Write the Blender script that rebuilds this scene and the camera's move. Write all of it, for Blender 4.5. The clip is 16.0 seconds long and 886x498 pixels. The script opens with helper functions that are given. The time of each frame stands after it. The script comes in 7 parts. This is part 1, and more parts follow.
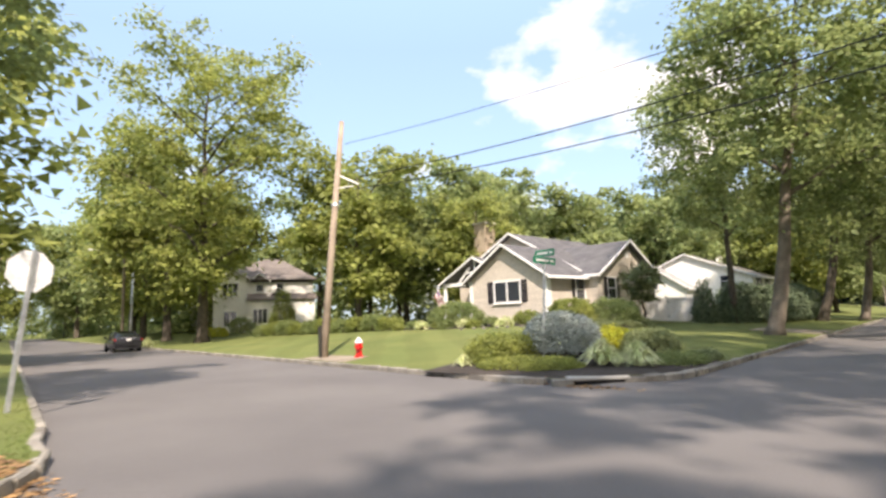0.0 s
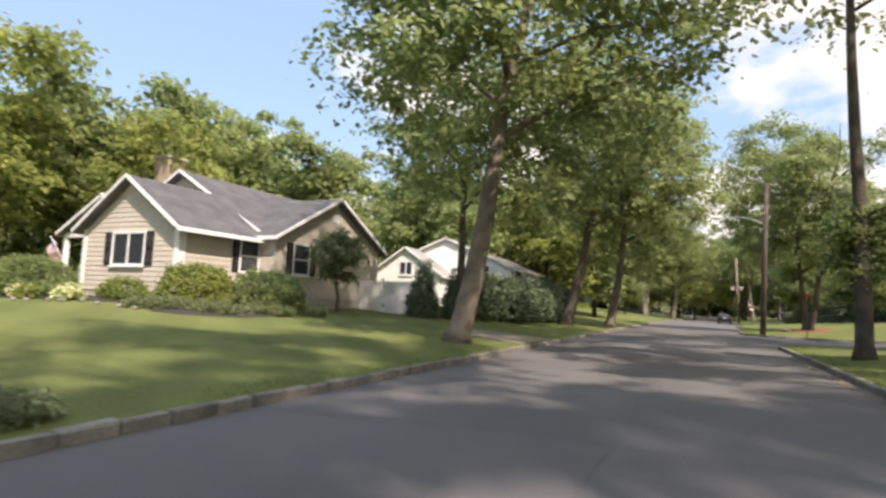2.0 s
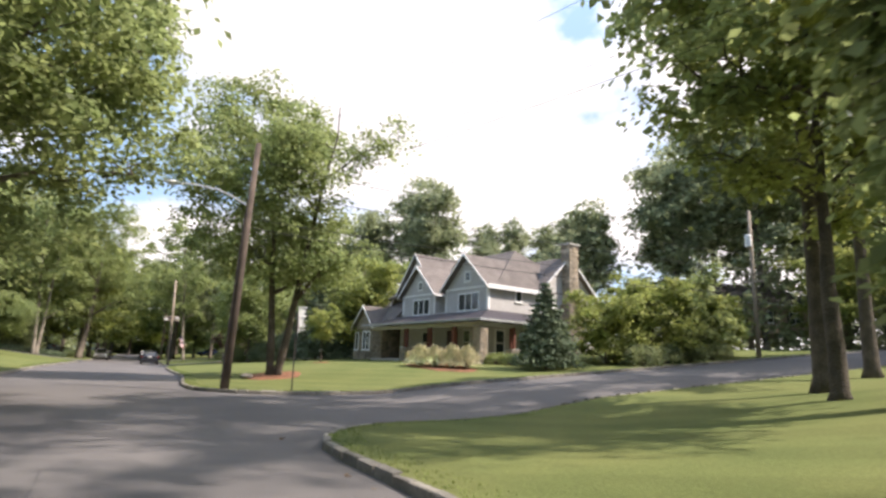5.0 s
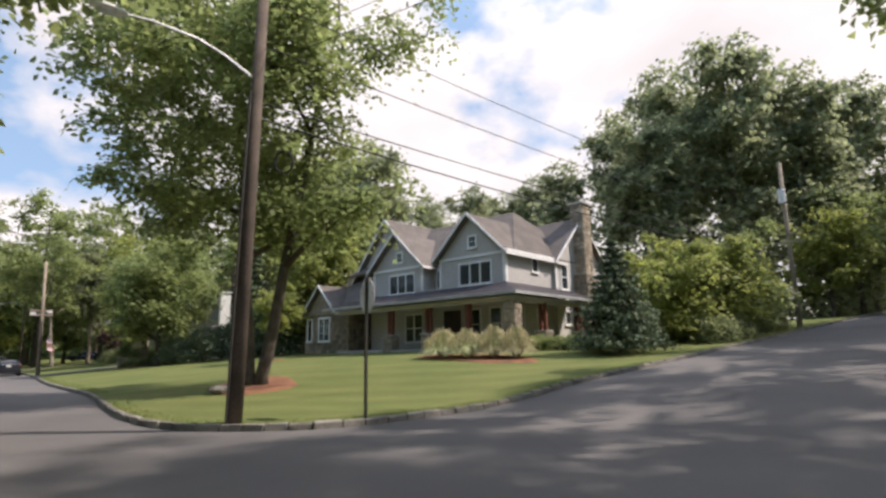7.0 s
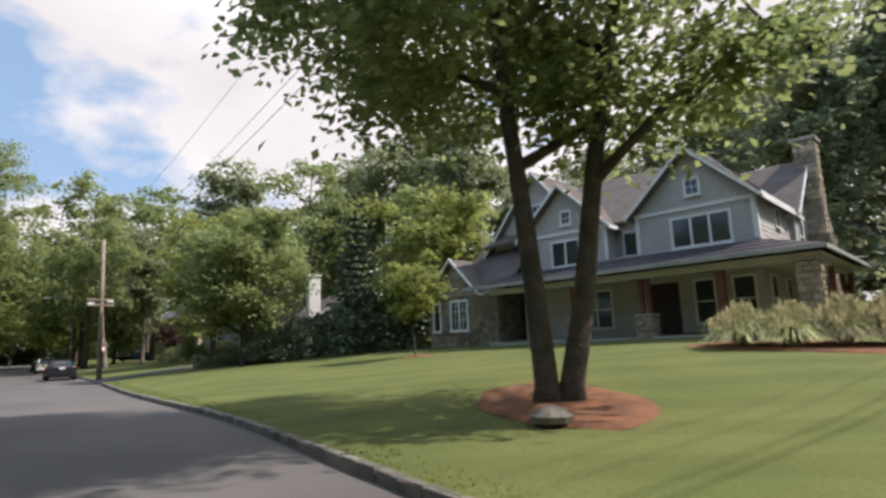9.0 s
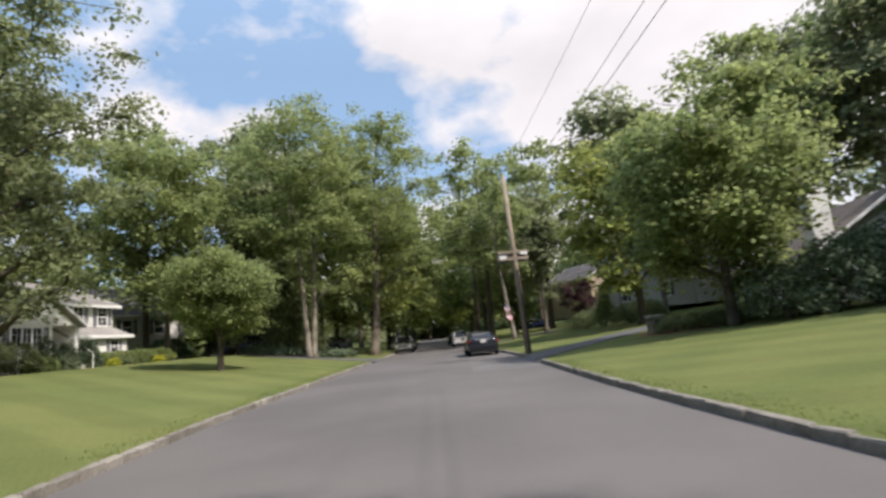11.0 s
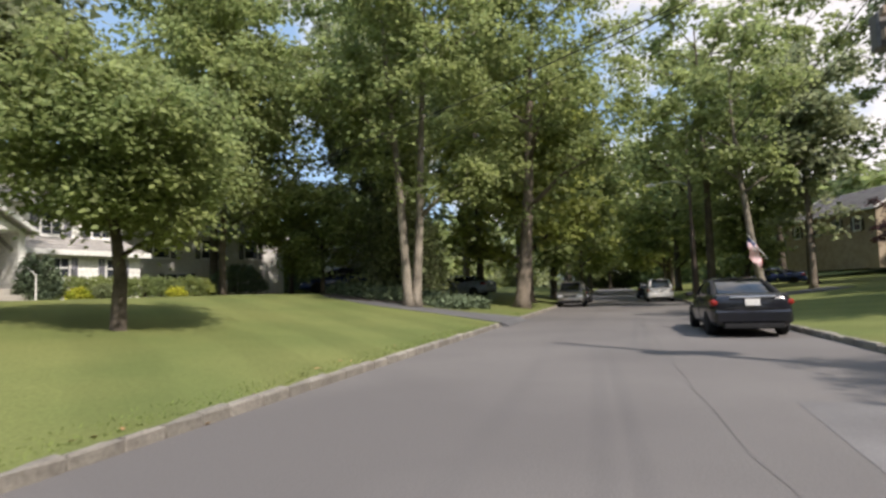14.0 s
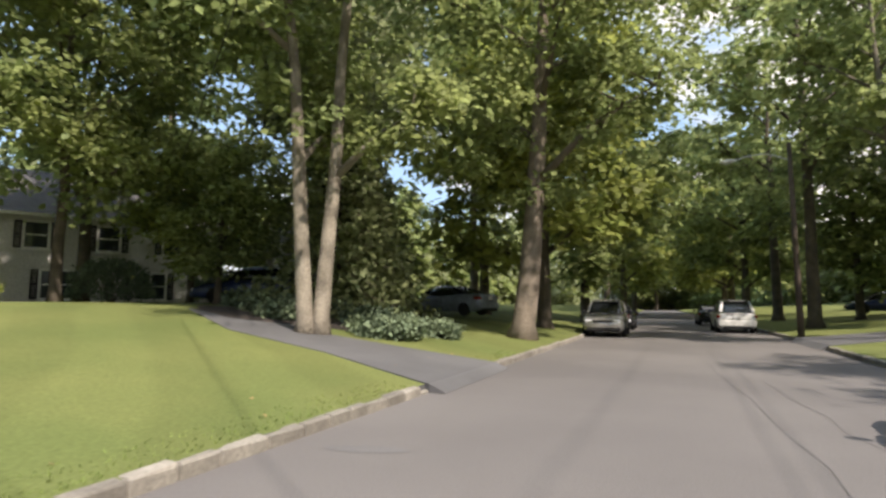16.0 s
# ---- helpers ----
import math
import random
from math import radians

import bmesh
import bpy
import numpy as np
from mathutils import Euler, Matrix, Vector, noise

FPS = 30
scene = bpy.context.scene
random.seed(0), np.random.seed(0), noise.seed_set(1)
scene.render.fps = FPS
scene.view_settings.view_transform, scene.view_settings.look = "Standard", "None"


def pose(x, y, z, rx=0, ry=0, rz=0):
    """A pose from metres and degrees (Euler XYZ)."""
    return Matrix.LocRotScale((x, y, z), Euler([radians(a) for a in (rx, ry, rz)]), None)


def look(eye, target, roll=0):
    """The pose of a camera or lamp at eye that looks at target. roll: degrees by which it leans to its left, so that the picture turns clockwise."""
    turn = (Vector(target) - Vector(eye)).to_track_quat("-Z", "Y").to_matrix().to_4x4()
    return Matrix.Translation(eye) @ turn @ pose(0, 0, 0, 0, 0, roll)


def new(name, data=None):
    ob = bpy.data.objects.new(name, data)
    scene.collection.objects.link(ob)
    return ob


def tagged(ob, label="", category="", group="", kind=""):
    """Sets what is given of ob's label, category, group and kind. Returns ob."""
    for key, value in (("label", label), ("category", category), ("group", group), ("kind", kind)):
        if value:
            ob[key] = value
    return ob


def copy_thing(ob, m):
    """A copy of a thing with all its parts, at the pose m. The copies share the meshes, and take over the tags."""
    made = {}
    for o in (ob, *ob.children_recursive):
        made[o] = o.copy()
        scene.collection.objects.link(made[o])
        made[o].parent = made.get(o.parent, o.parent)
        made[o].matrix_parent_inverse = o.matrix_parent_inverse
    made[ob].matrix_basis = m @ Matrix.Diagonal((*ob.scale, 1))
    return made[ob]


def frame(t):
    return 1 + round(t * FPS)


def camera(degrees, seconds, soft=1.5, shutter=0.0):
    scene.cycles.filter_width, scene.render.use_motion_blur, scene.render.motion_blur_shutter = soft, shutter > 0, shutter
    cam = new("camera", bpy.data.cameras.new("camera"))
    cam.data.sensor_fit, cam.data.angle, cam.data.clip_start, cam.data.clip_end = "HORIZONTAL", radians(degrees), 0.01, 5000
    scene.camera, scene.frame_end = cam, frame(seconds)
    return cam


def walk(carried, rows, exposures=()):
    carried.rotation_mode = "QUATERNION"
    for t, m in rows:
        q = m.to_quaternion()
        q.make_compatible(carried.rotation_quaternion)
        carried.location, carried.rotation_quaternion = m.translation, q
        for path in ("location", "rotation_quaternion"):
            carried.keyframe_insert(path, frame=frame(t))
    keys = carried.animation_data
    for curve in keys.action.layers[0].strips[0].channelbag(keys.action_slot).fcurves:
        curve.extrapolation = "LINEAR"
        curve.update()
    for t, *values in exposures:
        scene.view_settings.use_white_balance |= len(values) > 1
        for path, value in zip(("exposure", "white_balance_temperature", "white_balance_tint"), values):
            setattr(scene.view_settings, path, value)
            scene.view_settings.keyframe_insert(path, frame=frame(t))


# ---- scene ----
cam = camera(77.05, 16.0, soft=2.8, shutter=0.15)
PATH = [
    (0.0, (-0.119, -6.301, 1.532), (-3.455, -2.628, 2.149), -2.15),
    (0.5, (0.053, -2.633, 1.454), (-3.191, 1.121, 2.072), -1.88),
    (1.0, (0.181, 0.785, 1.396), (-2.888, 4.693, 1.953), -0.77),
    (1.5, (0.239, 3.981, 1.383), (-2.435, 8.176, 1.885), 0.46),
    (2.0, (0.370, 6.997, 1.388), (-1.724, 11.512, 1.865), 2.44),
    (2.5, (0.376, 10.332, 1.390), (-0.828, 15.160, 1.880), 3.95),
    (3.0, (0.221, 13.496, 1.404), (0.129, 18.455, 2.033), 4.64),
    (3.5, (0.267, 16.706, 1.455), (1.201, 21.554, 2.245), 4.64),
    (4.0, (0.446, 19.697, 1.470), (2.011, 24.361, 2.365), 4.07),
    (4.2, (0.498, 21.026, 1.473), (2.299, 25.596, 2.405), 3.70),
    (6.3, (0.015, 34.370, 1.451), (2.943, 38.313, 2.390), -0.37),
    (6.5, (-0.042, 35.551, 1.450), (2.985, 39.421, 2.379), -0.66),
    (7.0, (-0.187, 38.602, 1.468), (3.057, 42.298, 2.370), -1.00),
    (7.5, (-0.272, 41.665, 1.472), (3.043, 45.303, 2.350), -1.67),
    (8.0, (-0.257, 44.591, 1.456), (3.017, 48.268, 2.330), -1.84),
    (8.2, (-0.262, 45.816, 1.456), (2.998, 49.505, 2.327), -1.87),
    (10.3, (-0.082, 60.283, 1.472), (1.672, 64.889, 2.315), -3.38),
    (10.5, (-0.070, 61.765, 1.463), (1.278, 66.508, 2.293), -3.95),
    (11.0, (-0.059, 65.470, 1.449), (0.227, 70.404, 2.206), -5.51),
    (11.5, (0.045, 69.182, 1.445), (-0.472, 74.112, 2.100), -4.19),
    (12.0, (0.163, 72.383, 1.450), (-0.802, 77.261, 1.970), -2.65),
    (12.5, (0.213, 75.194, 1.446), (-0.937, 80.041, 1.875), -1.95),
    (13.0, (0.201, 77.969, 1.425), (-1.031, 82.800, 1.801), -1.55),
    (13.5, (0.150, 80.656, 1.394), (-1.147, 85.473, 1.739), -0.89),
    (14.0, (0.097, 83.511, 1.393), (-1.220, 88.321, 1.760), -1.88),
    (14.5, (0.053, 86.408, 1.400), (-1.297, 91.204, 1.817), -2.29),
    (15.0, (0.007, 89.297, 1.409), (-1.430, 94.065, 1.854), -1.20),
    (15.5, (-0.021, 92.193, 1.413), (-1.575, 96.922, 1.885), -0.25),
    (16.0, (-0.024, 95.132, 1.416), (-1.688, 99.820, 1.916), 0.12),
]
walk(cam, [(t, look(eye, target, roll)) for t, eye, target, roll in PATH], [(0.0, 1.1, 7100, 19), (2.0, 0.85, 7000, 19), (3.0, 0.82, 6900, 19), (3.5, 1.0, 6900, 19), (4.2, 1.05, 6700, 19), (7.0, 0.5, 6700, 19), (10.3, 0.42, 6500, 16), (12.0, 0.45, 6500, 17), (14.0, 0.55, 6600, 16), (16.0, 0.92, 6900, 16)])

# ---------------------------------------------------------------- light
from mathutils import geometry

SUN_AZ, SUN_EL = radians(130), radians(50)      # from north over east
SUN_DIR = Vector((math.sin(SUN_AZ) * math.cos(SUN_EL), math.cos(SUN_AZ) * math.cos(SUN_EL), math.sin(SUN_EL)))
sun_data = bpy.data.lights.new("sun", "SUN")
sun_data.energy, sun_data.angle, sun_data.color = 4.2, radians(1.2), (1.0, 0.95, 0.86)
sun = new("sun", sun_data)
sun.matrix_world = look(SUN_DIR * 200, (0, 0, 0))

world = bpy.data.worlds.new("world")
scene.world = world
world.use_nodes = True
wn, wl = world.node_tree.nodes, world.node_tree.links
wn.clear()
w_out = wn.new("ShaderNodeOutputWorld")
w_bg = wn.new("ShaderNodeBackground")
w_bg.inputs["Strength"].default_value = 0.15
w_sky = wn.new("ShaderNodeTexSky")
w_sky.sky_type = "NISHITA"
w_sky.sun_disc = False
w_sky.sun_elevation, w_sky.sun_rotation = SUN_EL, SUN_AZ
w_sky.dust_density, w_sky.ozone_density = 1.2, 1.5
w_co = wn.new("ShaderNodeTexCoord")
w_map = wn.new("ShaderNodeMapping")
w_map.inputs["Scale"].default_value = (1.0, 1.0, 1.7)
w_map.inputs["Location"].default_value = (0.35, 0.1, 0.0)
w_noise = wn.new("ShaderNodeTexNoise")
w_noise.inputs["Scale"].default_value, w_noise.inputs["Detail"].default_value = 2.7, 6.0
w_noise.inputs["Roughness"].default_value = 0.52
w_ramp = wn.new("ShaderNodeValToRGB")
w_ramp.color_ramp.elements[0].position, w_ramp.color_ramp.elements[1].position = 0.485, 0.575
w_shade = wn.new("ShaderNodeTexNoise")
w_shade.inputs["Scale"].default_value, w_shade.inputs["Detail"].default_value = 3.5, 4.0
w_cloud = wn.new("ShaderNodeMixRGB")
w_cloud.inputs[1].default_value = (3.2, 3.2, 3.25, 1)
w_cloud.inputs[2].default_value = (6.2, 6.1, 6.0, 1)
w_mix = wn.new("ShaderNodeMixRGB")
wl.new(w_co.outputs["Generated"], w_map.inputs["Vector"])
wl.new(w_map.outputs["Vector"], w_noise.inputs["Vector"])
wl.new(w_map.outputs["Vector"], w_shade.inputs["Vector"])
# the cloud thickens towards the north-east
w_dot = wn.new("ShaderNodeVectorMath")
w_dot.operation = "DOT_PRODUCT"
w_dot.inputs[1].default_value = (0.13, 0.05, 0.0)
w_add = wn.new("ShaderNodeMath")
wl.new(w_co.outputs["Generated"], w_dot.inputs[0])
wl.new(w_noise.outputs["Fac"], w_add.inputs[0])
wl.new(w_dot.outputs["Value"], w_add.inputs[1])
wl.new(w_add.outputs["Value"], w_ramp.inputs["Fac"])
wl.new(w_shade.outputs["Fac"], w_cloud.inputs["Fac"])
wl.new(w_ramp.outputs["Color"], w_mix.inputs["Fac"])
w_haze = wn.new("ShaderNodeMixRGB")
w_haze.inputs["Fac"].default_value = 0.6
w_haze.inputs[2].default_value = (1.9, 3.0, 4.2, 1)
wl.new(w_sky.outputs["Color"], w_haze.inputs[1])
wl.new(w_haze.outputs["Color"], w_mix.inputs[1])
wl.new(w_cloud.outputs["Color"], w_mix.inputs[2])
# an overcast sky is brighter towards the zenith
w_sep = wn.new("ShaderNodeSeparateXYZ")
w_zen = wn.new("ShaderNodeMapRange")
w_zen.inputs["From Min"].default_value, w_zen.inputs["From Max"].default_value = 0.45, 1.0
w_zen.inputs["To Min"].default_value, w_zen.inputs["To Max"].default_value = 0.15, 0.26
wl.new(w_co.outputs["Generated"], w_sep.inputs["Vector"])
wl.new(w_sep.outputs["Z"], w_zen.inputs["Value"])
wl.new(w_zen.outputs["Result"], w_bg.inputs["Strength"])
wl.new(w_mix.outputs["Color"], w_bg.inputs["Color"])
wl.new(w_bg.outputs["Background"], w_out.inputs["Surface"])


# ---------------------------------------------------------------- materials
def mat(name, color, rough=0.8, metal=0.0, color2=None, scale=4.0, fine=40.0, bump=0.2, bump_dist=0.02, island=0.0, trans=0.0, spec=0.3, objrand=0.0, mix_lo=0.35, mix_hi=0.65):
    """A surface with two scales of colour noise and fine relief; island: brightness change from piece to piece."""
    m = bpy.data.materials.new(name)
    m.use_nodes = True
    n, l = m.node_tree.nodes, m.node_tree.links
    b = n["Principled BSDF"]
    b.inputs["Roughness"].default_value, b.inputs["Metallic"].default_value = rough, metal
    b.inputs["Specular IOR Level"].default_value = spec
    co = n.new("ShaderNodeTexCoord")
    geo = n.new("ShaderNodeNewGeometry")
    big, small = n.new("ShaderNodeTexNoise"), n.new("ShaderNodeTexNoise")
    big.inputs["Scale"].default_value, big.inputs["Detail"].default_value = scale, 5
    small.inputs["Scale"].default_value, small.inputs["Detail"].default_value = fine, 4
    l.new(geo.outputs["Position"], big.inputs["Vector"])
    l.new(geo.outputs["Position"], small.inputs["Vector"])
    ramp = n.new("ShaderNodeMapRange")
    ramp.inputs["From Min"].default_value, ramp.inputs["From Max"].default_value = mix_lo, mix_hi
    l.new(big.outputs["Fac"], ramp.inputs["Value"])
    mix = n.new("ShaderNodeMixRGB")
    c2 = color2 or tuple(c * 0.72 for c in color)
    mix.inputs[1].default_value, mix.inputs[2].default_value = (*color, 1), (*c2, 1)
    l.new(ramp.outputs["Result"], mix.inputs["Fac"])
    hsv = n.new("ShaderNodeHueSaturation")
    l.new(mix.outputs["Color"], hsv.inputs["Color"])
    v = n.new("ShaderNodeMapRange")
    v.inputs["From Min"].default_value, v.inputs["From Max"].default_value = 0.3, 0.7
    v.inputs["To Min"].default_value, v.inputs["To Max"].default_value = 0.82, 1.18
    l.new(small.outputs["Fac"], v.inputs["Value"])
    last = v.outputs["Result"]
    for source, amount in ((geo.outputs["Random Per Island"], island), ):
        if amount:
            r = n.new("ShaderNodeMapRange")
            r.inputs["To Min"].default_value, r.inputs["To Max"].default_value = 1 - amount, 1 + amount
            l.new(source, r.inputs["Value"])
            mul = n.new("ShaderNodeMath")
            mul.operation = "MULTIPLY"
            l.new(last, mul.inputs[0]), l.new(r.outputs["Result"], mul.inputs[1])
            last = mul.outputs["Value"]
    if objrand:
        oi = n.new("ShaderNodeObjectInfo")
        r = n.new("ShaderNodeMapRange")
        r.inputs["To Min"].default_value, r.inputs["To Max"].default_value = 1 - objrand, 1 + objrand
        l.new(oi.outputs["Random"], r.inputs["Value"])
        mul = n.new("ShaderNodeMath")
        mul.operation = "MULTIPLY"
        l.new(last, mul.inputs[0]), l.new(r.outputs["Result"], mul.inputs[1])
        last = mul.outputs["Value"]
    l.new(last, hsv.inputs["Value"])
    l.new(hsv.outputs["Color"], b.inputs["Base Color"])
    if bump:
        bp = n.new("ShaderNodeBump")
        bp.inputs["Strength"].default_value, bp.inputs["Distance"].default_value = bump, bump_dist
        l.new(small.outputs["Fac"], bp.inputs["Height"])
        l.new(bp.outputs["Normal"], b.inputs["Normal"])
    if trans:
        t = n.new("ShaderNodeBsdfTranslucent")
        l.new(hsv.outputs["Color"], t.inputs["Color"])
        ms = n.new("ShaderNodeMixShader")
        ms.inputs["Fac"].default_value = trans
        l.new(b.outputs["BSDF"], ms.inputs[1]), l.new(t.outputs["BSDF"], ms.inputs[2])
        l.new(ms.outputs["Shader"], n["Material Output"].inputs["Surface"])
    return m


M_ASPHALT = mat("asphalt", (0.107, 0.099, 0.095), 0.9, color2=(0.137, 0.127, 0.120), scale=0.22, fine=55, bump=0.35, bump_dist=0.01)
M_DRIVE = mat("driveway_asphalt", (0.112, 0.110, 0.112), 0.85, scale=0.5, fine=60, bump=0.3, bump_dist=0.01)
M_GRASS = mat("lawn", (0.104, 0.126, 0.042), 0.95, color2=(0.138, 0.150, 0.052), scale=0.35, fine=24, bump=0.45, bump_dist=0.03, spec=0.1)
gn, gl = M_GRASS.node_tree.nodes, M_GRASS.node_tree.links
g_wave = gn.new("ShaderNodeTexWave")
g_wave.bands_direction = "DIAGONAL"
g_wave.inputs["Scale"].default_value, g_wave.inputs["Distortion"].default_value, g_wave.inputs["Detail"].default_value, g_wave.inputs["Detail Scale"].default_value = 0.21, 2.2, 2.0, 0.6
g_band = gn.new("ShaderNodeMapRange")
g_band.inputs["From Min"].default_value, g_band.inputs["From Max"].default_value = 0.35, 0.65
g_band.inputs["To Min"].default_value, g_band.inputs["To Max"].default_value = 0.95, 1.05
g_pos = gn.new("ShaderNodeNewGeometry")
g_hsv = gn.new("ShaderNodeHueSaturation")
g_base = gn["Principled BSDF"].inputs["Base Color"]
gl.new(g_base.links[0].from_socket, g_hsv.inputs["Color"])
gl.new(g_pos.outputs["Position"], g_wave.inputs["Vector"])
gl.new(g_wave.outputs["Fac"], g_band.inputs["Value"])
gl.new(g_band.outputs["Result"], g_hsv.inputs["Value"])
gl.new(g_hsv.outputs["Color"], g_base)
M_BLADE = mat("grass_blade", (0.146, 0.195, 0.056), 0.8, color2=(0.205, 0.238, 0.075), scale=0.35, fine=9, bump=0, island=0.35, trans=0.35, spec=0.1)
M_KERB = mat("kerb_stone", (0.245, 0.225, 0.19), 0.9, color2=(0.155, 0.14, 0.12), scale=1.6, fine=22, bump=0.5, objrand=0.22, island=0.15)
M_BARK = mat("bark", (0.120, 0.098, 0.074), 0.95, color2=(0.070, 0.058, 0.045), scale=2.5, fine=18, bump=0.9, bump_dist=0.06)
M_BARK_PALE = mat("pale_bark", (0.27, 0.235, 0.185), 0.95, color2=(0.13, 0.112, 0.088), scale=1.7, fine=16, bump=0.8, bump_dist=0.05)
M_BARK_MID = mat("grey_brown_bark", (0.215, 0.175, 0.135), 0.95, color2=(0.12, 0.10, 0.078), scale=1.7, fine=16, bump=0.8, bump_dist=0.05)
# base colours of the four leaf greens are raised to hold a veil of haze
M_LEAF = mat("leaf_green_hazed", (0.228, 0.285, 0.115), 0.55, color2=(0.305, 0.345, 0.132), scale=0.5, fine=3, bump=0, island=0.35, trans=0.62, spec=0.25)
M_LEAF_DARK = mat("leaf_dark_hazed", (0.205, 0.240, 0.118), 0.6, color2=(0.260, 0.290, 0.135), scale=0.5, fine=3, bump=0, island=0.35, trans=0.6, spec=0.25)
# lighter and greyer still: distance haze painted into the woodland leaves
M_LEAF_WOOD_HAZED = mat("leaf_woodland_hazed", (0.255, 0.290, 0.168), 0.6, color2=(0.315, 0.345, 0.185), scale=0.4, fine=3, bump=0, island=0.35, trans=0.62, spec=0.2)
M_LEAF_LIGHT = mat("leaf_light_hazed", (0.250, 0.295, 0.085), 0.55, color2=(0.330, 0.350, 0.100), scale=0.5, fine=3, bump=0, island=0.35, trans=0.62, spec=0.25)
M_NEEDLE = mat("needles_dark", (0.112, 0.150, 0.092), 0.7, color2=(0.155, 0.195, 0.110), scale=1.0, fine=5, bump=0, island=0.45, trans=0.2, spec=0.2)
M_NEEDLE_BLUE = mat("needles_blue_grey", (0.34, 0.38, 0.34), 0.8, color2=(0.43, 0.46, 0.41), scale=1.5, fine=8, bump=0, island=0.25, trans=0.25, spec=0.15)
M_GOLD = mat("golden_foliage", (0.50, 0.47, 0.05), 0.7, color2=(0.31, 0.35, 0.04), scale=2, fine=8, bump=0, island=0.4, trans=0.35, spec=0.15)
M_PALEGRASS = mat("variegated_blades", (0.74, 0.73, 0.46), 0.7, color2=(0.50, 0.56, 0.25), scale=3, fine=12, bump=0, island=0.4, trans=0.35, spec=0.15)
M_PLUME = mat("tawny_plumes", (0.56, 0.49, 0.31), 0.85, color2=(0.43, 0.42, 0.23), scale=2, fine=12, bump=0, island=0.4, trans=0.35, spec=0.1)
M_REDLEAF = mat("purple_leaves", (0.070, 0.028, 0.030), 0.6, scale=0.6, fine=4, bump=0, island=0.45, trans=0.3)
M_MULCH = mat("bark_mulch", (0.26, 0.115, 0.06), 0.98, color2=(0.15, 0.075, 0.045), scale=2, fine=25, bump=0.9, bump_dist=0.05)
M_SOIL = mat("dark_mulch", (0.055, 0.045, 0.038), 0.98, scale=2, fine=25, bump=0.9, bump_dist=0.04)
M_CONC = mat("concrete", (0.43, 0.40, 0.35), 0.9, color2=(0.33, 0.31, 0.27), scale=1.5, fine=30, bump=0.3)
M_SIDING_TAN = mat("tan_siding", (0.56, 0.495, 0.415), 0.75, color2=(0.51, 0.45, 0.375), scale=0.8, fine=12, bump=0.1, objrand=0.05)
M_SIDING_GREY = mat("grey_green_siding", (0.50, 0.475, 0.445), 0.75, color2=(0.455, 0.43, 0.40), scale=0.8, fine=12, bump=0.1, objrand=0.05)
M_SIDING_WHITE = mat("white_siding", (0.80, 0.79, 0.74), 0.7, color2=(0.74, 0.73, 0.68), scale=0.7, fine=10, bump=0.1, objrand=0.03)
M_GUTTER = mat("grey_gutter", (0.42, 0.42, 0.40), 0.5, scale=1.2, fine=12, bump=0.05)
M_SIDING_OLIVE = mat("olive_grey_siding", (0.44, 0.42, 0.375), 0.75, color2=(0.39, 0.375, 0.335), scale=0.8, fine=12, bump=0.1)
M_SIDING_PALE = mat("pale_grey_siding", (0.62, 0.60, 0.56), 0.75, color2=(0.55, 0.53, 0.50), scale=0.8, fine=12, bump=0.1)
M_TRIM = mat("white_trim", (0.80, 0.79, 0.76), 0.55, color2=(0.72, 0.71, 0.68), scale=1.2, fine=12, bump=0.05)
M_ROOF = mat("grey_shingles", (0.105, 0.100, 0.105), 0.9, color2=(0.15, 0.145, 0.145), scale=1.2, fine=16, bump=0.5, objrand=0.1)
M_ROOF_BROWN = mat("brown_shingles", (0.185, 0.158, 0.140), 0.9, color2=(0.14, 0.12, 0.108), scale=1.2, fine=16, bump=0.5, objrand=0.1)
M_ROOF_LIGHT = mat("light_shingles", (0.36, 0.34, 0.32), 0.9, color2=(0.29, 0.275, 0.26), scale=1.2, fine=16, bump=0.5, objrand=0.06)
M_METALROOF = mat("dark_metal_roof", (0.085, 0.075, 0.085), 0.45, metal=0.3, scale=1.0, fine=10, bump=0.1)
M_STONE = mat("fieldstone", (0.36, 0.29, 0.21), 0.9, color2=(0.24, 0.20, 0.155), scale=3, fine=20, bump=0.6, objrand=0.35, island=0.35)
M_MORTAR = mat("mortar", (0.30, 0.27, 0.22), 0.95, scale=3, fine=30, bump=0.4)
M_BRICK = mat("buff_brick", (0.42, 0.34, 0.25), 0.9, color2=(0.33, 0.26, 0.19), scale=2, fine=24, bump=0.4)
M_SHUTTER = mat("dark_shutter", (0.030, 0.026, 0.034), 0.6, scale=2, fine=20, bump=0.1)
M_SHUTTER_GREY = mat("grey_shutter", (0.22, 0.22, 0.25), 0.6, scale=2, fine=20, bump=0.1)
M_POLE = mat("weathered_pole", (0.33, 0.265, 0.20), 0.9, color2=(0.225, 0.18, 0.135), scale=1.5, fine=20, bump=0.5)
M_POLE_DARK = mat("dark_pole", (0.125, 0.095, 0.075), 0.9, color2=(0.08, 0.062, 0.05), scale=1.5, fine=20, bump=0.5)
M_GALV = mat("galvanised_steel", (0.50, 0.51, 0.51), 0.45, metal=0.6, scale=3, fine=15, bump=0.05)
M_SIGN_BACK = mat("aluminium_sign_back", (0.84, 0.83, 0.82), 0.6, scale=3, fine=15, bump=0.05)
M_DARKPOST = mat("dark_steel_post", (0.07, 0.065, 0.055), 0.6, metal=0.4, scale=3, fine=20, bump=0.1)
M_WIRE = mat("wire", (0.02, 0.02, 0.02), 0.6, scale=3, fine=15, bump=0)
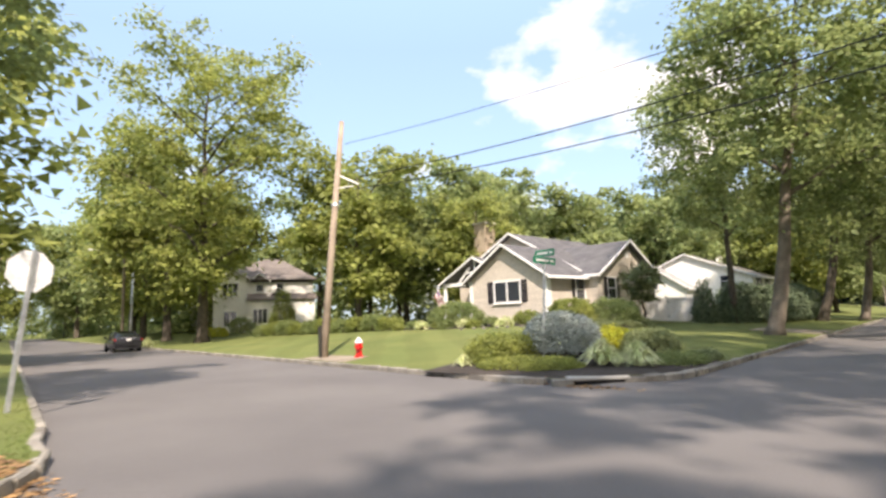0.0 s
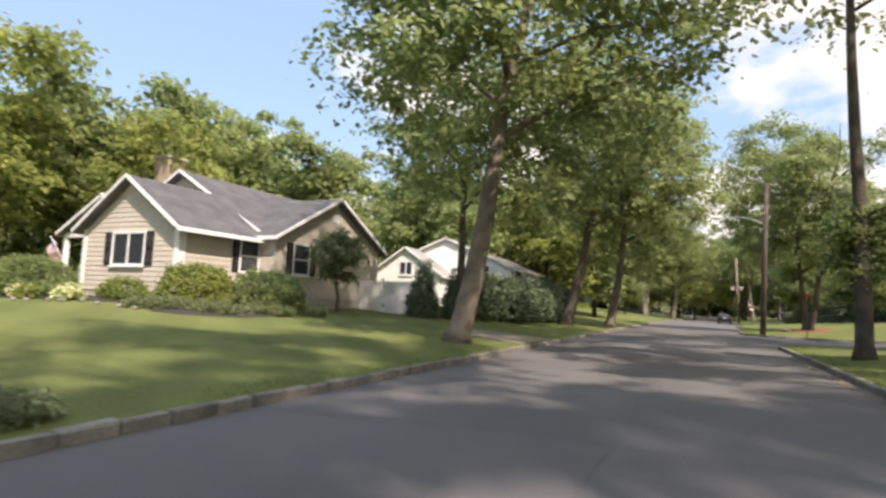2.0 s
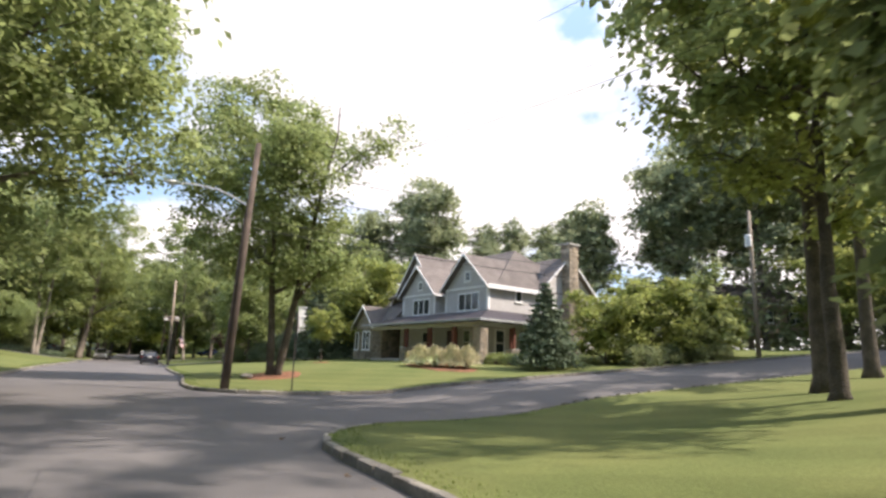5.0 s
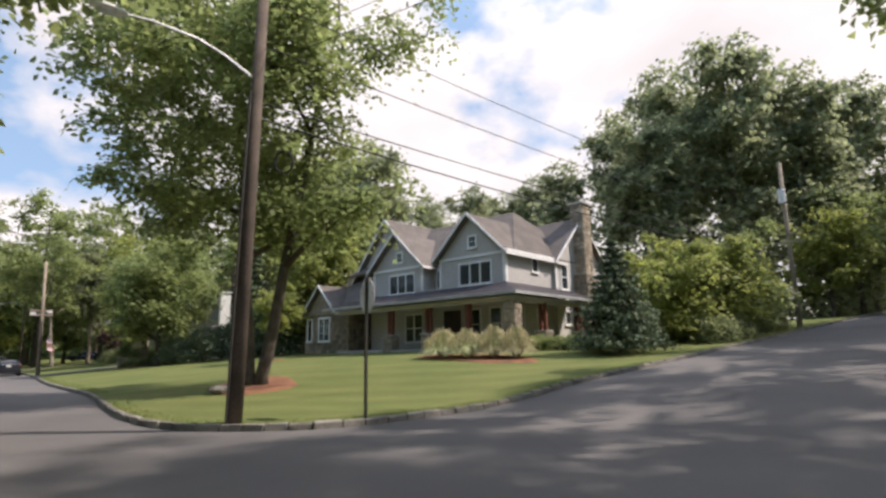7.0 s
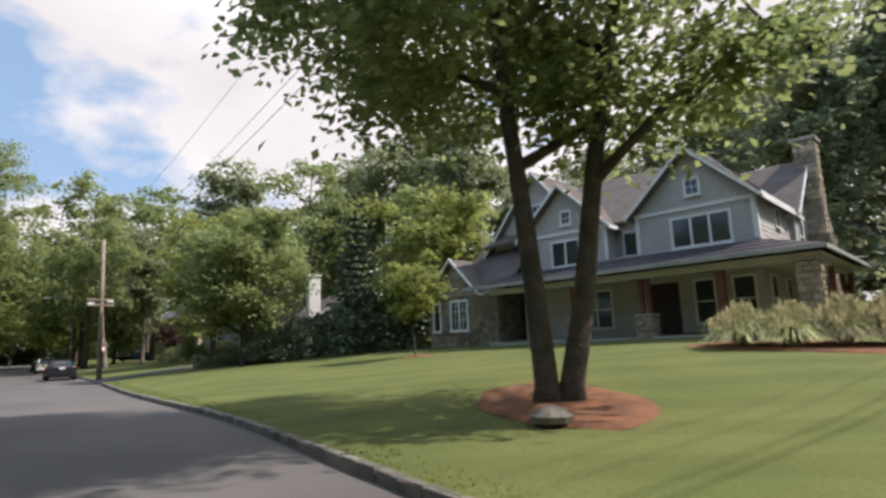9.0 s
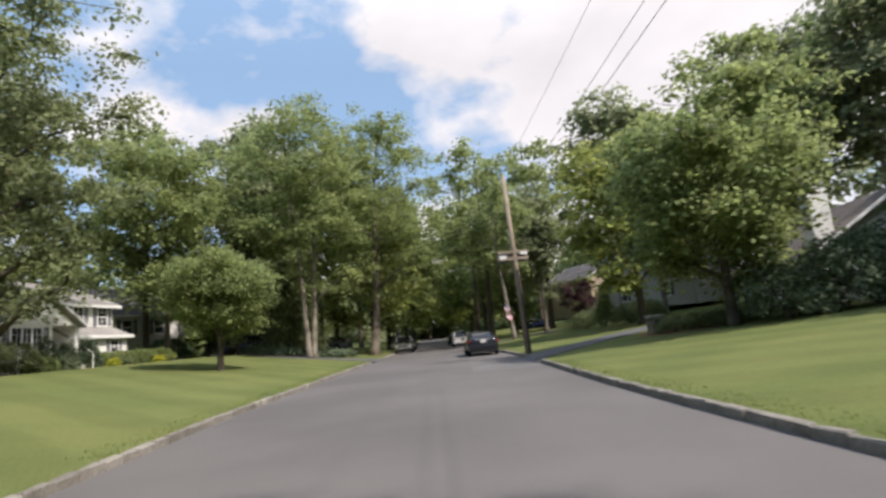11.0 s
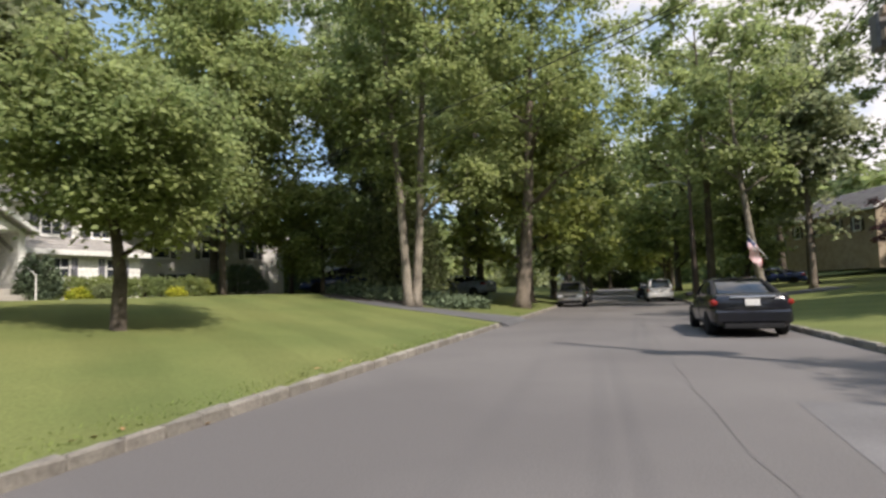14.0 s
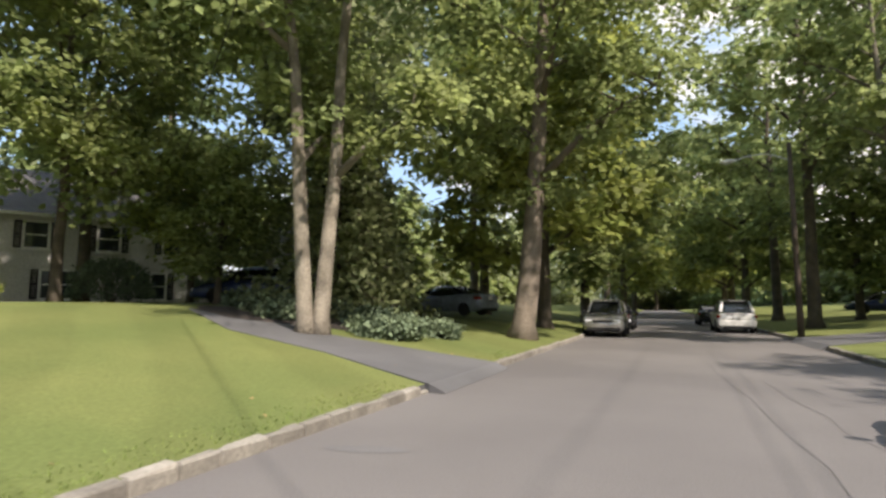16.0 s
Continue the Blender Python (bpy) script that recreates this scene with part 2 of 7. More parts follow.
M_RED = mat("hydrant_red", (0.62, 0.025, 0.020), 0.4, color2=(0.5, 0.02, 0.02), scale=5, fine=30, bump=0.1)
M_WHITE = mat("white_paint", (0.80, 0.78, 0.74), 0.5, scale=4, fine=30, bump=0.05)
M_SIGN_GREEN = mat("green_sign", (0.012, 0.19, 0.10), 0.5, scale=3, fine=15, bump=0)
M_SIGN_RED = mat("sign_red", (0.55, 0.02, 0.03), 0.5, scale=3, fine=15, bump=0)
M_CARPAINT = mat("black_car_paint", (0.012, 0.012, 0.016), 0.18, color2=(0.010, 0.010, 0.013), spec=0.6, scale=1, fine=5, bump=0)
M_CARWHITE = mat("white_car_paint", (0.62, 0.61, 0.58), 0.2, color2=(0.58, 0.57, 0.55), spec=0.6, scale=1, fine=5, bump=0)
M_CARSILVER = mat("silver_car_paint", (0.42, 0.41, 0.38), 0.25, metal=0.5, color2=(0.38, 0.37, 0.35), spec=0.6, scale=1, fine=5, bump=0)
M_CARBLUE = mat("blue_car_paint", (0.03, 0.045, 0.12), 0.2, color2=(0.025, 0.04, 0.10), spec=0.6, scale=1, fine=5, bump=0)
M_CARGREY = mat("pale_blue_car_paint", (0.30, 0.34, 0.40), 0.25, metal=0.3, scale=1, fine=5, bump=0)
M_TYRE = mat("tyre", (0.018, 0.018, 0.019), 0.85, scale=6, fine=40, bump=0.2)
M_RIM = mat("alloy_rim", (0.45, 0.45, 0.46), 0.35, metal=0.8, scale=6, fine=40, bump=0)
M_TAIL = mat("tail_light", (0.26, 0.022, 0.016), 0.25, scale=6, fine=40, bump=0)
M_HEAD = mat("headlight", (0.75, 0.76, 0.78), 0.15, scale=6, fine=40, bump=0)
M_WOOD_RED = mat("red_brown_post", (0.17, 0.060, 0.040), 0.7, scale=2, fine=25, bump=0.2)
M_DARKDOOR = mat("dark_door", (0.050, 0.026, 0.024), 0.5, scale=2, fine=20, bump=0.1)
M_VINYL = mat("white_vinyl", (0.74, 0.71, 0.66), 0.6, color2=(0.66, 0.63, 0.58), scale=1.5, fine=10, bump=0.05, objrand=0.05)
M_FLAGCLOTH = mat("flag_cloth", (0.70, 0.68, 0.66), 0.9, scale=3, fine=30, bump=0.1)
M_FLAGRED = mat("flag_red", (0.40, 0.11, 0.12), 0.9, scale=3, fine=30, bump=0.1)
M_FLAGBLUE = mat("flag_blue", (0.09, 0.10, 0.19), 0.9, scale=3, fine=30, bump=0.1)
M_STRAW = mat("dry_leaves", (0.36, 0.22, 0.10), 0.9, color2=(0.22, 0.13, 0.07), scale=3, fine=12, bump=0, island=0.5, trans=0.2)
M_IRON = mat("cast_iron", (0.045, 0.042, 0.042), 0.7, metal=0.5, scale=4, fine=30, bump=0.4)
M_DARK = mat("painted_recess_shade", (0.012, 0.011, 0.010), 0.95, scale=4, fine=30, bump=0)


def glass_mat(name, tint, rough):
    m = bpy.data.materials.new(name)
    m.use_nodes = True
    b = m.node_tree.nodes["Principled BSDF"]
    b.inputs["Base Color"].default_value = (*tint, 1)
    b.inputs["Roughness"].default_value = rough
    b.inputs["Specular IOR Level"].default_value = 0.8
    return m


M_PANE = glass_mat("window_pane", (0.035, 0.040, 0.048), 0.05)
M_CARGLASS = glass_mat("car_glass", (0.012, 0.014, 0.016), 0.04)


# ---------------------------------------------------------------- mesh helpers
def mesh_ob(name, verts, faces, material, parent=None, label="", smooth=False):
    me = bpy.data.meshes.new(name)
    me.from_pydata([tuple(v) for v in verts], [], faces)
    me.materials.append(material)
    if smooth:
        me.polygons.foreach_set("use_smooth", [True] * len(me.polygons))
    me.update()
    ob = new(name, me)
    ob.parent = parent
    if label:
        tagged(ob, label)
    return ob


def part(name, bm, material, parent, label="", smooth=False):
    me = bpy.data.meshes.new(name)
    bm.normal_update()
    bm.to_mesh(me)
    bm.free()
    me.materials.append(material)
    if smooth:
        me.polygons.foreach_set("use_smooth", [True] * len(me.polygons))
    ob = new(name, me)
    ob.parent = parent
    if label:
        tagged(ob, label)
    return ob


def box(bm, x0, x1, y0, y1, z0, z1, bevel=0.0, m=None):
    got = bmesh.ops.create_cube(bm, size=1.0)["verts"]
    for v in got:
        v.co = Vector(((x0 + x1) / 2 + v.co.x * (x1 - x0), (y0 + y1) / 2 + v.co.y * (y1 - y0), (z0 + z1) / 2 + v.co.z * (z1 - z0)))
    if bevel:
        edges = list({e for v in got for e in v.link_edges})
        made = bmesh.ops.bevel(bm, geom=edges, offset=bevel, segments=1, affect="EDGES")
        got = list({v for f in made["faces"] for v in f.verts} | {v for v in got if v.is_valid})
    if m is not None:
        bmesh.ops.transform(bm, matrix=m, verts=got)
    return bm


def boxes(*specs, bevel=0.0, m=None):
    bm = bmesh.new()
    for s in specs:
        box(bm, *s, bevel=bevel, m=m)
    return bm


def prism(bm, outline, depth, m):
    """An outline in x, z pushed back along y by depth, then placed by m."""
    a = [bm.verts.new(m @ Vector((x, 0, z))) for x, z in outline]
    b = [bm.verts.new(m @ Vector((x, depth, z))) for x, z in outline]
    k = len(outline)
    bm.faces.new(a)
    bm.faces.new(b[::-1])
    for i in range(k):
        bm.faces.new((a[i], b[i], b[(i + 1) % k], a[(i + 1) % k]))
    bmesh.ops.recalc_face_normals(bm, faces=bm.faces)
    return bm


def tube(bm, points, radii, sides=8):
    """A round bar that follows points, with a radius at each."""
    rings = []
    pts = [Vector(p) for p in points]
    for i, p in enumerate(pts):
        d = (pts[min(i + 1, len(pts) - 1)] - pts[max(i - 1, 0)]).normalized()
        side = d.cross(Vector((0.3, 1, 0.2))).normalized()
        up = side.cross(d)
        rings.append([bm.verts.new(p + (side * math.cos(2 * math.pi * k / sides) + up * math.sin(2 * math.pi * k / sides)) * radii[i]) for k in range(sides)])
    for a, b in zip(rings, rings[1:]):
        for k in range(sides):
            bm.faces.new((a[k], a[(k + 1) % sides], b[(k + 1) % sides], b[k]))
    bm.faces.new(rings[0][::-1])
    bm.faces.new(rings[-1])
    return bm


def thing(name, x, y, z, label, category, group="", rz=0.0):
    ob = new(name)
    ob.matrix_world = pose(x, y, z, 0, 0, rz)
    return tagged(ob, label, category, group)


# ---------------------------------------------------------------- the lie of the land
def smooth(a, b, v):
    k = min(1.0, max(0.0, (v - a) / (b - a)))
    return k * k * (3 - 2 * k)


def left_kerb(y):
    return -4.7 + 0.053 * min(39.0, max(0.0, y - 79)) + 1.4 * max(0.0, (y - 118) / 60)


def right_kerb(y):
    return 3.5 - 0.45 * smooth(40, 50, y) + 1.0 * smooth(52, 66, y) + 1.1 * smooth(72, 100, y) + 0.5 * smooth(104, 126, y) + 1.4 * max(0.0, (y - 112) / 60)


def cross_north(x):
    return 4.4 + 0.155 * max(0.0, -8 - x)


def cross_south(x):
    return -4.05 + 0.17 * max(0.0, -10.5 - x)


def street_rise(x):
    return 0.075 * max(0.0, x - 8.5) * smooth(8, 14, x) if x < 70 else 0.075 * 61.5 + 0.03 * (x - 70)


def land(x, y):
    """Height of the ground without the kerb's step."""
    if x > right_kerb(y) - 0.3 and y > -200:
        d = max(0.0, x - right_kerb(y))
        s = street_rise(x)
        north = min(3.2 + 0.02 * max(0.0, x - 35), 0.082 * d)
        south = min(1.9, 0.125 * d) + 0.3 * s
        if y > 44:
            k = smooth(50.5, 62, y)
            return s * (1 - k) + north * k
        k = smooth(25, 38.5, y)
        return south * (1 - k) + s * k
    if x < left_kerb(y) + 0.3:
        d = max(0.0, left_kerb(y) - x)
        north, south = cross_north(x) + 0.1, cross_south(x) - 0.1
        d = min(d, y - north) if y > north else min(d, max(0.0, south - y))
        a = min(0.9, 0.066 * d)
        b = min(1.35, 0.115 * d)
        k = smooth(52, 78, y)
        return a * (1 - k) + b * k
    return 0.0


KERB_H = 0.13


def arc(cx, cy, r, a0, a1, n):
    return [(cx + r * math.cos(radians(a0 + (a1 - a0) * i / n)), cy + r * math.sin(radians(a0 + (a1 - a0) * i / n))) for i in range(n + 1)]


def line(a, b, step=2.0):
    n = max(1, int(math.hypot(b[0] - a[0], b[1] - a[1]) / step))
    return [(a[0] + (b[0] - a[0]) * i / n, a[1] + (b[1] - a[1]) * i / n) for i in range(n + 1)]


def side_south(x):
    return 39.6 + 0.02 * (x - 8)


def side_north(x):
    return 48.7 + 0.045 * (x - 8)


YS = [12 + 2.0 * i for i in range(60)] + [132 + 6 * i for i in range(40)]
# kerb lines, each with the road on its right hand side when walked
KERB_LEFT_CORNER = [(x, cross_north(x)) for x in (-170, -120, -90, -70, -55, -45, -35, -28)] + line((-24, cross_north(-24)), (-8, 4.4), 2.0) + arc(-7.4, 7.1, 2.7, -88, 0, 9)
KERB_LEFT = KERB_LEFT_CORNER + [(left_kerb(y), y) for y in YS]
KERB_SOUTHWEST = [(-5.0, -120)] + line((-5.0, -60), (-5.0, -10), 4) + arc(-9.0, -8.45, 4.0, 0, 90, 8) + [(x, cross_south(x)) for x in (-10.5, -12.5, -15, -18, -21, -24, -27, -30, -45, -70, -90, -120, -170)]
KERB_RIGHT_SOUTH = [(3.5, -120), (3.5, -60)] + line((3.5, -30), (3.5, 34.6), 2.0) + arc(6.6, 34.9, 3.1, 180, 90, 7)[1:] 
KERB_RIGHT_SOUTH = KERB_RIGHT_SOUTH[:-1] + [(x, side_south(x) - 1.6 * (1 - smooth(6, 14, x))) for x in (6.6, 8, 10, 12, 14, 17, 20, 24, 28, 33, 40, 50, 60, 80, 110, 150)]
KERB_RIGHT_NORTH = [(x, side_north(x)) for x in (150, 110, 80, 60, 50, 40, 33, 28, 24, 20, 17, 14, 12, 10, 8.5, 7.4)] + arc(7.0, 52.4, 3.85, 268, 182, 9)[1:] + [(right_kerb(y), y) for y in YS if y > 53]
ROAD_OUTLINE = KERB_RIGHT_SOUTH + KERB_RIGHT_NORTH + KERB_LEFT[::-1] + KERB_SOUTHWEST[::-1]


def inside(poly, x, y):
    hit = False
    for (x0, y0), (x1, y1) in zip(poly, poly[1:] + poly[:1]):
        if (y0 > y) != (y1 > y) and x < (x1 - x0) * (y - y0) / (y1 - y0) + x0:
            hit = not hit
    return hit


def ground_height(x, y):
    return land(x, y) + KERB_H


def build_ground():
    pts, edges = [Vector(p) for p in ROAD_OUTLINE], []
    edges = [(i, (i + 1) % len(pts)) for i in range(len(pts))]
    axis_x = [-1500, -700, -350, -220, -160, -120, -90, -70, -55, -45, -38] + [-34 + 2 * i for i in range(36)] + [40, 46, 54, 64, 80, 100, 130, 180, 260, 400, 800, 1500]
    axis_y = [-1500, -700, -300, -120, -60, -30, -20] + [-14 + 2 * i for i in range(72)] + [134, 142, 152, 165, 185, 210, 250, 300, 400, 800, 1500]
    for x in axis_x:
        for y in axis_y:
            pts.append(Vector((x + 0.013 * ((x * 7 + y * 3) % 5), y + 0.011 * ((x * 3 + y * 5) % 7))))
    got = geometry.delaunay_2d_cdt(pts, edges, [], 0, 1e-5)
    verts, faces = got[0], got[2]
    road, lawn = [], []
    for f in faces:
        cx, cy = sum(verts[i].x for i in f) / 3, sum(verts[i].y for i in f) / 3
        (road if inside(ROAD_OUTLINE, cx, cy) else lawn).append(f)

    def sheet(name, fs, material, lift):
        used = sorted({i for f in fs for i in f})
        where = {k: i for i, k in enumerate(used)}
        return mesh_ob(name, [(verts[i].x, verts[i].y, land(verts[i].x, verts[i].y) + lift) for i in used], [[where[i] for i in f] for f in fs], material, smooth=True)

    tagged(sheet("road", road, M_ASPHALT, 0.0), "worn grey asphalt road with faded patches", "road", kind="structure")
    tagged(sheet("ground", lawn, M_GRASS, KERB_H), "mown green lawn rising from the kerb", "lawn", kind="structure")


build_ground()


# ---------------------------------------------------------------- trees
def leaf_mesh(name, centres, spread, count, size, seed, flat=0.65, droop=0.0, pad=0.0, three=False):
    """Small folded leaves scattered round each centre; spread: radius of each tuft; pad: how far a tuft is a drooping pad with its leaves turned up; three: three-cornered leaves."""
    rng = np.random.default_rng(seed)
    c = np.repeat(np.asarray(centres, float), count, axis=0)
    n = len(c)
    sp = np.repeat(np.asarray(spread, float), count)[:, None]
    off = rng.normal(0, 0.5, (n, 3)) * sp
    off[:, 2] *= flat
    p = c + off
    p[:, 2] -= (droop + pad * 0.4 / np.maximum(sp[:, 0], 0.2)) * (off[:, 0] ** 2 + off[:, 1] ** 2)
    nor = rng.normal(0, 1 - 0.4 * pad, (n, 3)) + off / np.maximum(sp, 1e-6) * 0.8
    nor[:, 2] = np.abs(nor[:, 2]) + 0.35 + 0.35 * pad
    nor /= np.linalg.norm(nor, axis=1)[:, None]
    a = np.cross(nor, rng.normal(0, 1, (n, 3)))
    a /= np.linalg.norm(a, axis=1)[:, None] + 1e-9
    b = np.cross(nor, a)
    s = size * rng.uniform(0.6, 1.25, n)[:, None]
    k = 3 if three else 4
    v = np.empty((n, k, 3))
    if three:
        v[:, 0], v[:, 1], v[:, 2] = p - a * s * 0.62, p + a * s * 0.5 + b * s * 0.55, p + a * s * 0.5 - b * s * 0.55
    else:
        v[:, 0], v[:, 2] = p - a * s * 0.62, p + a * s * 0.62
        v[:, 1], v[:, 3] = p + b * s * 0.42 + nor * s * 0.12, p - b * s * 0.42 + nor * s * 0.12
    me = bpy.data.meshes.new(name)
    me.vertices.add(k * n), me.loops.add(k * n), me.polygons.add(n)
    me.vertices.foreach_set("co", v.ravel())
    me.loops.foreach_set("vertex_index", np.arange(k * n, dtype=np.int32))
    me.polygons.foreach_set("loop_start", np.arange(0, k * n, k, dtype=np.int32))
    me.update()
    me.validate()
    return me


def leaf_part(name, me, material, parent, label=""):
    me.materials.append(material)
    ob = new(name, me)
    ob.parent = parent
    if label:
        tagged(ob, label)
    return ob


def make_tree(name, label, h, r, base, trunk_r, leaf, bark, seed, leaves=9000, leaf_size=0.3, tuft=1.0, limbs=11, lean=(0.0, 0.0), stems=1, fork=0.45, gaps=0.35, top=0.8, splay=1.0, three=False, per=90, shift=(0.0, 0.0)):
    """A broad-leaved tree: tapered trunk, limbs and twigs in one mesh, and a crown of separate leaves gathered in tufts."""
    rnd = random.Random(seed)
    tree = tagged(new(name), label, "tree")
    bm = bmesh.new()
    tips = []
    crown_h = h - base
    for s in range(stems):
        sway = 2 * math.pi * s / max(1, stems) + 0.7
        dx, dy = (math.cos(sway) * 0.28, math.sin(sway) * 0.28) if stems > 1 else (0, 0)
        pts, rad = [], []
        for i in range(9):
            k = i / 8
            pts.append(Vector((dx * (0.6 + 4.5 * splay * k) + lean[0] * h * (k ** 0.8) + rnd.uniform(-.12, .12) * k * 2, dy * (0.6 + 4.5 * splay * k) + lean[1] * h * (k ** 0.8) + rnd.uniform(-.12, .12) * k * 2, h * 0.9 * k - 0.15)))
            flare = 1.55 if i == 0 else 1.0
            rad.append(trunk_r * flare * (1 - 0.88 * k) / (1.0 if stems == 1 else 1.35))
        pts.insert(1, pts[0].lerp(pts[1], 0.25))
        rad.insert(1, rad[1] * 1.12)
        tube(bm, pts, rad, 10)
        for j in range(max(4, limbs // stems)):
            k = fork + (0.95 - fork) * (j + rnd.random() * 0.6) / max(4, limbs // stems)
            at = pts[0].lerp(pts[-1], k)
            idx = min(8, int(k * 9))
            at = pts[idx].lerp(pts[idx + 1], k * 9 - idx) if idx < 9 else at
            ang = 2.4 * j + rnd.uniform(-.4, .4) + s * 1.3
            zz = (at.z - base) / max(1e-3, crown_h)
            reach = r * (0.55 + 0.45 * math.sin(math.pi * min(1, max(0.05, zz * 0.9 + 0.12)))) * rnd.uniform(0.7, 1.0)
            end = at + Vector((math.cos(ang) * reach, math.sin(ang) * reach, reach * rnd.uniform(0.35, 0.75)))
            mid = at.lerp(end, 0.5) + Vector((0, 0, reach * 0.10))
            r0 = trunk_r * (1 - 0.85 * k) * 0.62
            tube(bm, [at, mid, end], [r0, r0 * 0.55, 0.02], 6)
            for q in (0.55, 0.8, 1.0):
                p = at.lerp(end, q)
                tips.append(p)
                for _ in range(2):
                    e = p + Vector((rnd.uniform(-1, 1), rnd.uniform(-1, 1), rnd.uniform(-.1, .8))) * reach * 0.35
                    tube(bm, [p, e], [r0 * 0.3 + 0.01, 0.01], 4)
                    tips.append(e)
    part("trunk", bm, bark, tree, smooth=True)
    centres = list(tips)
    cz = base + crown_h * 0.52
    want = max(24, int(leaves / per))
    if len(centres) > want * 0.6:
        centres = rnd.sample(centres, int(want * 0.6))
    tries = 0
    while len(centres) < want and tries < 20000:
        tries += 1
        d = Vector((rnd.gauss(0, 1), rnd.gauss(0, 1), rnd.gauss(0, 1))).normalized()
        k = rnd.random() ** 0.36
        zc = d.z * k
        wide = r * (1.0 - 0.28 * max(0, zc) * (1.6 - top))
        p = Vector((d.x * k * wide, d.y * k * wide, zc * crown_h * 0.52))
        sp = p * (1.35 / max(1.0, r)) + Vector((seed * 3.1, 0, 0))
        if noise.noise(sp * 1.1) < -gaps + 0.30 * (1 - k):
            continue
        p += Vector((lean[0] * h * 0.75 + shift[0], lean[1] * h * 0.75 + shift[1], cz))
        if p.z < base * 0.85:
            continue
        centres.append(p)
    count = max(8, int(leaves / len(centres)))
    leaf_part("crown", leaf_mesh("crown", centres, [tuft * rnd.uniform(0.65, 1.3) for _ in centres], count, leaf_size, seed, flat=0.42, pad=0.8, three=three), leaf, tree)
    return tree


def make_conifer(name, label, h, r, leaf, bark, seed, tiers=16, leaves=7000, leaf_size=0.22, bottom=0.6, droop=0.15):
    rnd = random.Random(seed)
    tree = tagged(new(name), label, "tree")
    bm = bmesh.new()
    tube(bm, [(0, 0, -0.1), (0, 0, h * 0.5), (0, 0, h * 0.97)], [0.14 * h / 8, 0.09 * h / 8, 0.02], 8)
    centres, spreads = [], []
    for i in range(tiers):
        k = i / (tiers - 1)
        z = bottom + (h - bottom) * k * 0.97
        rr = r * (1 - k) ** 0.85 + 0.12
        n = max(4, int(11 * (1 - k * 0.6)))
        for j in range(n):
            a = 2 * math.pi * (j + 0.5 * (i % 2)) / n + rnd.uniform(-.2, .2)
            reach = rr * rnd.uniform(0.75, 1.1)
            end = Vector((math.cos(a) * reach, math.sin(a) * reach, z - droop * reach))
            tube(bm, [(0, 0, z), end], [0.035, 0.01], 4)
            for q in (0.35, 0.65, 0.92):
                centres.append(Vector((0, 0, z)).lerp(end, q))
                spreads.append(max(0.18, rr * 0.26))
    part("trunk", bm, bark, tree)
    leaf_part("crown", leaf_mesh("crown", centres, spreads, max(6, leaves // len(centres)), leaf_size, seed, flat=0.45), leaf, tree)
    return tree


def make_bush(name, label, rx, ry, h, leaf, seed, leaves=2500, leaf_size=0.09, category="shrub", cone=False, tuft=0.2, lumpy=0.18):
    """A clipped or loose shrub: stems and a skin of small leaves on a lumpy dome or cone."""
    rnd = random.Random(seed)
    bush = tagged(new(name), label, category)
    bm = bmesh.new()
    for i in range(7):
        a = i * 0.9 + rnd.random() * 0.3
        tube(bm, [(0.05 * math.cos(a), 0.05 * math.sin(a), -0.05), (rx * 0.45 * math.cos(a), ry * 0.45 * math.sin(a), h * 0.62)], [0.03, 0.012], 5)
    part("stem", bm, M_BARK, bush)
    centres = []
    n = max(24, leaves // 22)
    for i in range(n):
        u, a = rnd.random(), rnd.random() * 2 * math.pi
        if cone:
            z = h * (1 - math.sqrt(1 - u * 0.98))
            k = (1 - z / h) ** 0.7 * (0.85 if z < 0.12 * h else 1.0)
            p = Vector((rx * k * math.cos(a), ry * k * math.sin(a), z))
        else:
            e = math.asin(u)
            p = Vector((rx * math.cos(e) ** 0.7 * math.cos(a), ry * math.cos(e) ** 0.7 * math.sin(a), h * (0.12 + 0.86 * math.sin(e))))
        lump = 1 + lumpy * noise.noise(p * 1.9 + Vector((seed, 0, 0)))
        k = lump * (1 - 0.35 * rnd.random() ** 3)
        centres.append(Vector((p.x * k, p.y * k, p.z * (0.5 + 0.5 * k))))
    leaf_part("crown", leaf_mesh("crown", centres, [tuft] * n, max(6, leaves // n), leaf_size, seed, flat=0.9), leaf, bush)
    return bush


def put(ob, x, y, rz=0.0, s=1.0, sz=None, dz=0.0):
    ob.matrix_basis = pose(x, y, ground_height(x, y) + dz, 0, 0, rz) @ Matrix.Diagonal((s, s, sz or s, 1))
    return ob


def again(ob, x, y, rz=0.0, s=1.0, sz=None, dz=0.0, label="", group=""):
    keep = ob.matrix_basis.copy()
    ob.scale = (1, 1, 1)
    made = copy_thing(ob, pose(x, y, ground_height(x, y) + dz, 0, 0, rz) @ Matrix.Diagonal((s, s, sz or s, 1)))
    ob.matrix_basis = keep
    return tagged(made, label, "", group)


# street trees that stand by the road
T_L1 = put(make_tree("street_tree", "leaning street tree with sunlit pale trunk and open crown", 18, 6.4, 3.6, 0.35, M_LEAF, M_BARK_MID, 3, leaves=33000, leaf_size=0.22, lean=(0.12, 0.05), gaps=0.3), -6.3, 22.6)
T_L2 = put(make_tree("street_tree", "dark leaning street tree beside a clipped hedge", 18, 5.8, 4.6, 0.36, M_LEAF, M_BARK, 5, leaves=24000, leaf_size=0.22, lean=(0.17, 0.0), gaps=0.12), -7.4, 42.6)
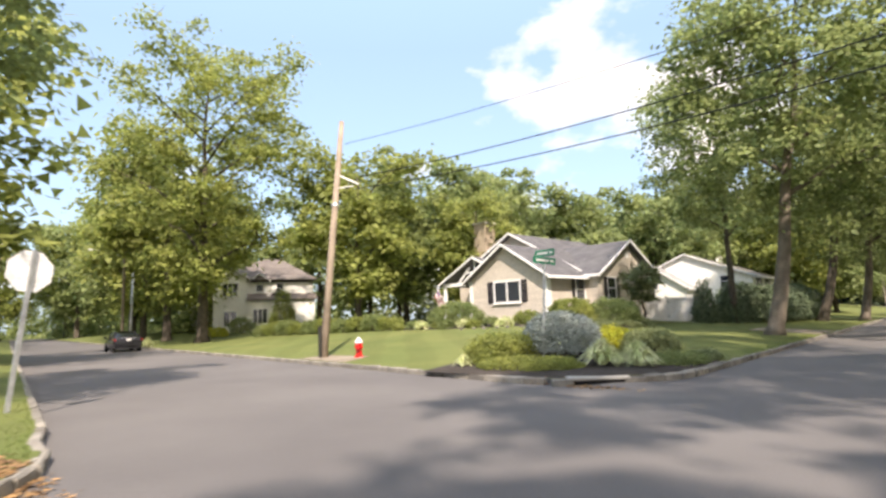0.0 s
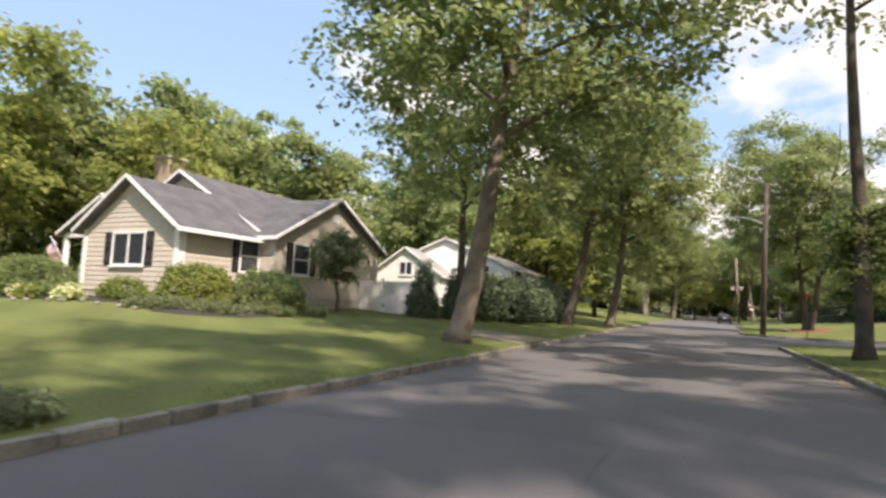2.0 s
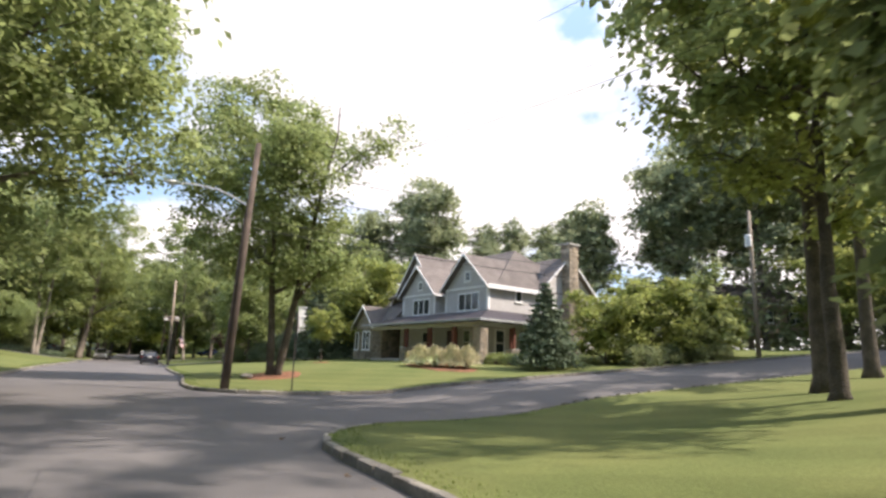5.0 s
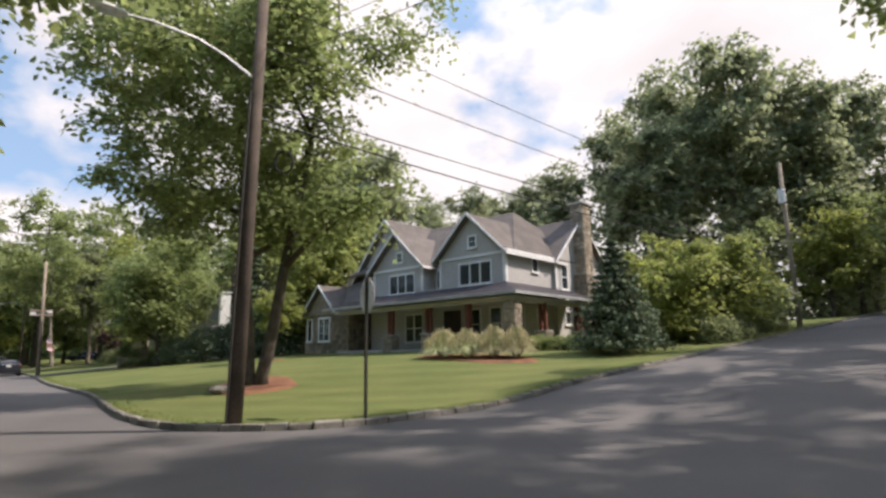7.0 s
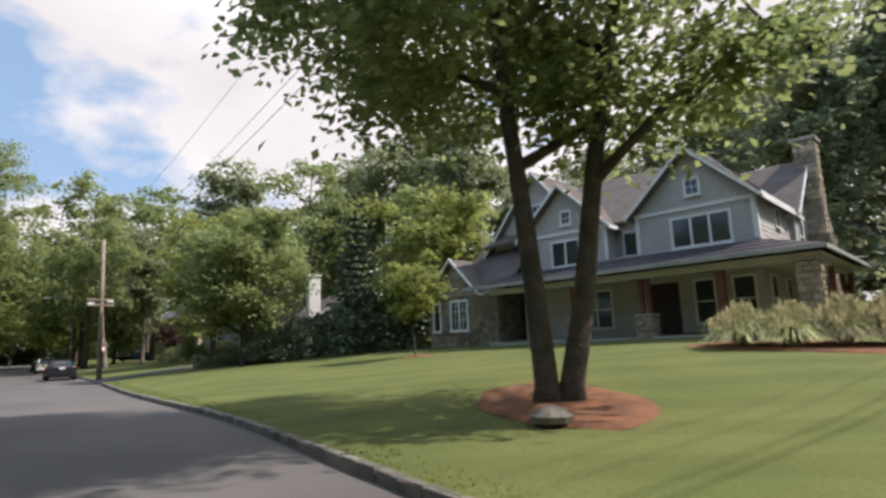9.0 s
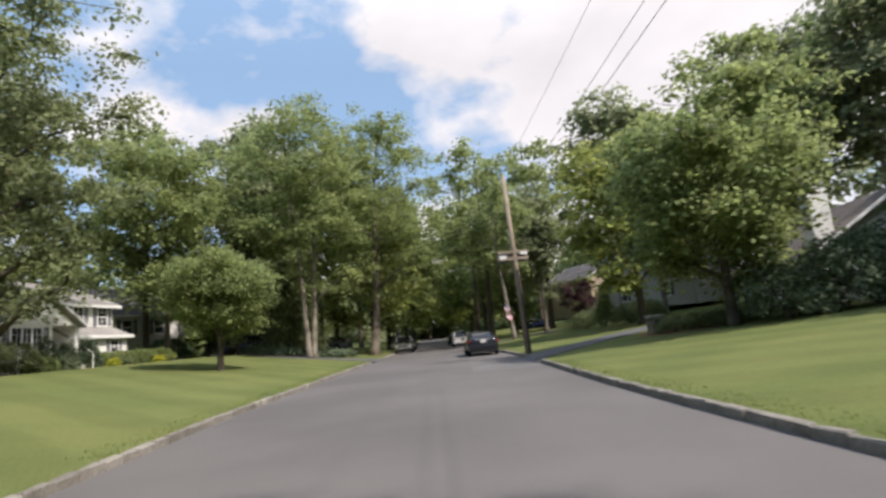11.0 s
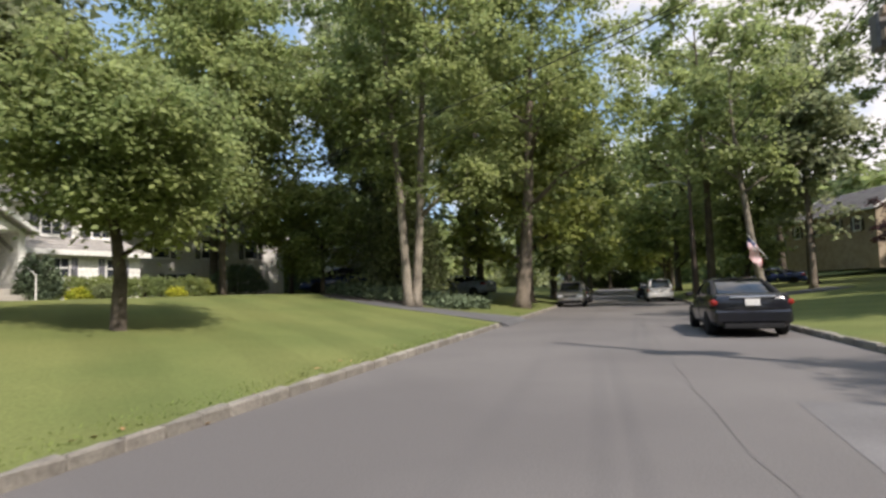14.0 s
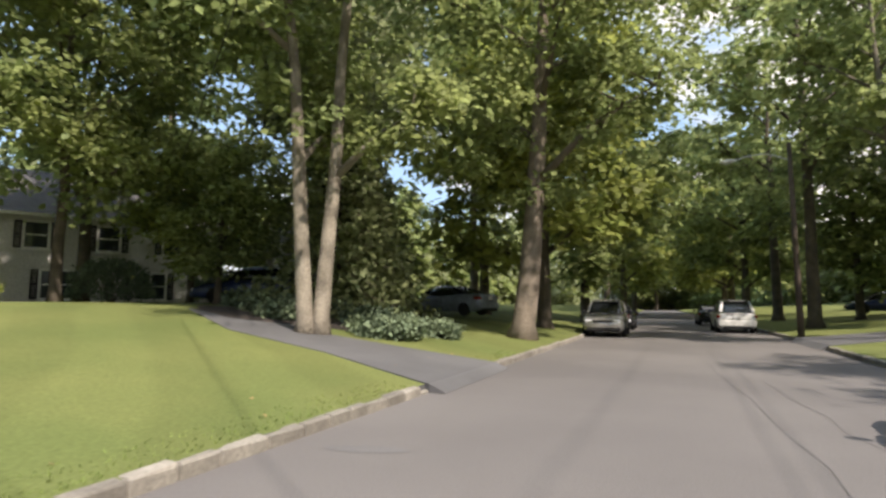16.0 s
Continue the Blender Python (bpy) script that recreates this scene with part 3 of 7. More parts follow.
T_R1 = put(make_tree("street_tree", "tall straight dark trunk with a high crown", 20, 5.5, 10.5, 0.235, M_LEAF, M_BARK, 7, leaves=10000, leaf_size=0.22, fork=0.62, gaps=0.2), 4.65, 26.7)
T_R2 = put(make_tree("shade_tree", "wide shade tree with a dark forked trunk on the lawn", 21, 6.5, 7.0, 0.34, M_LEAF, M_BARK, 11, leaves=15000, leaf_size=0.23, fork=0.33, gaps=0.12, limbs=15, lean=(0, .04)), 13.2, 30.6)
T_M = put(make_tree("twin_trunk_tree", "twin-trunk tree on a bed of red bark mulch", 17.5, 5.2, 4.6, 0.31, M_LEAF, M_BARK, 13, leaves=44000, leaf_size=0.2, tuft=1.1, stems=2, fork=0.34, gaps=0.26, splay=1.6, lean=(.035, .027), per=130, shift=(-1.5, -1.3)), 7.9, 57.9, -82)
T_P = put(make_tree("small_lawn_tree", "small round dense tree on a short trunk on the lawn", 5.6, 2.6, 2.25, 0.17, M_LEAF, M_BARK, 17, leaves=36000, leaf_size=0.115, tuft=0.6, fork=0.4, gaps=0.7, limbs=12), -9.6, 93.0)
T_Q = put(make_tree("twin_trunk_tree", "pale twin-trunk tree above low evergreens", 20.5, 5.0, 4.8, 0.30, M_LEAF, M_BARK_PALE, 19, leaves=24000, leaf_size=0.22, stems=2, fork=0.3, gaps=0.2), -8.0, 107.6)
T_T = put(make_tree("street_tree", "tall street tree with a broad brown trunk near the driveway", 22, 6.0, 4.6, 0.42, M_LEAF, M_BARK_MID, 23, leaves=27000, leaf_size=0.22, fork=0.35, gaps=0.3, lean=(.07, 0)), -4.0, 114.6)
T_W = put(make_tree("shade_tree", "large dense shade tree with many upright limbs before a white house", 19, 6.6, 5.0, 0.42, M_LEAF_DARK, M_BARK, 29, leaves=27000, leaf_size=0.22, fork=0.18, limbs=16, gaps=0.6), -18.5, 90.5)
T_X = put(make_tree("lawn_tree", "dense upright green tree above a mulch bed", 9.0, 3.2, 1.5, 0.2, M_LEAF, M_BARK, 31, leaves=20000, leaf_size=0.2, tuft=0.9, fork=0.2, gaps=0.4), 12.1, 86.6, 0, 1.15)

T_Z = put(make_tree("shade_tree", "very large light green shade tree beside the cross street", 24, 8.4, 5.6, 0.45, M_LEAF_LIGHT, M_BARK, 37, leaves=24000, leaf_size=0.3, tuft=1.3, limbs=20, fork=0.24, gaps=0.06), -44, 13.5)
put(make_tree("street_tree", "straight dark trunk rising behind clipped evergreens", 15.5, 4.4, 5.2, 0.24, M_LEAF, M_BARK, 59, leaves=13000, leaf_size=0.22, gaps=0.15), -10.75, 33.2)
again(T_L1, -5.4, 47.5, 10, .95, label="broad street tree overhanging the road", group="street trees")
again(T_L2, -14.0, -9.2, 120, .8, label="street tree reaching over the cross street", group="street trees")

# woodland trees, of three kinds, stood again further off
W_TALL = make_tree("woodland_tree", "tall woodland tree with a narrow crown", 22, 3.7, 4.0, 0.30, M_LEAF_WOOD_HAZED, M_BARK_MID, 41, leaves=9500, leaf_size=0.42, gaps=0.3, three=True, tuft=1.5, per=80)
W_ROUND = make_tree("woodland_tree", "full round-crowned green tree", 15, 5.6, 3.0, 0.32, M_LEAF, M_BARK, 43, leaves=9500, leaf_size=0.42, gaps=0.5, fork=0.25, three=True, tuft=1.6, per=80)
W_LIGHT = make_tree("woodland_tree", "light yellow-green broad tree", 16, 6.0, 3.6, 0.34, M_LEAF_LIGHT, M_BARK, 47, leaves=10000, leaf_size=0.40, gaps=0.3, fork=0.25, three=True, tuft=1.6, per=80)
put(W_TALL, 52, 66), put(W_ROUND, -38, 30), put(W_LIGHT, -56, 15.5, 0, 1.2, 1.3)
W_OPEN = put(make_tree("shade_tree", "tall open-crowned tree beside the shaded road", 19, 5.2, 5.5, 0.28, M_LEAF, M_BARK, 53, leaves=4600, leaf_size=0.33, gaps=-0.02, three=True, tuft=1.05, per=60), 9.0, -4, 0, 1.2)
WOODS = "trees of the wood behind the houses"
rw = random.Random(5)
# the wood east of the grey house and along the side street
for x, y, s in ((46, 72, .6), (40, 80, .55), (58, 60, 1.05), (50, 78, .7), (62, 68, 1.15), (44, 90, .6), (36, 92, .85), (30, 98, .8), (66, 56, 1.1), (72, 62, 1.1), (56, 88, .75), (80, 54, 1.05), (75, 72, 1.1), (48, 98, .75), (68, 78, 1.2), (88, 60, 1.1), (60, 98, .8), (84, 68, 1.2), (40, 104, 1.0), (32, 108, .9)):
    again(W_TALL, x, y, rw.uniform(0, 360), s * rw.uniform(1.0, 1.12), s * rw.uniform(1.15, 1.35), group=WOODS)
for x, y, s, tpl in ((46, 36, 1.1, W_TALL), (54, 38, 1.1, W_TALL), (62, 36, 1.1, W_TALL), (44, 24, 1.1, W_ROUND), (50, 28, 1.0, W_TALL), (72, 40, 1.1, W_TALL), (66, 52.5, .8, W_ROUND), (76, 52, .8, W_ROUND), (88, 52, .9, W_ROUND), (100, 50, 1.0, W_ROUND), (58, 53, .6, W_LIGHT)):
    again(tpl, x, y, rw.uniform(0, 360), s, group=WOODS)
# left side, behind the tan house and its neighbours
for x, y, s, tpl in ((-30, 31, .7, W_LIGHT), (-34.5, 21.5, .9, W_LIGHT), (-34, 38, .95, W_ROUND), (-28, 44, .85, W_ROUND), (-40, 42, 1.15, W_ROUND), (-36, 52, .9, W_ROUND), (-26, 60, 1.0, W_ROUND), (-44, 54, 1.2, W_ROUND), (-48, 34, .95, W_ROUND), (-30, 66, .9, W_ROUND), (-20, 64, .85, W_ROUND), (-13, 60, .8, W_LIGHT), (-9.5, 66, .8, W_ROUND), (-14, 72, .75, W_ROUND), (-56, 46, 1.1, W_ROUND), (-20, 56, .7, W_ROUND)):
    again(tpl, x, y, rw.uniform(0, 360), s, group=WOODS)
# along the cross street
for x, y, s, tpl in ((-72, 19, 1.2, W_LIGHT), (-84, 22, 1.2, W_ROUND), (-100, 27, 1.3, W_LIGHT), (-76, 31, 1.2, W_ROUND), (-92, 37, 1.3, W_ROUND), (-66, 40, 1.2, W_ROUND), (-60, -7, 1.1, W_LIGHT), (-78, -3, 1.2, W_ROUND), (-96, 1, 1.2, W_LIGHT), (-118, 4, 1.4, W_ROUND), (-45, -12, 1.1, W_ROUND), (-126, 26, 1.5, W_ROUND), (-140, 16, 1.6, W_LIGHT), (-150, 30, 1.6, W_ROUND), (-60, -22, 1.3, W_ROUND), (-90, -16, 1.4, W_ROUND), (-33, -6.6, 1.3, W_LIGHT)):
    again(tpl, x, y, rw.uniform(0, 360), s, group=WOODS)
# the far part of the road, both sides
for x, y, s, tpl in ((-4.4, 122, 1.05, W_LIGHT), (-3.6, 134, 1.1, W_ROUND), (-9, 128, 1.15, W_OPEN), (-3, 150, 1.1, W_OPEN), (-8, 144, 1.2, W_OPEN), (-14, 118, 1.05, W_OPEN), (-17, 126, 1.2, W_TALL), (-12, 136, 1.2, W_TALL), (-22, 112, 1.0, W_OPEN), (-26, 120, 1.2, W_OPEN), (-30, 104, 1.1, W_TALL), (-31, 95, 1.2, W_ROUND), (-2, 166, 1.2, W_LIGHT), (-1, 184, 1.3, W_LIGHT), (-6, 200, 1.5, W_LIGHT), (-34, 84, 1.2, W_ROUND), (-38, 74, 1.1, W_ROUND),
                     (8.2, 128, 1.2, W_OPEN), (9.0, 140, 1.2, W_OPEN), (13.4, 124, .74, W_TALL), (16, 132, 1.2, W_OPEN), (12, 134, .8, W_ROUND), (9.6, 156, 1.3, W_ROUND), (10.5, 172, 1.3, W_LIGHT), (18, 146, 1.3, W_OPEN), (24, 126, 1.2, W_TALL), (21, 112, .75, W_TALL), (27, 116, .9, W_OPEN), (12, 190, 1.4, W_LIGHT), (15, 206, 1.5, W_ROUND), (4, 262, 1.7, W_ROUND), (12, 270, 1.7, W_LIGHT), (-4, 255, 1.7, W_ROUND), (14.6, 101.4, .82, W_LIGHT), (22, 98, .95, W_OPEN), (21, 78.5, .62, W_LIGHT), (24.5, 82, .7, W_ROUND), (-13.6, 116.5, .8, W_TALL), (-14.6, 111.6, .42, W_ROUND), (-17.6, 113.4, .45, W_LIGHT), (28, 104, .8, W_TALL)):
    again(tpl, x, y, rw.uniform(0, 360), s, group="trees along the far road")

# trees on the near side of the road, which shade it
for x, y, s, tpl in ((8.5, 4, 1.3, W_OPEN), (10.5, 16.5, 1.0, W_OPEN), (17, 34.5, 1.05, W_OPEN), (10.5, -14, 1.0, W_OPEN), (17, 0, 1.3, W_OPEN), (19, 12, 1.2, W_OPEN), (25.5, 37.0, 1.0, W_OPEN), (34, 38.0, .95, W_OPEN)):
    again(tpl, x, y, rw.uniform(0, 360), s, group="trees on the shaded side of the road")


def far_woods(name, label, lines, seed, material, size=0.9):
    """Distant woodland edge: a deep uneven bank of foliage down to the ground."""
    rnd = random.Random(seed)
    centres, spreads = [], []
    for a, b in zip(lines, lines[1:]):
        d = math.hypot(b[0] - a[0], b[1] - a[1])
        for i in range(int(d / 2.6)):
            t = (i + rnd.random()) / (d / 2.6)
            x, y = a[0] + (b[0] - a[0]) * t, a[1] + (b[1] - a[1]) * t
            top = 13 + 6 * noise.noise(Vector((x * .05, y * .05, seed))) + rnd.uniform(-1.5, 1.5)
            z = 0.6
            while z < top:
                k = 2.8 * (1 - (z / (top + 2)) ** 2)
                centres.append((x + rnd.uniform(-k, k), y + rnd.uniform(-k, k), ground_height(x, y) + z))
                spreads.append(1.9)
                z += rnd.uniform(.5, .9) if z < 5 else rnd.uniform(1.0, 1.7)
    me = leaf_mesh(name, centres, spreads, 20, size, seed, flat=.55, pad=.8, three=True)
    me.materials.append(material)
    return tagged(new(name, me), label, "woodland", kind="stuff")


far_woods("far_woods", "distant belt of dark woodland closing the view", [(-70, 58), (-50, 64), (-46, 80), (-44, 100), (-40, 130), (-30, 160), (-22, 200), (-12, 250), (8, 285), (26, 250), (30, 205), (38, 160), (44, 130), (60, 112), (80, 96), (100, 76), (112, 58), (118, 40), (100, 26), (70, 20), (44, 14)], 1, M_LEAF_WOOD_HAZED)
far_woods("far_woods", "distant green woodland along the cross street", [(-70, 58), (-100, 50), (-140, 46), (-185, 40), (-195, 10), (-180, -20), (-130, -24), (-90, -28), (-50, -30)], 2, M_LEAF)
far_woods("undergrowth", "dark undergrowth along the edge of the wood", [(34, 84), (38, 76), (46, 68), (54, 60), (64, 53.5), (80, 52)], 3, M_LEAF_WOOD_HAZED, .6)
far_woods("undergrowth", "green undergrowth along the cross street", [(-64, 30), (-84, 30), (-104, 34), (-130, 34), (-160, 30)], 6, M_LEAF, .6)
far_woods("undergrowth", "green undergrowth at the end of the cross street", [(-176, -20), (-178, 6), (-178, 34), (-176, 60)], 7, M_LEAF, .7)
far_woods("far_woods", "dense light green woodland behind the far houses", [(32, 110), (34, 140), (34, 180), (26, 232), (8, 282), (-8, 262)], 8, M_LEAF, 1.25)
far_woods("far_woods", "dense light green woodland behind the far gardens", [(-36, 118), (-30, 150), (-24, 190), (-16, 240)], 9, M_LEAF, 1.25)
far_woods("far_woods", "dense woodland where the side street climbs away", [(84, 56), (104, 53), (116, 44), (108, 32), (84, 30)], 10, M_LEAF_WOOD_HAZED, 1.2)


# ---------------------------------------------------------------- house kit
def bar(bm, p, q, w, h):
    """A straight board from p to q: w across, h high, hanging under the line."""
    p, q = Vector(p), Vector(q)
    d = (q - p).normalized()
    s = d.cross(Vector((0, 0, 1)))
    s = s.normalized() if s.length > 1e-4 else Vector((1, 0, 0))
    u = s.cross(d)
    v = [bm.verts.new(a + s * (w / 2) * i + u * j) for a in (p, q) for i, j in ((-1, -h), (1, -h), (1, 0), (-1, 0))]
    for f in ((0, 1, 2, 3), (7, 6, 5, 4), (0, 4, 5, 1), (1, 5, 6, 2), (2, 6, 7, 3), (3, 7, 4, 0)):
        bm.faces.new([v[i] for i in f])
    return bm


def rail(house, name, p, q, w, h, material, label=""):
    return part(name, bar(bmesh.new(), p, q, w, h), material, house, label)


def wall_frame(p0, p1):
    """Places wall coordinates (along, out, up) for a wall that runs p0 to p1 and faces to its right."""
    d = Vector((p1[0] - p0[0], p1[1] - p0[1], 0))
    length = d.length
    d.normalize()
    out = Vector((d.y, -d.x, 0))
    m = Matrix.Identity(4)
    for i, axis in enumerate((d, out, Vector((0, 0, 1)))):
        m[0][i], m[1][i], m[2][i] = axis
    m[0][3], m[1][3] = p0[0], p0[1]
    return m, length


def clad_wall(house, p0, p1, z0, top, material, exposure=0.2, separate=False, backing=None):
    """A thick wall under the line top(u), with lapped boards in front of it."""
    m, length = wall_frame(p0, p1)
    us = sorted({0.0, length, *(length * i / 24 for i in range(25))})
    line_top = [(u, top(u)) for u in us]
    bm = bmesh.new()
    outline = [(0, z0), (length, z0)] + [(u, z) for u, z in reversed(line_top)]
    a = [bm.verts.new(m @ Vector((u, 0, z))) for u, z in outline]
    b = [bm.verts.new(m @ Vector((u, -0.2, z))) for u, z in outline]
    bm.faces.new(a), bm.faces.new(b[::-1])
    for i in range(len(a)):
        bm.faces.new((a[i], b[i], b[(i + 1) % len(a)], a[(i + 1) % len(a)]))
    bmesh.ops.recalc_face_normals(bm, faces=bm.faces)
    wall = part("wall", bm, backing or material, house)
    verts, faces, z = [], [], z0
    peak = max(zz for _, zz in line_top)
    while z < peak - 0.04:
        zt = min(z + exposure, peak - 0.01)
        inside_u = [u for u in (length * i / 200 for i in range(201)) if top(u) >= zt - 0.02]
        if inside_u:
            u0, u1 = inside_u[0], inside_u[-1]
            if u1 - u0 > 0.1:
                v = [m @ Vector(c) for c in ((u0, 0.004, z), (u1, 0.004, z), (u1, 0.034, z), (u0, 0.034, z), (u0, 0.004, zt), (u1, 0.004, zt), (u1, 0.012, zt), (u0, 0.012, zt))]
                f = [(3, 2, 1, 0), (4, 5, 6, 7), (2, 3, 7, 6), (0, 1, 5, 4), (1, 2, 6, 5), (3, 0, 4, 7)]
                if separate:
                    mesh_ob("board", v, f, material, wall)
                else:
                    k = len(verts)
                    verts += v
                    faces += [tuple(i + k for i in q) for q in f]
        z += exposure
    if verts:
        tagged(mesh_ob("siding", verts, faces, material, house), kind="stuff")
    return wall


def gable(eave, slope, length, cut=99.0):
    return lambda u: min(eave + slope * u, eave + slope * (length - u), cut)


def level(z):
    return lambda u: z


def window(house, p0, p1, u, z, w, h, cols=1, rows=1, trim=0.1, shutters=None, grid=(0, 0), label="", frame_material=None):
    """A trimmed window whose middle foot is at u along the wall and z up; cols by rows sashes, each with a grid of bars."""
    m, _ = wall_frame(p0, p1)
    e = 0.05
    frame_material = frame_material or M_TRIM
    ring = []
    for y in (-.02, .08):
        for k in (trim, 0.0):
            ring += [(u - w / 2 - k, y, z - k), (u + w / 2 + k, y, z - k), (u + w / 2 + k, y, z + h + k), (u - w / 2 - k, y, z + h + k)]
    faces = []
    for i in range(4):
        j = (i + 1) % 4
        faces += [(8 + i, 8 + j, 12 + j, 12 + i), (i, 8 + i, 8 + j, j)[::-1], (4 + i, 4 + j, 12 + j, 12 + i)[::-1]]
    win = mesh_ob("window", [m @ Vector(c) for c in ring], faces, frame_material, house, label)
    part("sill", boxes((u - w / 2 - trim - .04, u + w / 2 + trim + .04, .081, .14, z - trim - .03, z - trim + .03), m=m), frame_material, win)
    cw, rh = w / cols, h / rows
    for c in range(1, cols):
        part("mullion", boxes((u - w / 2 + c * cw - e, u - w / 2 + c * cw + e, .03, .075, z, z + h), m=m), frame_material, win)
    for r in range(1, rows):
        for c in range(cols):
            x0 = u - w / 2 + c * cw
            part("meeting_rail", boxes((x0 + e, x0 + cw - e, .03, .07, z + r * rh - e * .6, z + r * rh + e * .6), m=m), frame_material, win)
    gx, gz = grid
    for c in range(cols):
        x0 = u - w / 2 + c * cw
        for r in range(rows):
            zz = z + r * rh
            for i in range(1, gx):
                part("glazing_bar", boxes((x0 + cw * i / gx - .012, x0 + cw * i / gx + .012, .04, .062, zz, zz + rh), m=m), frame_material, win)
            for i in range(1, gz):
                part("glazing_bar", boxes((x0, x0 + cw, .04, .06, zz + rh * i / gz - .012, zz + rh * i / gz + .012), m=m), frame_material, win)
    for c in range(cols):
        x0 = u - w / 2 + c * cw
        part("pane", boxes((x0 + .01, x0 + cw - .01, .042, .05, z + .01, z + h - .01), m=m), M_PANE, win)
    if shutters:
        for side in (-1, 1):
            c = u + side * (w / 2 + trim + shutters[0] / 2 + .02)
            sb = bmesh.new()
            hw = shutters[0] / 2
            for s in ((c - hw, c - hw + .06, .03, .075, z - trim * .5, z + h + trim * .5), (c + hw - .06, c + hw, .03, .075, z - trim * .5, z + h + trim * .5), (c - hw, c + hw, .03, .072, z - trim * .5, z + .05), (c - hw, c + hw, .03, .072, z + h - .02, z + h + trim * .5), (c - hw, c + hw, .03, .072, z + h * .5 - .04, z + h * .5 + .04)):
                box(sb, *s, m=m)
            k = z
            while k < z + h:
                box(sb, c - hw + .05, c + hw - .05, .035, .06, k, k + .045, m=m)
                k += .075
            part("shutter", sb, shutters[1], house)
    return win


def roof_plane(house, a, b, c, d, material, courses=None, thick=0.14):
    """A sloped roof face from the eave a-b up to the ridge d-c, in stepped courses."""
    a, b, c, d = Vector(a), Vector(b), Vector(c), Vector(d)
    n = (b - a).cross(d - a)
    if n.length < 1e-5:
        n = (b - a).cross(c - a)
    n.normalize()
    if n.z < 0:
        n = -n
    k = courses or max(3, int(((c + d) / 2 - (a + b) / 2).length / 0.22))
    profile = []
    for i in range(k):
        profile += [(i / k, .028), ((i + 1) / k, .006)]
    profile += [(1.0, -thick), (0.0, -thick)]
    verts, faces = [], []
    for t, lift in profile:
        verts += [a.lerp(d, t) + n * lift, b.lerp(c, t) + n * lift]
    m = len(profile)
    for i in range(m):
        j = (i + 1) % m
        faces.append((2 * i, 2 * i + 1, 2 * j + 1, 2 * j))
    faces += [tuple(2 * i for i in range(m))[::-1], tuple(2 * i + 1 for i in range(m))]
    return mesh_ob("roof", verts, faces, material, house)


def gable_roof(house, axis, c, half, s0, s1, eave, peak, material, over=0.35, trim=M_TRIM, front=True, back=False):
    """A pitched roof; axis 'y': the ridge runs along y from s0 to s1 over x = c."""
    slope = (peak - eave) / half
    lo = eave - slope * over
    w = half + over

    def at(u, s, z):
        return (c + u, s, z) if axis == "y" else (s, c + u, z)
    lift = 0.16
    for side in (-1, 1):
        roof_plane(house, at(side * w, s0, lo + lift), at(side * w, s1, lo + lift), at(0, s1, peak + lift), at(0, s0, peak + lift), material)
        rail(house, "fascia", at(side * (w + .02), s0, lo + lift + .01), at(side * (w + .02), s1, lo + lift + .01), .05, .15, trim)
        for s, on in ((s0, front), (s1, back)):
            if on:
                rail(house, "rake_board", at(side * (w + .03), s, lo + lift + .03), at(0, s, peak + lift + .045), .06, .13, trim)


def square_post(house, name, x, y, z0, z1, w, material, label=""):
    return part(name, boxes((x - w / 2, x + w / 2, y - w / 2, y + w / 2, z0, z1), bevel=.015), material, house, label)


def stone_box(house, name, x0, x1, y0, y1, z0, z1, seed, size=0.42, label=""):
    """A block faced on its four sides with uneven stones set in mortar."""
    rnd = random.Random(seed)
    core = part(name, boxes((x0, x1, y0, y1, z0, z1)), M_MORTAR, house, label)
    verts, faces = [], []

    def stone(m, u0, u1, v0, v1):
        d = rnd.uniform(.02, .06)
        j = .015
        pts = [(u0 + j, v0 + j), (u1 - j, v0 + j), (u1 - j, v1 - j), (u0 + j, v1 - j)]
        pts = [(u + rnd.uniform(-.02, .02), v + rnd.uniform(-.02, .02)) for u, v in pts]
        cu, cv = (u0 + u1) / 2, (v0 + v1) / 2
        k = len(verts)
        for u, v in pts:
            verts.append(m @ Vector((u, .0, v)))
        for u, v in pts:
            verts.append(m @ Vector((cu + (u - cu) * .8, d, cv + (v - cv) * .8)))
        faces.extend([(k + 4, k + 5, k + 6, k + 7), (k, k + 1, k + 5, k + 4), (k + 1, k + 2, k + 6, k + 5), (k + 2, k + 3, k + 7, k + 6), (k + 3, k, k + 4, k + 7)])
    for p0, p1 in (((x0, y0), (x1, y0)), ((x1, y0), (x1, y1)), ((x1, y1), (x0, y1)), ((x0, y1), (x0, y0))):
        m, length = wall_frame(p0, p1)
        z = z0
        while z < z1 - .05:
            h = min(size * rnd.uniform(.55, 1.0), z1 - z)
            u = 0.0
            while u < length - .02:
                w = min(size * rnd.uniform(.6, 1.5), length - u)
                if length - u - w < .12:
                    w = length - u
                stone(m, u, u + w, z, z + h)
                u += w
            z += h
    st = mesh_ob("fieldstone", verts, faces, M_STONE, core)
    tagged(st, kind="stuff")
    return core


def house_at(name, x, y, z, rz, label):
    h = thing(name, x, y, z, label, "house", rz=rz)
    bpy.context.view_layer.update()
    return h


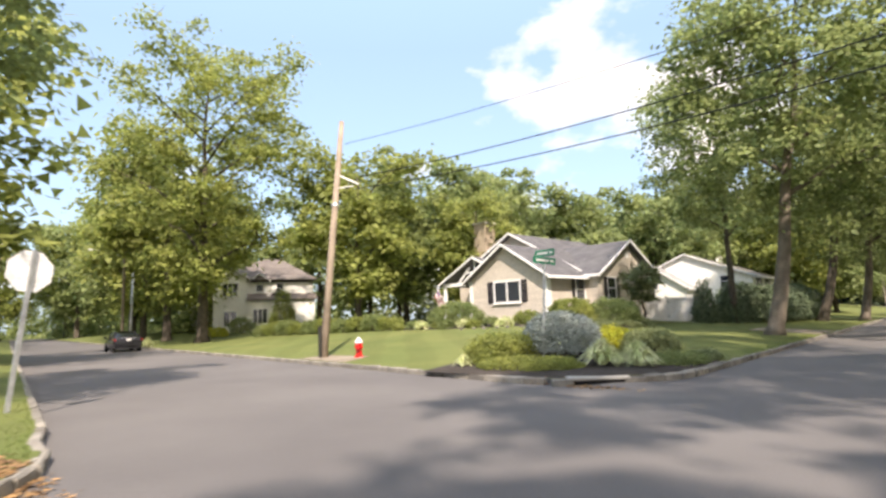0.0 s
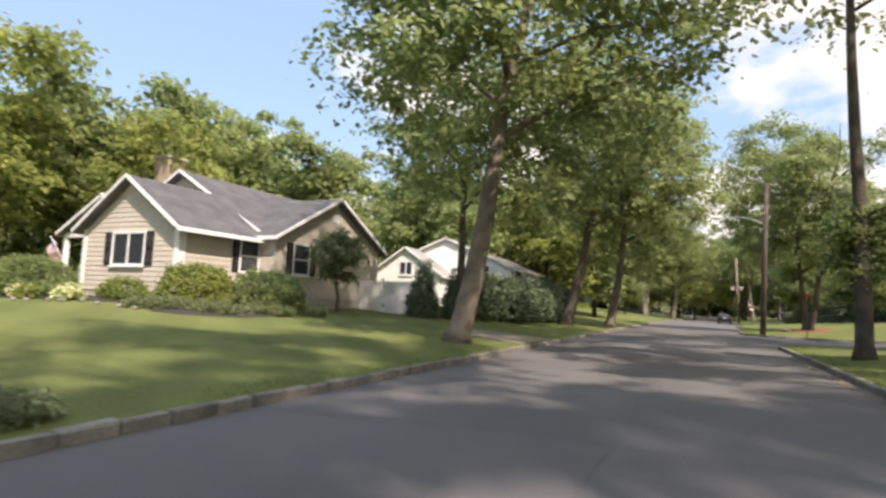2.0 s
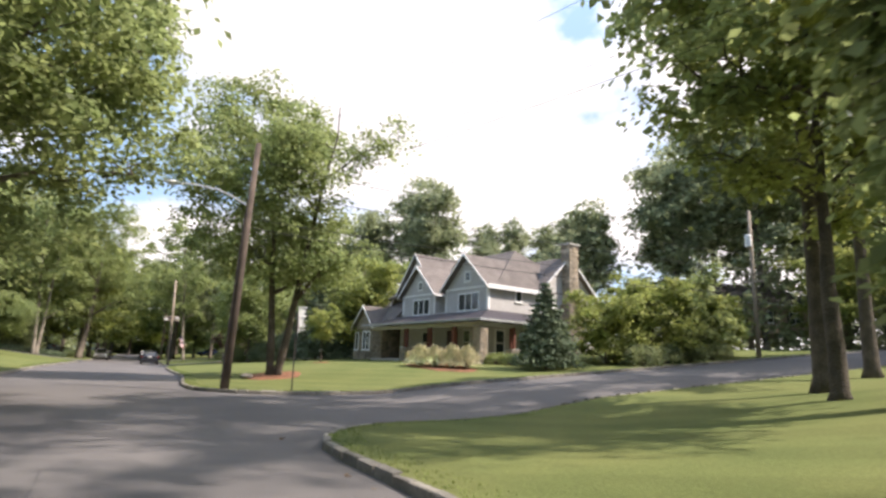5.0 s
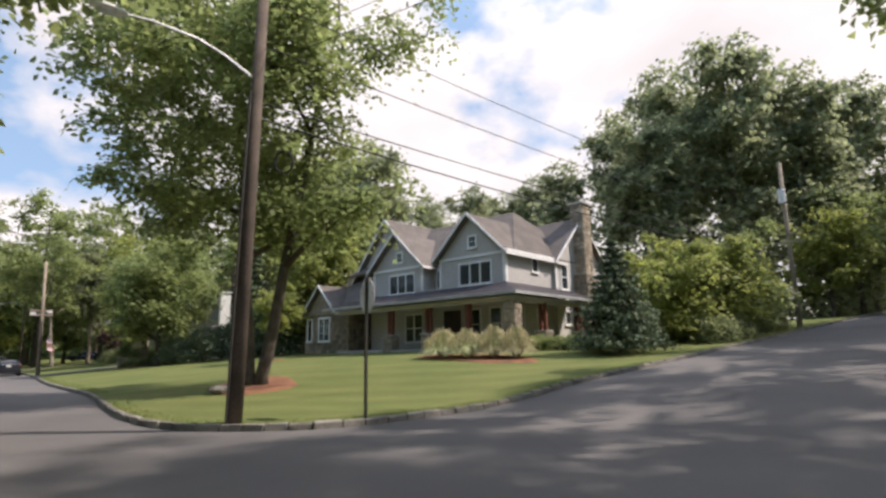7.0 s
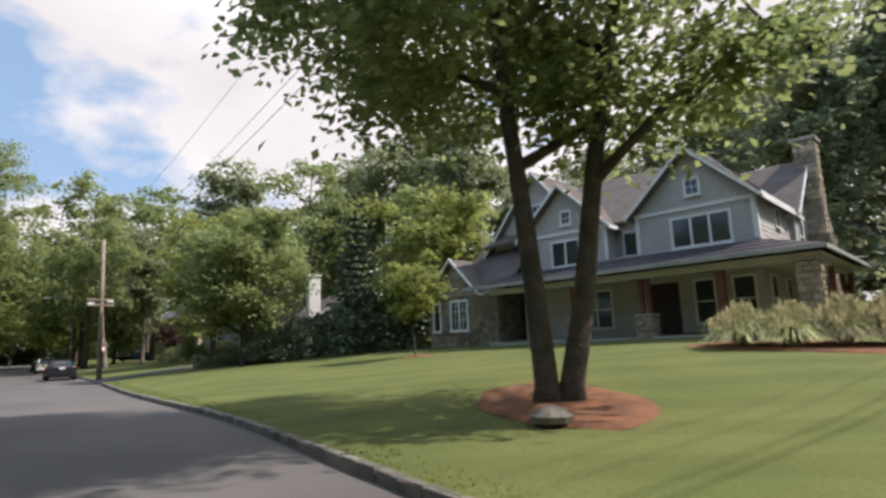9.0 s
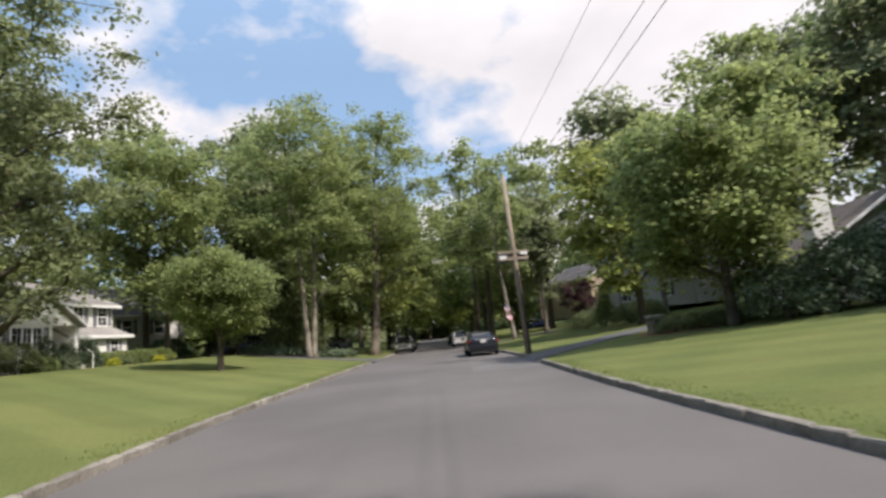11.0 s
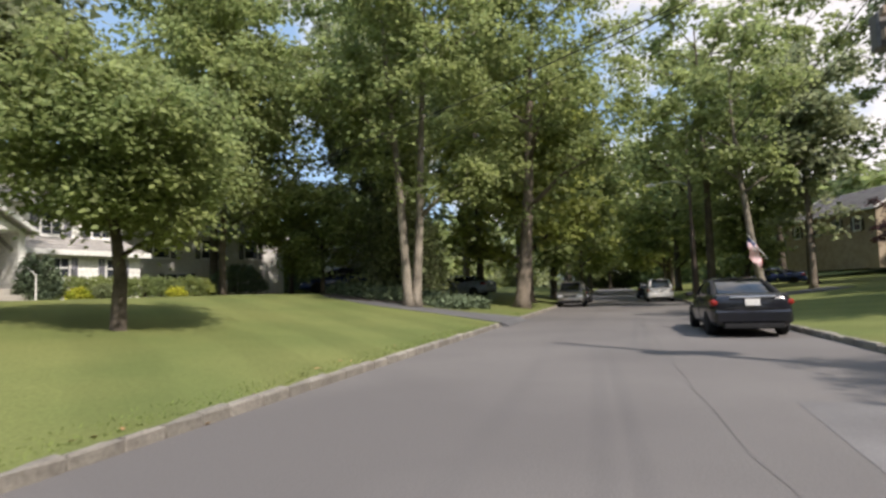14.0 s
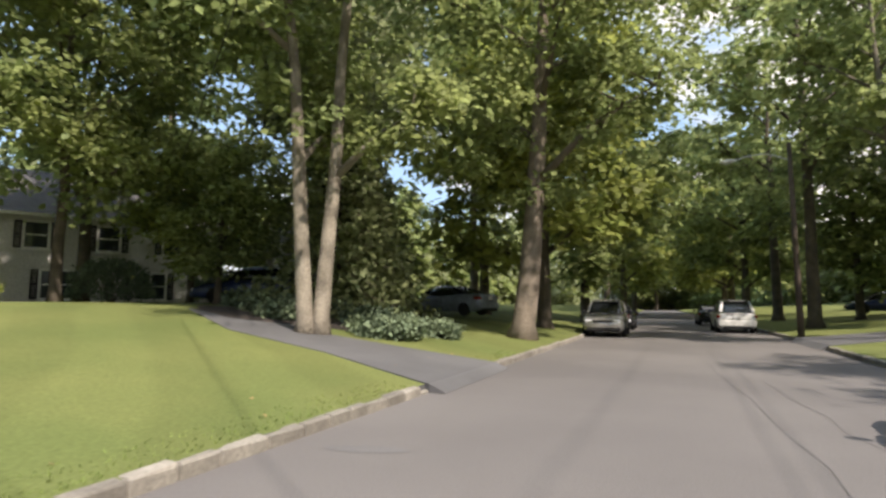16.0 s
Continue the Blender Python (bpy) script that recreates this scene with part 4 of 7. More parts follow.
# ---------------------------------------------------------------- the tan corner house
def tan_house():
    h = house_at("house", -17.56, 21.87, .9, -2.85, "single-storey tan clapboard house with white trim and dark shutters")
    sl = .62
    part("foundation", boxes((-6.1, 0, 0, 6, -.4, .42), (0, 1.0, 4.3, 11.8, -.4, .42), (-11.3, -6.1, 4.5, 14, -.4, .42)), M_CONC, h, "low grey concrete foundation")
    P = ((-6.1, 0), (0, 0))
    clad_wall(h, *P, .42, gable(2.95, .648, 6.1), M_SIDING_TAN, separate=True)
    clad_wall(h, (0, 0), (0, 4.1), .42, level(2.95), M_SIDING_TAN, separate=True)
    clad_wall(h, (0.0, 4.0), (1.0, 4.0), .42, level(3.0), M_SIDING_TAN, separate=True)
    clad_wall(h, (1.0, 4.0), (1.0, 11.8), .42, gable(3.05, .56, 7.8), M_SIDING_TAN, separate=True)
    clad_wall(h, (-6.1, 4.5), (-6.1, 0), .42, level(2.95), M_SIDING_TAN)
    clad_wall(h, (-11.3, 4.5), (-6.1, 4.5), .42, lambda u: 3.4 + .556 * u, M_SIDING_TAN)
    clad_wall(h, (-6.1, 4.5), (-.6, 4.5), 2.6, lambda u: 6.37 - .556 * u, M_SIDING_TAN)
    clad_wall(h, (-11.3, 14), (-11.3, 4.5), .42, level(3.3), M_SIDING_TAN)
    clad_wall(h, (1.0, 11.8), (-11.3, 14), .42, level(3.0), M_SIDING_TAN)
    for x, y in ((-.09, -.045), (-6.02, -.045)):
        part("corner_board", boxes((x - .11, x + .11, y - .03, y + .03, .4, 2.95)), M_TRIM, h)
    part("corner_board", boxes((.005, .06, -.08, .26, .4, 2.86)), M_TRIM, h)
    gable_roof(h, "y", -3.05, 3.05, -.4, 7.6, 2.95, 4.93, M_ROOF)
    gable_roof(h, "x", 7.9, 3.9, 1.4, -9, 3.05, 5.23, M_ROOF)
    gable_roof(h, "y", -5.96, 5.35, 4.1, 14.2, 3.4, 6.37, M_ROOF)
    # windows
    window(h, *P, 3.1, 1.5, 1.95, 1.22, cols=2, trim=.11, shutters=(.44, M_SHUTTER), label="wide white double window with dark shutters")
    window(h, (0, 0), (0, 4.1), 3.45, 1.45, .95, 1.32, cols=1, rows=2, trim=.1, shutters=(.32, M_SHUTTER))
    window(h, (1.0, 4.0), (1.0, 11.8), 1.6, 1.5, .95, 1.3, cols=1, rows=2, trim=.1, shutters=(.36, M_SHUTTER))
    part("vent", boxes((1.03, 1.07, 7.65, 8.15, 4.2, 4.62)), M_TRIM, h)
    # gutter along the side eave, and its downpipe
    rail(h, "gutter", (.47, -.38, 2.84), (.47, 4.0, 2.84), .13, .12, M_TRIM)
    part("downpipe", tube(bmesh.new(), [(.42, 3.95, 2.75), (.08, 3.95, 2.5), (.08, 3.95, .4)], [.04, .04, .04], 8), M_TRIM, h)
    # porch with an open white truss
    part("porch_floor", boxes((-9.9, -6.1, 1.0, 4.5, -.3, .5), bevel=.02), M_CONC, h, "grey concrete porch floor")
    gable_roof(h, "y", -6.6, 3.1, .8, 4.6, 2.95, 4.55, M_ROOF, over=.25)
    for x in (-9.6, -6.95):
        square_post(h, "porch_post", x, 1.15, .5, 2.85, .2, M_TRIM)
    rail(h, "porch_beam", (-9.8, 1.15, 3.05), (-6.1, 1.15, 3.05), .2, .24, M_TRIM)
    rail(h, "truss_brace", (-8.3, 1.12, 3.0), (-7.2, 1.12, 4.1), .08, .14, M_TRIM)
    rail(h, "truss_brace", (-6.7, 1.12, 3.0), (-6.7, 1.12, 4.5), .14, .08, M_TRIM)
    rail(h, "truss_brace", (-7.6, 1.12, 3.75), (-6.2, 1.12, 3.75), .08, .12, M_TRIM)
    part("door", boxes((-8.3, -7.4, 4.42, 4.48, .5, 2.6), bevel=.01), M_DARKDOOR, h, "dark front door in the porch shade")
    # chimney
    ch = part("chimney", boxes((-11.3, -10.1, 6.4, 7.6, 2.5, 8.1)), M_BRICK, h, "square buff brick chimney")
    part("cap", boxes((-11.4, -10.0, 6.3, 7.7, 8.1, 8.25), bevel=.02), M_CONC, ch)
    return h


# ---------------------------------------------------------------- the large grey house
def grey_house():
    h = house_at("house", 23.25, 62.7, 1.17, -83, "large two-storey grey house with white trimmed gables and a deep porch")
    S, R = M_SIDING_GREY, M_ROOF_BROWN
    E = 6.05                                    # upper eave
    # ground floor walls, behind the porch
    clad_wall(h, (-9.2, 0), (2.5, 0), .4, level(4.2), S)
    clad_wall(h, (2.5, 0), (2.5, 5.2), .4, level(E), S)
    clad_wall(h, (2.5, 5.2), (2.7, 5.2), .4, level(E), S)
    clad_wall(h, (2.7, 5.2), (2.7, 11.8), .4, gable(E, .92, 6.6), S)
    clad_wall(h, (2.7, 11.8), (-12.5, 11.8), .4, level(E), S)
    clad_wall(h, (-12.5, 11.8), (-12.5, 1.5), .4, level(E), S)
    # two front gables and the wall set back between them
    clad_wall(h, (-2.55, 0), (2.5, 0), 4.1, gable(E, .95, 5.05), S)
    clad_wall(h, (-8.9, 0), (-4.1, 0), 4.1, gable(E - .1, .98, 4.8), S)
    clad_wall(h, (-4.1, 1.0), (-2.55, 1.0), 3.9, level(E), S)
    clad_wall(h, (-2.55, 1.0), (-2.55, 0), 3.9, level(E), S)
    clad_wall(h, (-4.1, 0), (-4.1, 1.0), 3.9, level(E), S)
    clad_wall(h, (-12.5, 1.5), (-5.6, 1.5), 3.4, gable(E - .35, 1.22, 6.9), S)
    gable_roof(h, "y", 0, 2.55, -.45, 6.5, E, 8.48, R, over=.35)
    gable_roof(h, "y", -6.5, 2.42, -.45, 6.0, E - .1, 8.25, R, over=.35)
    gable_roof(h, "y", -9.05, 3.45, 1.05, 9.5, E - .35, 9.9, R, over=.35)
    gable_roof(h, "x", 8.5, 3.3, 3.1, -3.0, E, 9.1, R, over=.4)
    # main hipped roof
    e0, e1, y0, y1, zr = -12.7, 2.75, .6, 12.0, 9.95
    roof_plane(h, (e0, y0, E), (e1, y0, E), (-.9, 6.0, zr), (-8.8, 6.0, zr), R)
    roof_plane(h, (e1, y0, E), (e1, y1, E), (-.9, 6.0, zr), (-.9, 6.0, zr), R)
    roof_plane(h, (e1, y1, E), (e0, y1, E), (-8.8, 6.0, zr), (-.9, 6.0, zr), R)
    roof_plane(h, (e0, y1, E), (e0, y0, E), (-8.8, 6.0, zr), (-8.8, 6.0, zr), R)
    rail(h, "fascia", (2.85, -.3, E + .02), (2.85, 5.0, E + .02), .06, .24, M_TRIM)
    # white boards at the corners and over the windows
    for x, y0_, z0, z1 in ((2.46, -.05, 4.2, E), (-2.5, -.05, 4.2, E), (-4.15, -.05, 4.2, E), (-8.85, -.05, 4.2, E - .1)):
        part("corner_board", boxes((x - .09, x + .09, y0_ - .03, y0_ + .03, z0, z1)), M_TRIM, h)
    for x, y0_ in ((2.55, .06), (2.75, 5.26), (2.75, 11.7)):
        part("corner_board", boxes((x - .03, x + .03, y0_ - .09, y0_ + .09, 4.2, E)), M_TRIM, h)
    rail(h, "belt_board", (-2.6, -.06, E - .02), (2.55, -.06, E - .02), .07, .16, M_TRIM)
    rail(h, "belt_board", (-8.95, -.06, E - .12), (-4.05, -.06, E - .12), .07, .16, M_TRIM)
    # upper windows
    A = ((-2.55, 0), (2.5, 0))
    window(h, *A, 2.85, 4.28, 2.35, 1.22, cols=3, trim=.12, grid=(0, 0), label="white triple window under the gable")
    window(h, *A, 2.68, 6.55, .5, .62, trim=.12, grid=(2, 2))
    B = ((-8.9, 0), (-4.1, 0))
    window(h, *B, 2.85, 4.2, 2.3, 1.2, cols=3, trim=.12, label="white triple window under the gable")
    window(h, *B, 2.6, 6.35, .45, .6, trim=.12, grid=(2, 2))
    window(h, (-4.1, 1.0), (-2.55, 1.0), .8, 4.4, .75, 1.1, trim=.1)
    window(h, (-12.5, 1.5), (-5.6, 1.5), 1.6, 4.4, .8, 1.0, cols=2, trim=.1)
    window(h, (-12.5, 1.5), (-5.6, 1.5), 3.45, 7.4, .55, .7, trim=.1, grid=(2, 2))
    window(h, (2.5, 0), (2.5, 5.2), 3.1, 5.05, .55, .75, trim=.1)
    window(h, (2.7, 5.2), (2.7, 11.8), 1.1, 4.2, .75, 1.5, rows=2, trim=.12)
    window(h, (2.7, 5.2), (2.7, 11.8), 1.3, 1.9, .6, .75, trim=.12)
    # porch: floor, steps, roof that wraps the corner, posts on stone piers
    part("porch_floor", boxes((-9.6, 4.9, -2.7, 0, -.6, .42), (2.5, 4.9, 0, 5.0, -.6, .42), bevel=.02), M_CONC, h, "pale stone porch floor")
    part("porch_steps", boxes((-3.2, -.6, -3.5, -2.7, -.6, .1), (-3.2, -.6, -3.1, -2.7, .1, .26)), M_CONC, h)
    pz, wz = 3.25, 4.15
    roof_plane(h, (-11.0, -2.95, pz), (5.15, -2.95, pz), (2.5, 0, wz), (-9.2, 0.1, wz), M_METALROOF, courses=4)
    roof_plane(h, (5.15, -2.95, pz), (5.15, 6.6, pz), (2.5, 6.6, wz), (2.5, 0, wz), M_METALROOF, courses=4)
    rail(h, "porch_fascia", (-11.0, -2.98, pz + .02), (5.2, -2.98, pz + .02), .06, .15, M_GUTTER)
    rail(h, "porch_fascia", (5.18, -3.0, pz + .02), (5.18, 6.6, pz + .02), .06, .15, M_GUTTER)
    part("porch_ceiling", boxes((-9.6, 5.0, -2.8, -.02, 3.0, 3.04), (2.55, 5.0, -.02, 6.4, 3.0, 3.04)), M_SIDING_GREY, h)
    rail(h, "porch_beam", (-9.6, -2.4, 3.02), (4.8, -2.4, 3.02), .28, .22, M_SIDING_GREY)
    rail(h, "porch_beam", (4.55, -2.4, 3.02), (4.55, 5.2, 3.02), .28, .22, M_SIDING_GREY)
    for i, (x, y) in enumerate(((-4.65, -2.35), (-1.4, -2.35), (4.5, -2.35), (4.5, .6), (4.5, 4.6))):
        tall = 2.75 if i == 2 else 1.25
        stone_box(h, "stone_pier", x - .34, x + .34, y - .34, y + .34, -.6, tall, 50 + i, .3, "pier of brown fieldstone")
        if i != 2:
            part("pier_cap", boxes((x - .4, x + .4, y - .4, y + .4, tall, tall + .08), bevel=.02), M_CONC, h)
        for dx in (-.15, .15):
            square_post(h, "porch_post", x + dx, y, tall + (.08 if i != 2 else 0), 2.85, .18, M_WOOD_RED, "red-brown timber post")
    square_post(h, "porch_post", 1.6, -2.35, .42, 2.85, .3, M_WOOD_RED, "red-brown timber post")
    # ground floor openings under the porch
    C = ((-9.2, 0), (2.5, 0))
    for u, w, hh, cols in ((4.3, 1.5, 1.7, 2), (9.4, .75, 1.75, 1), (10.95, .75, 1.75, 1)):
        window(h, *C, u, .95, w, hh, cols=cols, rows=2, trim=.1)
    part("door", boxes((-2.3, -.9, -.06, .0, .42, 2.75), bevel=.01), M_DARKDOOR, h, "dark double front door")
    window(h, (2.5, 0), (2.5, 5.2), 1.2, .9, .8, 1.8, rows=2, trim=.1)
    window(h, (2.5, 0), (2.5, 5.2), 3.6, .9, .8, 1.8, rows=2, trim=.1)
    # stone wing on the far side
    stone_box(h, "stone_wing", -15.0, -9.9, -1.5, 6.0, -.6, 3.1, 71, .45, "low wing faced with brown fieldstone")
    clad_wall(h, (-14.6, -1.56), (-11.3, -1.56), 3.05, gable(3.3, 1.0, 3.3), M_STONE, exposure=.5)
    gable_roof(h, "y", -12.95, 1.75, -1.95, 4, 3.25, 5.05, R, over=.3)
    gable_roof(h, "x", 1.9, 2.9, -9.5, -15.4, 3.3, 6.1, R, over=.35, front=False, back=True)
    clad_wall(h, (-15.02, 4.8), (-15.02, -1.0), 3.0, gable(3.3, .96, 5.8), S)
    window(h, (-15.0, -1.5), (-9.9, -1.5), 2.35, 1.2, 1.15, 1.55, cols=2, trim=.12, grid=(2, 3))
    window(h, (-15.0, -1.5), (-9.9, -1.5), .6, 1.2, .45, 1.5, trim=.1)
    # chimney against the end gable
    ch = stone_box(h, "chimney", 2.75, 3.65, 7.6, 9.3, -.6, 5.2, 81, .42, "tall chimney of brown fieldstone")
    stone_box(h, "chimney_stack", 2.6, 3.5, 7.9, 9.0, 5.2, 10.1, 82, .36, "upper stack of fieldstone")
    part("chimney_cap", boxes((2.45, 3.65, 7.75, 9.15, 10.1, 10.28), bevel=.03), M_CONC, h)
    return h


# ---------------------------------------------------------------- white houses
def split_house():
    h = house_at("house", -20.72, 99.97, 1.4, 80, "white split-level house with grey shutters and a pale roof")
    S, R = M_SIDING_WHITE, M_ROOF_LIGHT
    # upper part
    clad_wall(h, (-3.6, 0), (3.5, 0), 1.6, level(3.95), S)
    clad_wall(h, (3.5, 0), (3.5, 7.4), -.4, gable(3.95, .42, 7.4), S)
    clad_wall(h, (3.5, 7.4), (-11, 7.4), -.4, level(3.9), S)
    gable_roof(h, "x", 3.7, 3.7, 3.9, -4.2, 3.95, 5.55, R, over=.4)
    for u in (4.15, 6.15):
        window(h, (-3.6, 0), (3.5, 0), u, 2.7, .75, 1.1, rows=2, trim=.09, shutters=(.28, M_SHUTTER_GREY), grid=(2, 2))
    # lower storey stands forward under a skirt of roof
    clad_wall(h, (-1.3, -.8), (3.8, -.8), -.4, level(2.0), S)
    clad_wall(h, (3.8, -.8), (3.8, 5.0), -.4, level(2.0), S)
    roof_plane(h, (-1.35, -1.1, 1.97), (4.05, -1.1, 1.97), (3.52, -.02, 2.6), (-1.35, -.02, 2.6), R)
    roof_plane(h, (4.05, -1.1, 1.97), (4.05, 5.2, 1.97), (3.52, 5.2, 2.6), (3.52, -.02, 2.6), R)
    rail(h, "fascia", (-1.3, -1.13, 2.02), (4.1, -1.13, 2.02), .05, .2, M_TRIM)
    for u in (1.75, 3.9):
        window(h, (-1.3, -.8), (3.8, -.8), u, .95, .62, .75, rows=2, trim=.08, shutters=(.24, M_SHUTTER_GREY), grid=(2, 1))
    # front gable with a recessed porch
    clad_wall(h, (-6.15, -1.5), (-3.0, -1.5), -.4, level(2.6), S)
    clad_wall(h, (-6.15, -1.55), (-1.25, -1.55), 2.57, gable(2.57, .64, 4.9), S, exposure=.16)
    clad_wall(h, (-3.0, -1.5), (-3.0, 0), -.4, level(2.6), S)
    clad_wall(h, (-3.0, 0), (-1.3, 0), -.4, level(2.6), S)
    clad_wall(h, (-1.3, 0), (-1.3, -1.45), .5, level(2.6), S)
    clad_wall(h, (-6.15, 6), (-6.15, -1.5), -.4, level(2.6), S)
    part("porch_ceiling", boxes((-3.05, -1.25, -1.5, 0, 2.53, 2.57)), M_TRIM, h)
    gable_roof(h, "y", -3.7, 2.45, -1.9, 3.6, 2.6, 4.25, R, over=.3)
    part("door", boxes((-2.6, -1.75, -.07, -.03, .55, 2.45), bevel=.01), M_TRIM, h, "white panelled front door")
    part("porch_step", boxes((-3.05, -1.2, -1.9, 0, -.4, .52), (-2.6, -1.3, -2.3, -1.9, -.4, .3), (-2.6, -1.3, -2.7, -2.3, -.4, .1)), M_CONC, h)
    for x in (-2.55, -1.35):
        part("stair_rail", tube(bmesh.new(), [(x, -2.6, .0), (x, -2.6, .95), (x, -1.9, 1.35), (x, -1.9, .5)], [.025] * 4, 6), M_TRIM, h)
    window(h, (-6.15, -1.5), (-3.0, -1.5), 1.55, 1.35, 1.8, 1.05, cols=3, trim=.1, shutters=(.34, M_SHUTTER_GREY), grid=(2, 3), label="wide white bay window with grey shutters")
    # lower ridge to the far side
    clad_wall(h, (-11, 7.4), (-11, 0), -.4, gable(3.1, .42, 7.4), S)
    clad_wall(h, (-11, 0), (-6.15, 0), -.4, level(3.1), S)
    gable_roof(h, "x", 3.7, 3.7, -3.4, -11.4, 3.1, 5.2, R, over=.4)
    part("lantern", boxes((-2.95, -2.8, -.2, -.05, 1.85, 2.1), bevel=.02), M_IRON, h)
    return h


def fence_house():
    h = house_at("house", -13.0, 49.9, .6, 0, "white two-storey house behind a vinyl fence")
    S, R = M_SIDING_WHITE, M_ROOF_LIGHT
    clad_wall(h, (-12, 0), (-.4, 0), 0, gable(3.7, .42, 11.6), S)
    clad_wall(h, (-.4, 0), (-.4, 9), 0, level(3.7), S)
    clad_wall(h, (-12, 9), (-12, 0), 0, level(3.7), S)
    gable_roof(h, "y", -6.2, 5.8, -.3, 9.3, 3.7, 6.1, R, over=.35)
    clad_wall(h, (-11.9, -2.6), (-5.4, -2.6), 0, gable(2.9, .66, 6.5), S)
    clad_wall(h, (-5.4, -2.6), (-5.4, 0), 0, level(2.9), S)
    clad_wall(h, (-11.9, 0), (-11.9, -2.6), 0, level(2.9), S)
    gable_roof(h, "y", -8.65, 3.25, -2.9, 2, 2.9, 5.05, R, over=.3)
    window(h, (-11.9, -2.6), (-5.4, -2.6), 3.3, 2.95, 1.1, 1.0, cols=2, trim=.1)
    window(h, (-12, 0), (-.4, 0), 9.3, 2.9, .8, 1.0, rows=2, trim=.1)
    window(h, (-.4, 0), (-.4, 9), 2.0, 2.7, .8, .9, rows=2, trim=.1, shutters=(.3, M_SHUTTER))
    window(h, (-.4, 0), (-.4, 9), 5.2, 2.7, .8, .9, rows=2, trim=.1, shutters=(.3, M_SHUTTER))
    ch = part("chimney", boxes((-4.5, -4.0, 4.0, 4.5, 3.5, 6.0)), M_TRIM, h)
    part("cap", boxes((-4.55, -3.95, 3.95, 4.55, 6.0, 6.08)), M_CONC, ch)
    return h


def corner_white_house():
    h = house_at("house", -58.5, 22.5, .75, 63, "white two-storey house with small gables and a brown hipped roof")
    S, R = M_SIDING_WHITE, M_ROOF_BROWN
    clad_wall(h, (-1.2, 0), (2.2, 0), 0, gable(6.0, .55, 3.4), S)
    clad_wall(h, (2.2, 0), (2.2, 1.2), 0, level(6.0), S)
    clad_wall(h, (-1.2, 9), (-1.2, 0), 0, level(6.0), S)
    clad_wall(h, (2.2, 1.2), (9.5, 1.2), 0, level(5.6), S)
    clad_wall(h, (9.5, 1.2), (9.5, 9), 0, level(5.6), S)
    clad_wall(h, (9.5, 9), (-1.2, 9), 0, level(5.6), S)
    gable_roof(h, "y", .5, 1.7, -.3, 6, 6.0, 6.95, R, over=.3)
    gable_roof(h, "y", 3.6, .9, .7, 3, 5.75, 6.4, R, over=.25)
    gable_roof(h, "y", 5.6, 1.0, .3, 4, 4.0, 4.75, R, over=.25)
    roof_plane(h, (-1.5, .6, 5.9), (9.9, .6, 5.9), (6.2, 5, 8.6), (4.2, 5, 8.6), R)
    roof_plane(h, (9.9, .6, 5.9), (9.9, 9.4, 5.9), (6.2, 5, 8.6), (6.2, 5, 8.6), R)
    roof_plane(h, (-1.5, 9.4, 5.9), (-1.5, .6, 5.9), (4.2, 5, 8.6), (4.2, 5, 8.6), R)
    roof_plane(h, (9.9, 9.4, 5.9), (-1.5, 9.4, 5.9), (4.2, 5, 8.6), (6.2, 5, 8.6), R)
    roof_plane(h, (2.2, -.6, 3.6), (9.8, -.6, 3.6), (9.8, 1.2, 4.3), (2.2, 1.2, 4.3), R)
    clad_wall(h, (2.2, -.3), (9.5, -.3), 0, level(3.5), S)
    window(h, (-1.2, 0), (2.2, 0), 1.7, 4.0, 1.5, 1.4, cols=3, trim=.12)
    window(h, (-1.2, 0), (2.2, 0), 1.7, .8, 1.2, 1.5, cols=2, trim=.12)
    window(h, (2.2, -.3), (9.5, -.3), 1.4, 1.0, 1.4, 1.5, cols=3, trim=.12)
    window(h, (2.2, 1.2), (9.5, 1.2), 1.4, 4.5, .7, .8, trim=.1)
    window(h, (2.2, 1.2), (9.5, 1.2), 3.6, 4.6, .7, .8, trim=.1)
    part("garage_door", boxes((5.6, 8.9, -.36, -.31, 0, 2.3), bevel=.02), M_TRIM, h)
    return h


def plain_house(name, x, y, z, rz, w, d, eave, peak, wall, roof, label, wins):
    h = house_at(name, x, y, z, rz, label)
    clad_wall(h, (-w / 2, 0), (w / 2, 0), -.5, level(eave), wall, .25)
    clad_wall(h, (w / 2, 0), (w / 2, d), -.5, gable(eave, (peak - eave) / (d / 2), d), wall, .25)
    clad_wall(h, (w / 2, d), (-w / 2, d), -.5, level(eave), wall, .25)
    clad_wall(h, (-w / 2, d), (-w / 2, 0), -.5, gable(eave, (peak - eave) / (d / 2), d), wall, .25)
    gable_roof(h, "x", d / 2, d / 2, w / 2 + .4, -w / 2 - .4, eave, peak, roof, over=.4, back=True)
    for u, zz, ww, hh in wins:
        window(h, (-w / 2, 0), (w / 2, 0), u, zz, ww, hh, cols=2 if ww > 1 else 1, rows=2, trim=.1, shutters=(.3, M_SHUTTER))
    return h


tan_house()
grey_house()
split_house()
fence_house()
corner_white_house()


# ---------------------------------------------------------------- signs, poles, wires
def lathe(bm, profile, sides=14, m=None):
    rings = []
    for r, z in profile:
        rings.append([bm.verts.new((m or Matrix.Identity(4)) @ Vector((r * math.cos(2 * math.pi * k / sides), r * math.sin(2 * math.pi * k / sides), z))) for k in range(sides)])
    for a, b in zip(rings, rings[1:]):
        for k in range(sides):
            bm.faces.new((a[k], a[(k + 1) % sides], b[(k + 1) % sides], b[k]))
    bm.faces.new(rings[0][::-1]), bm.faces.new(rings[-1])
    return bm


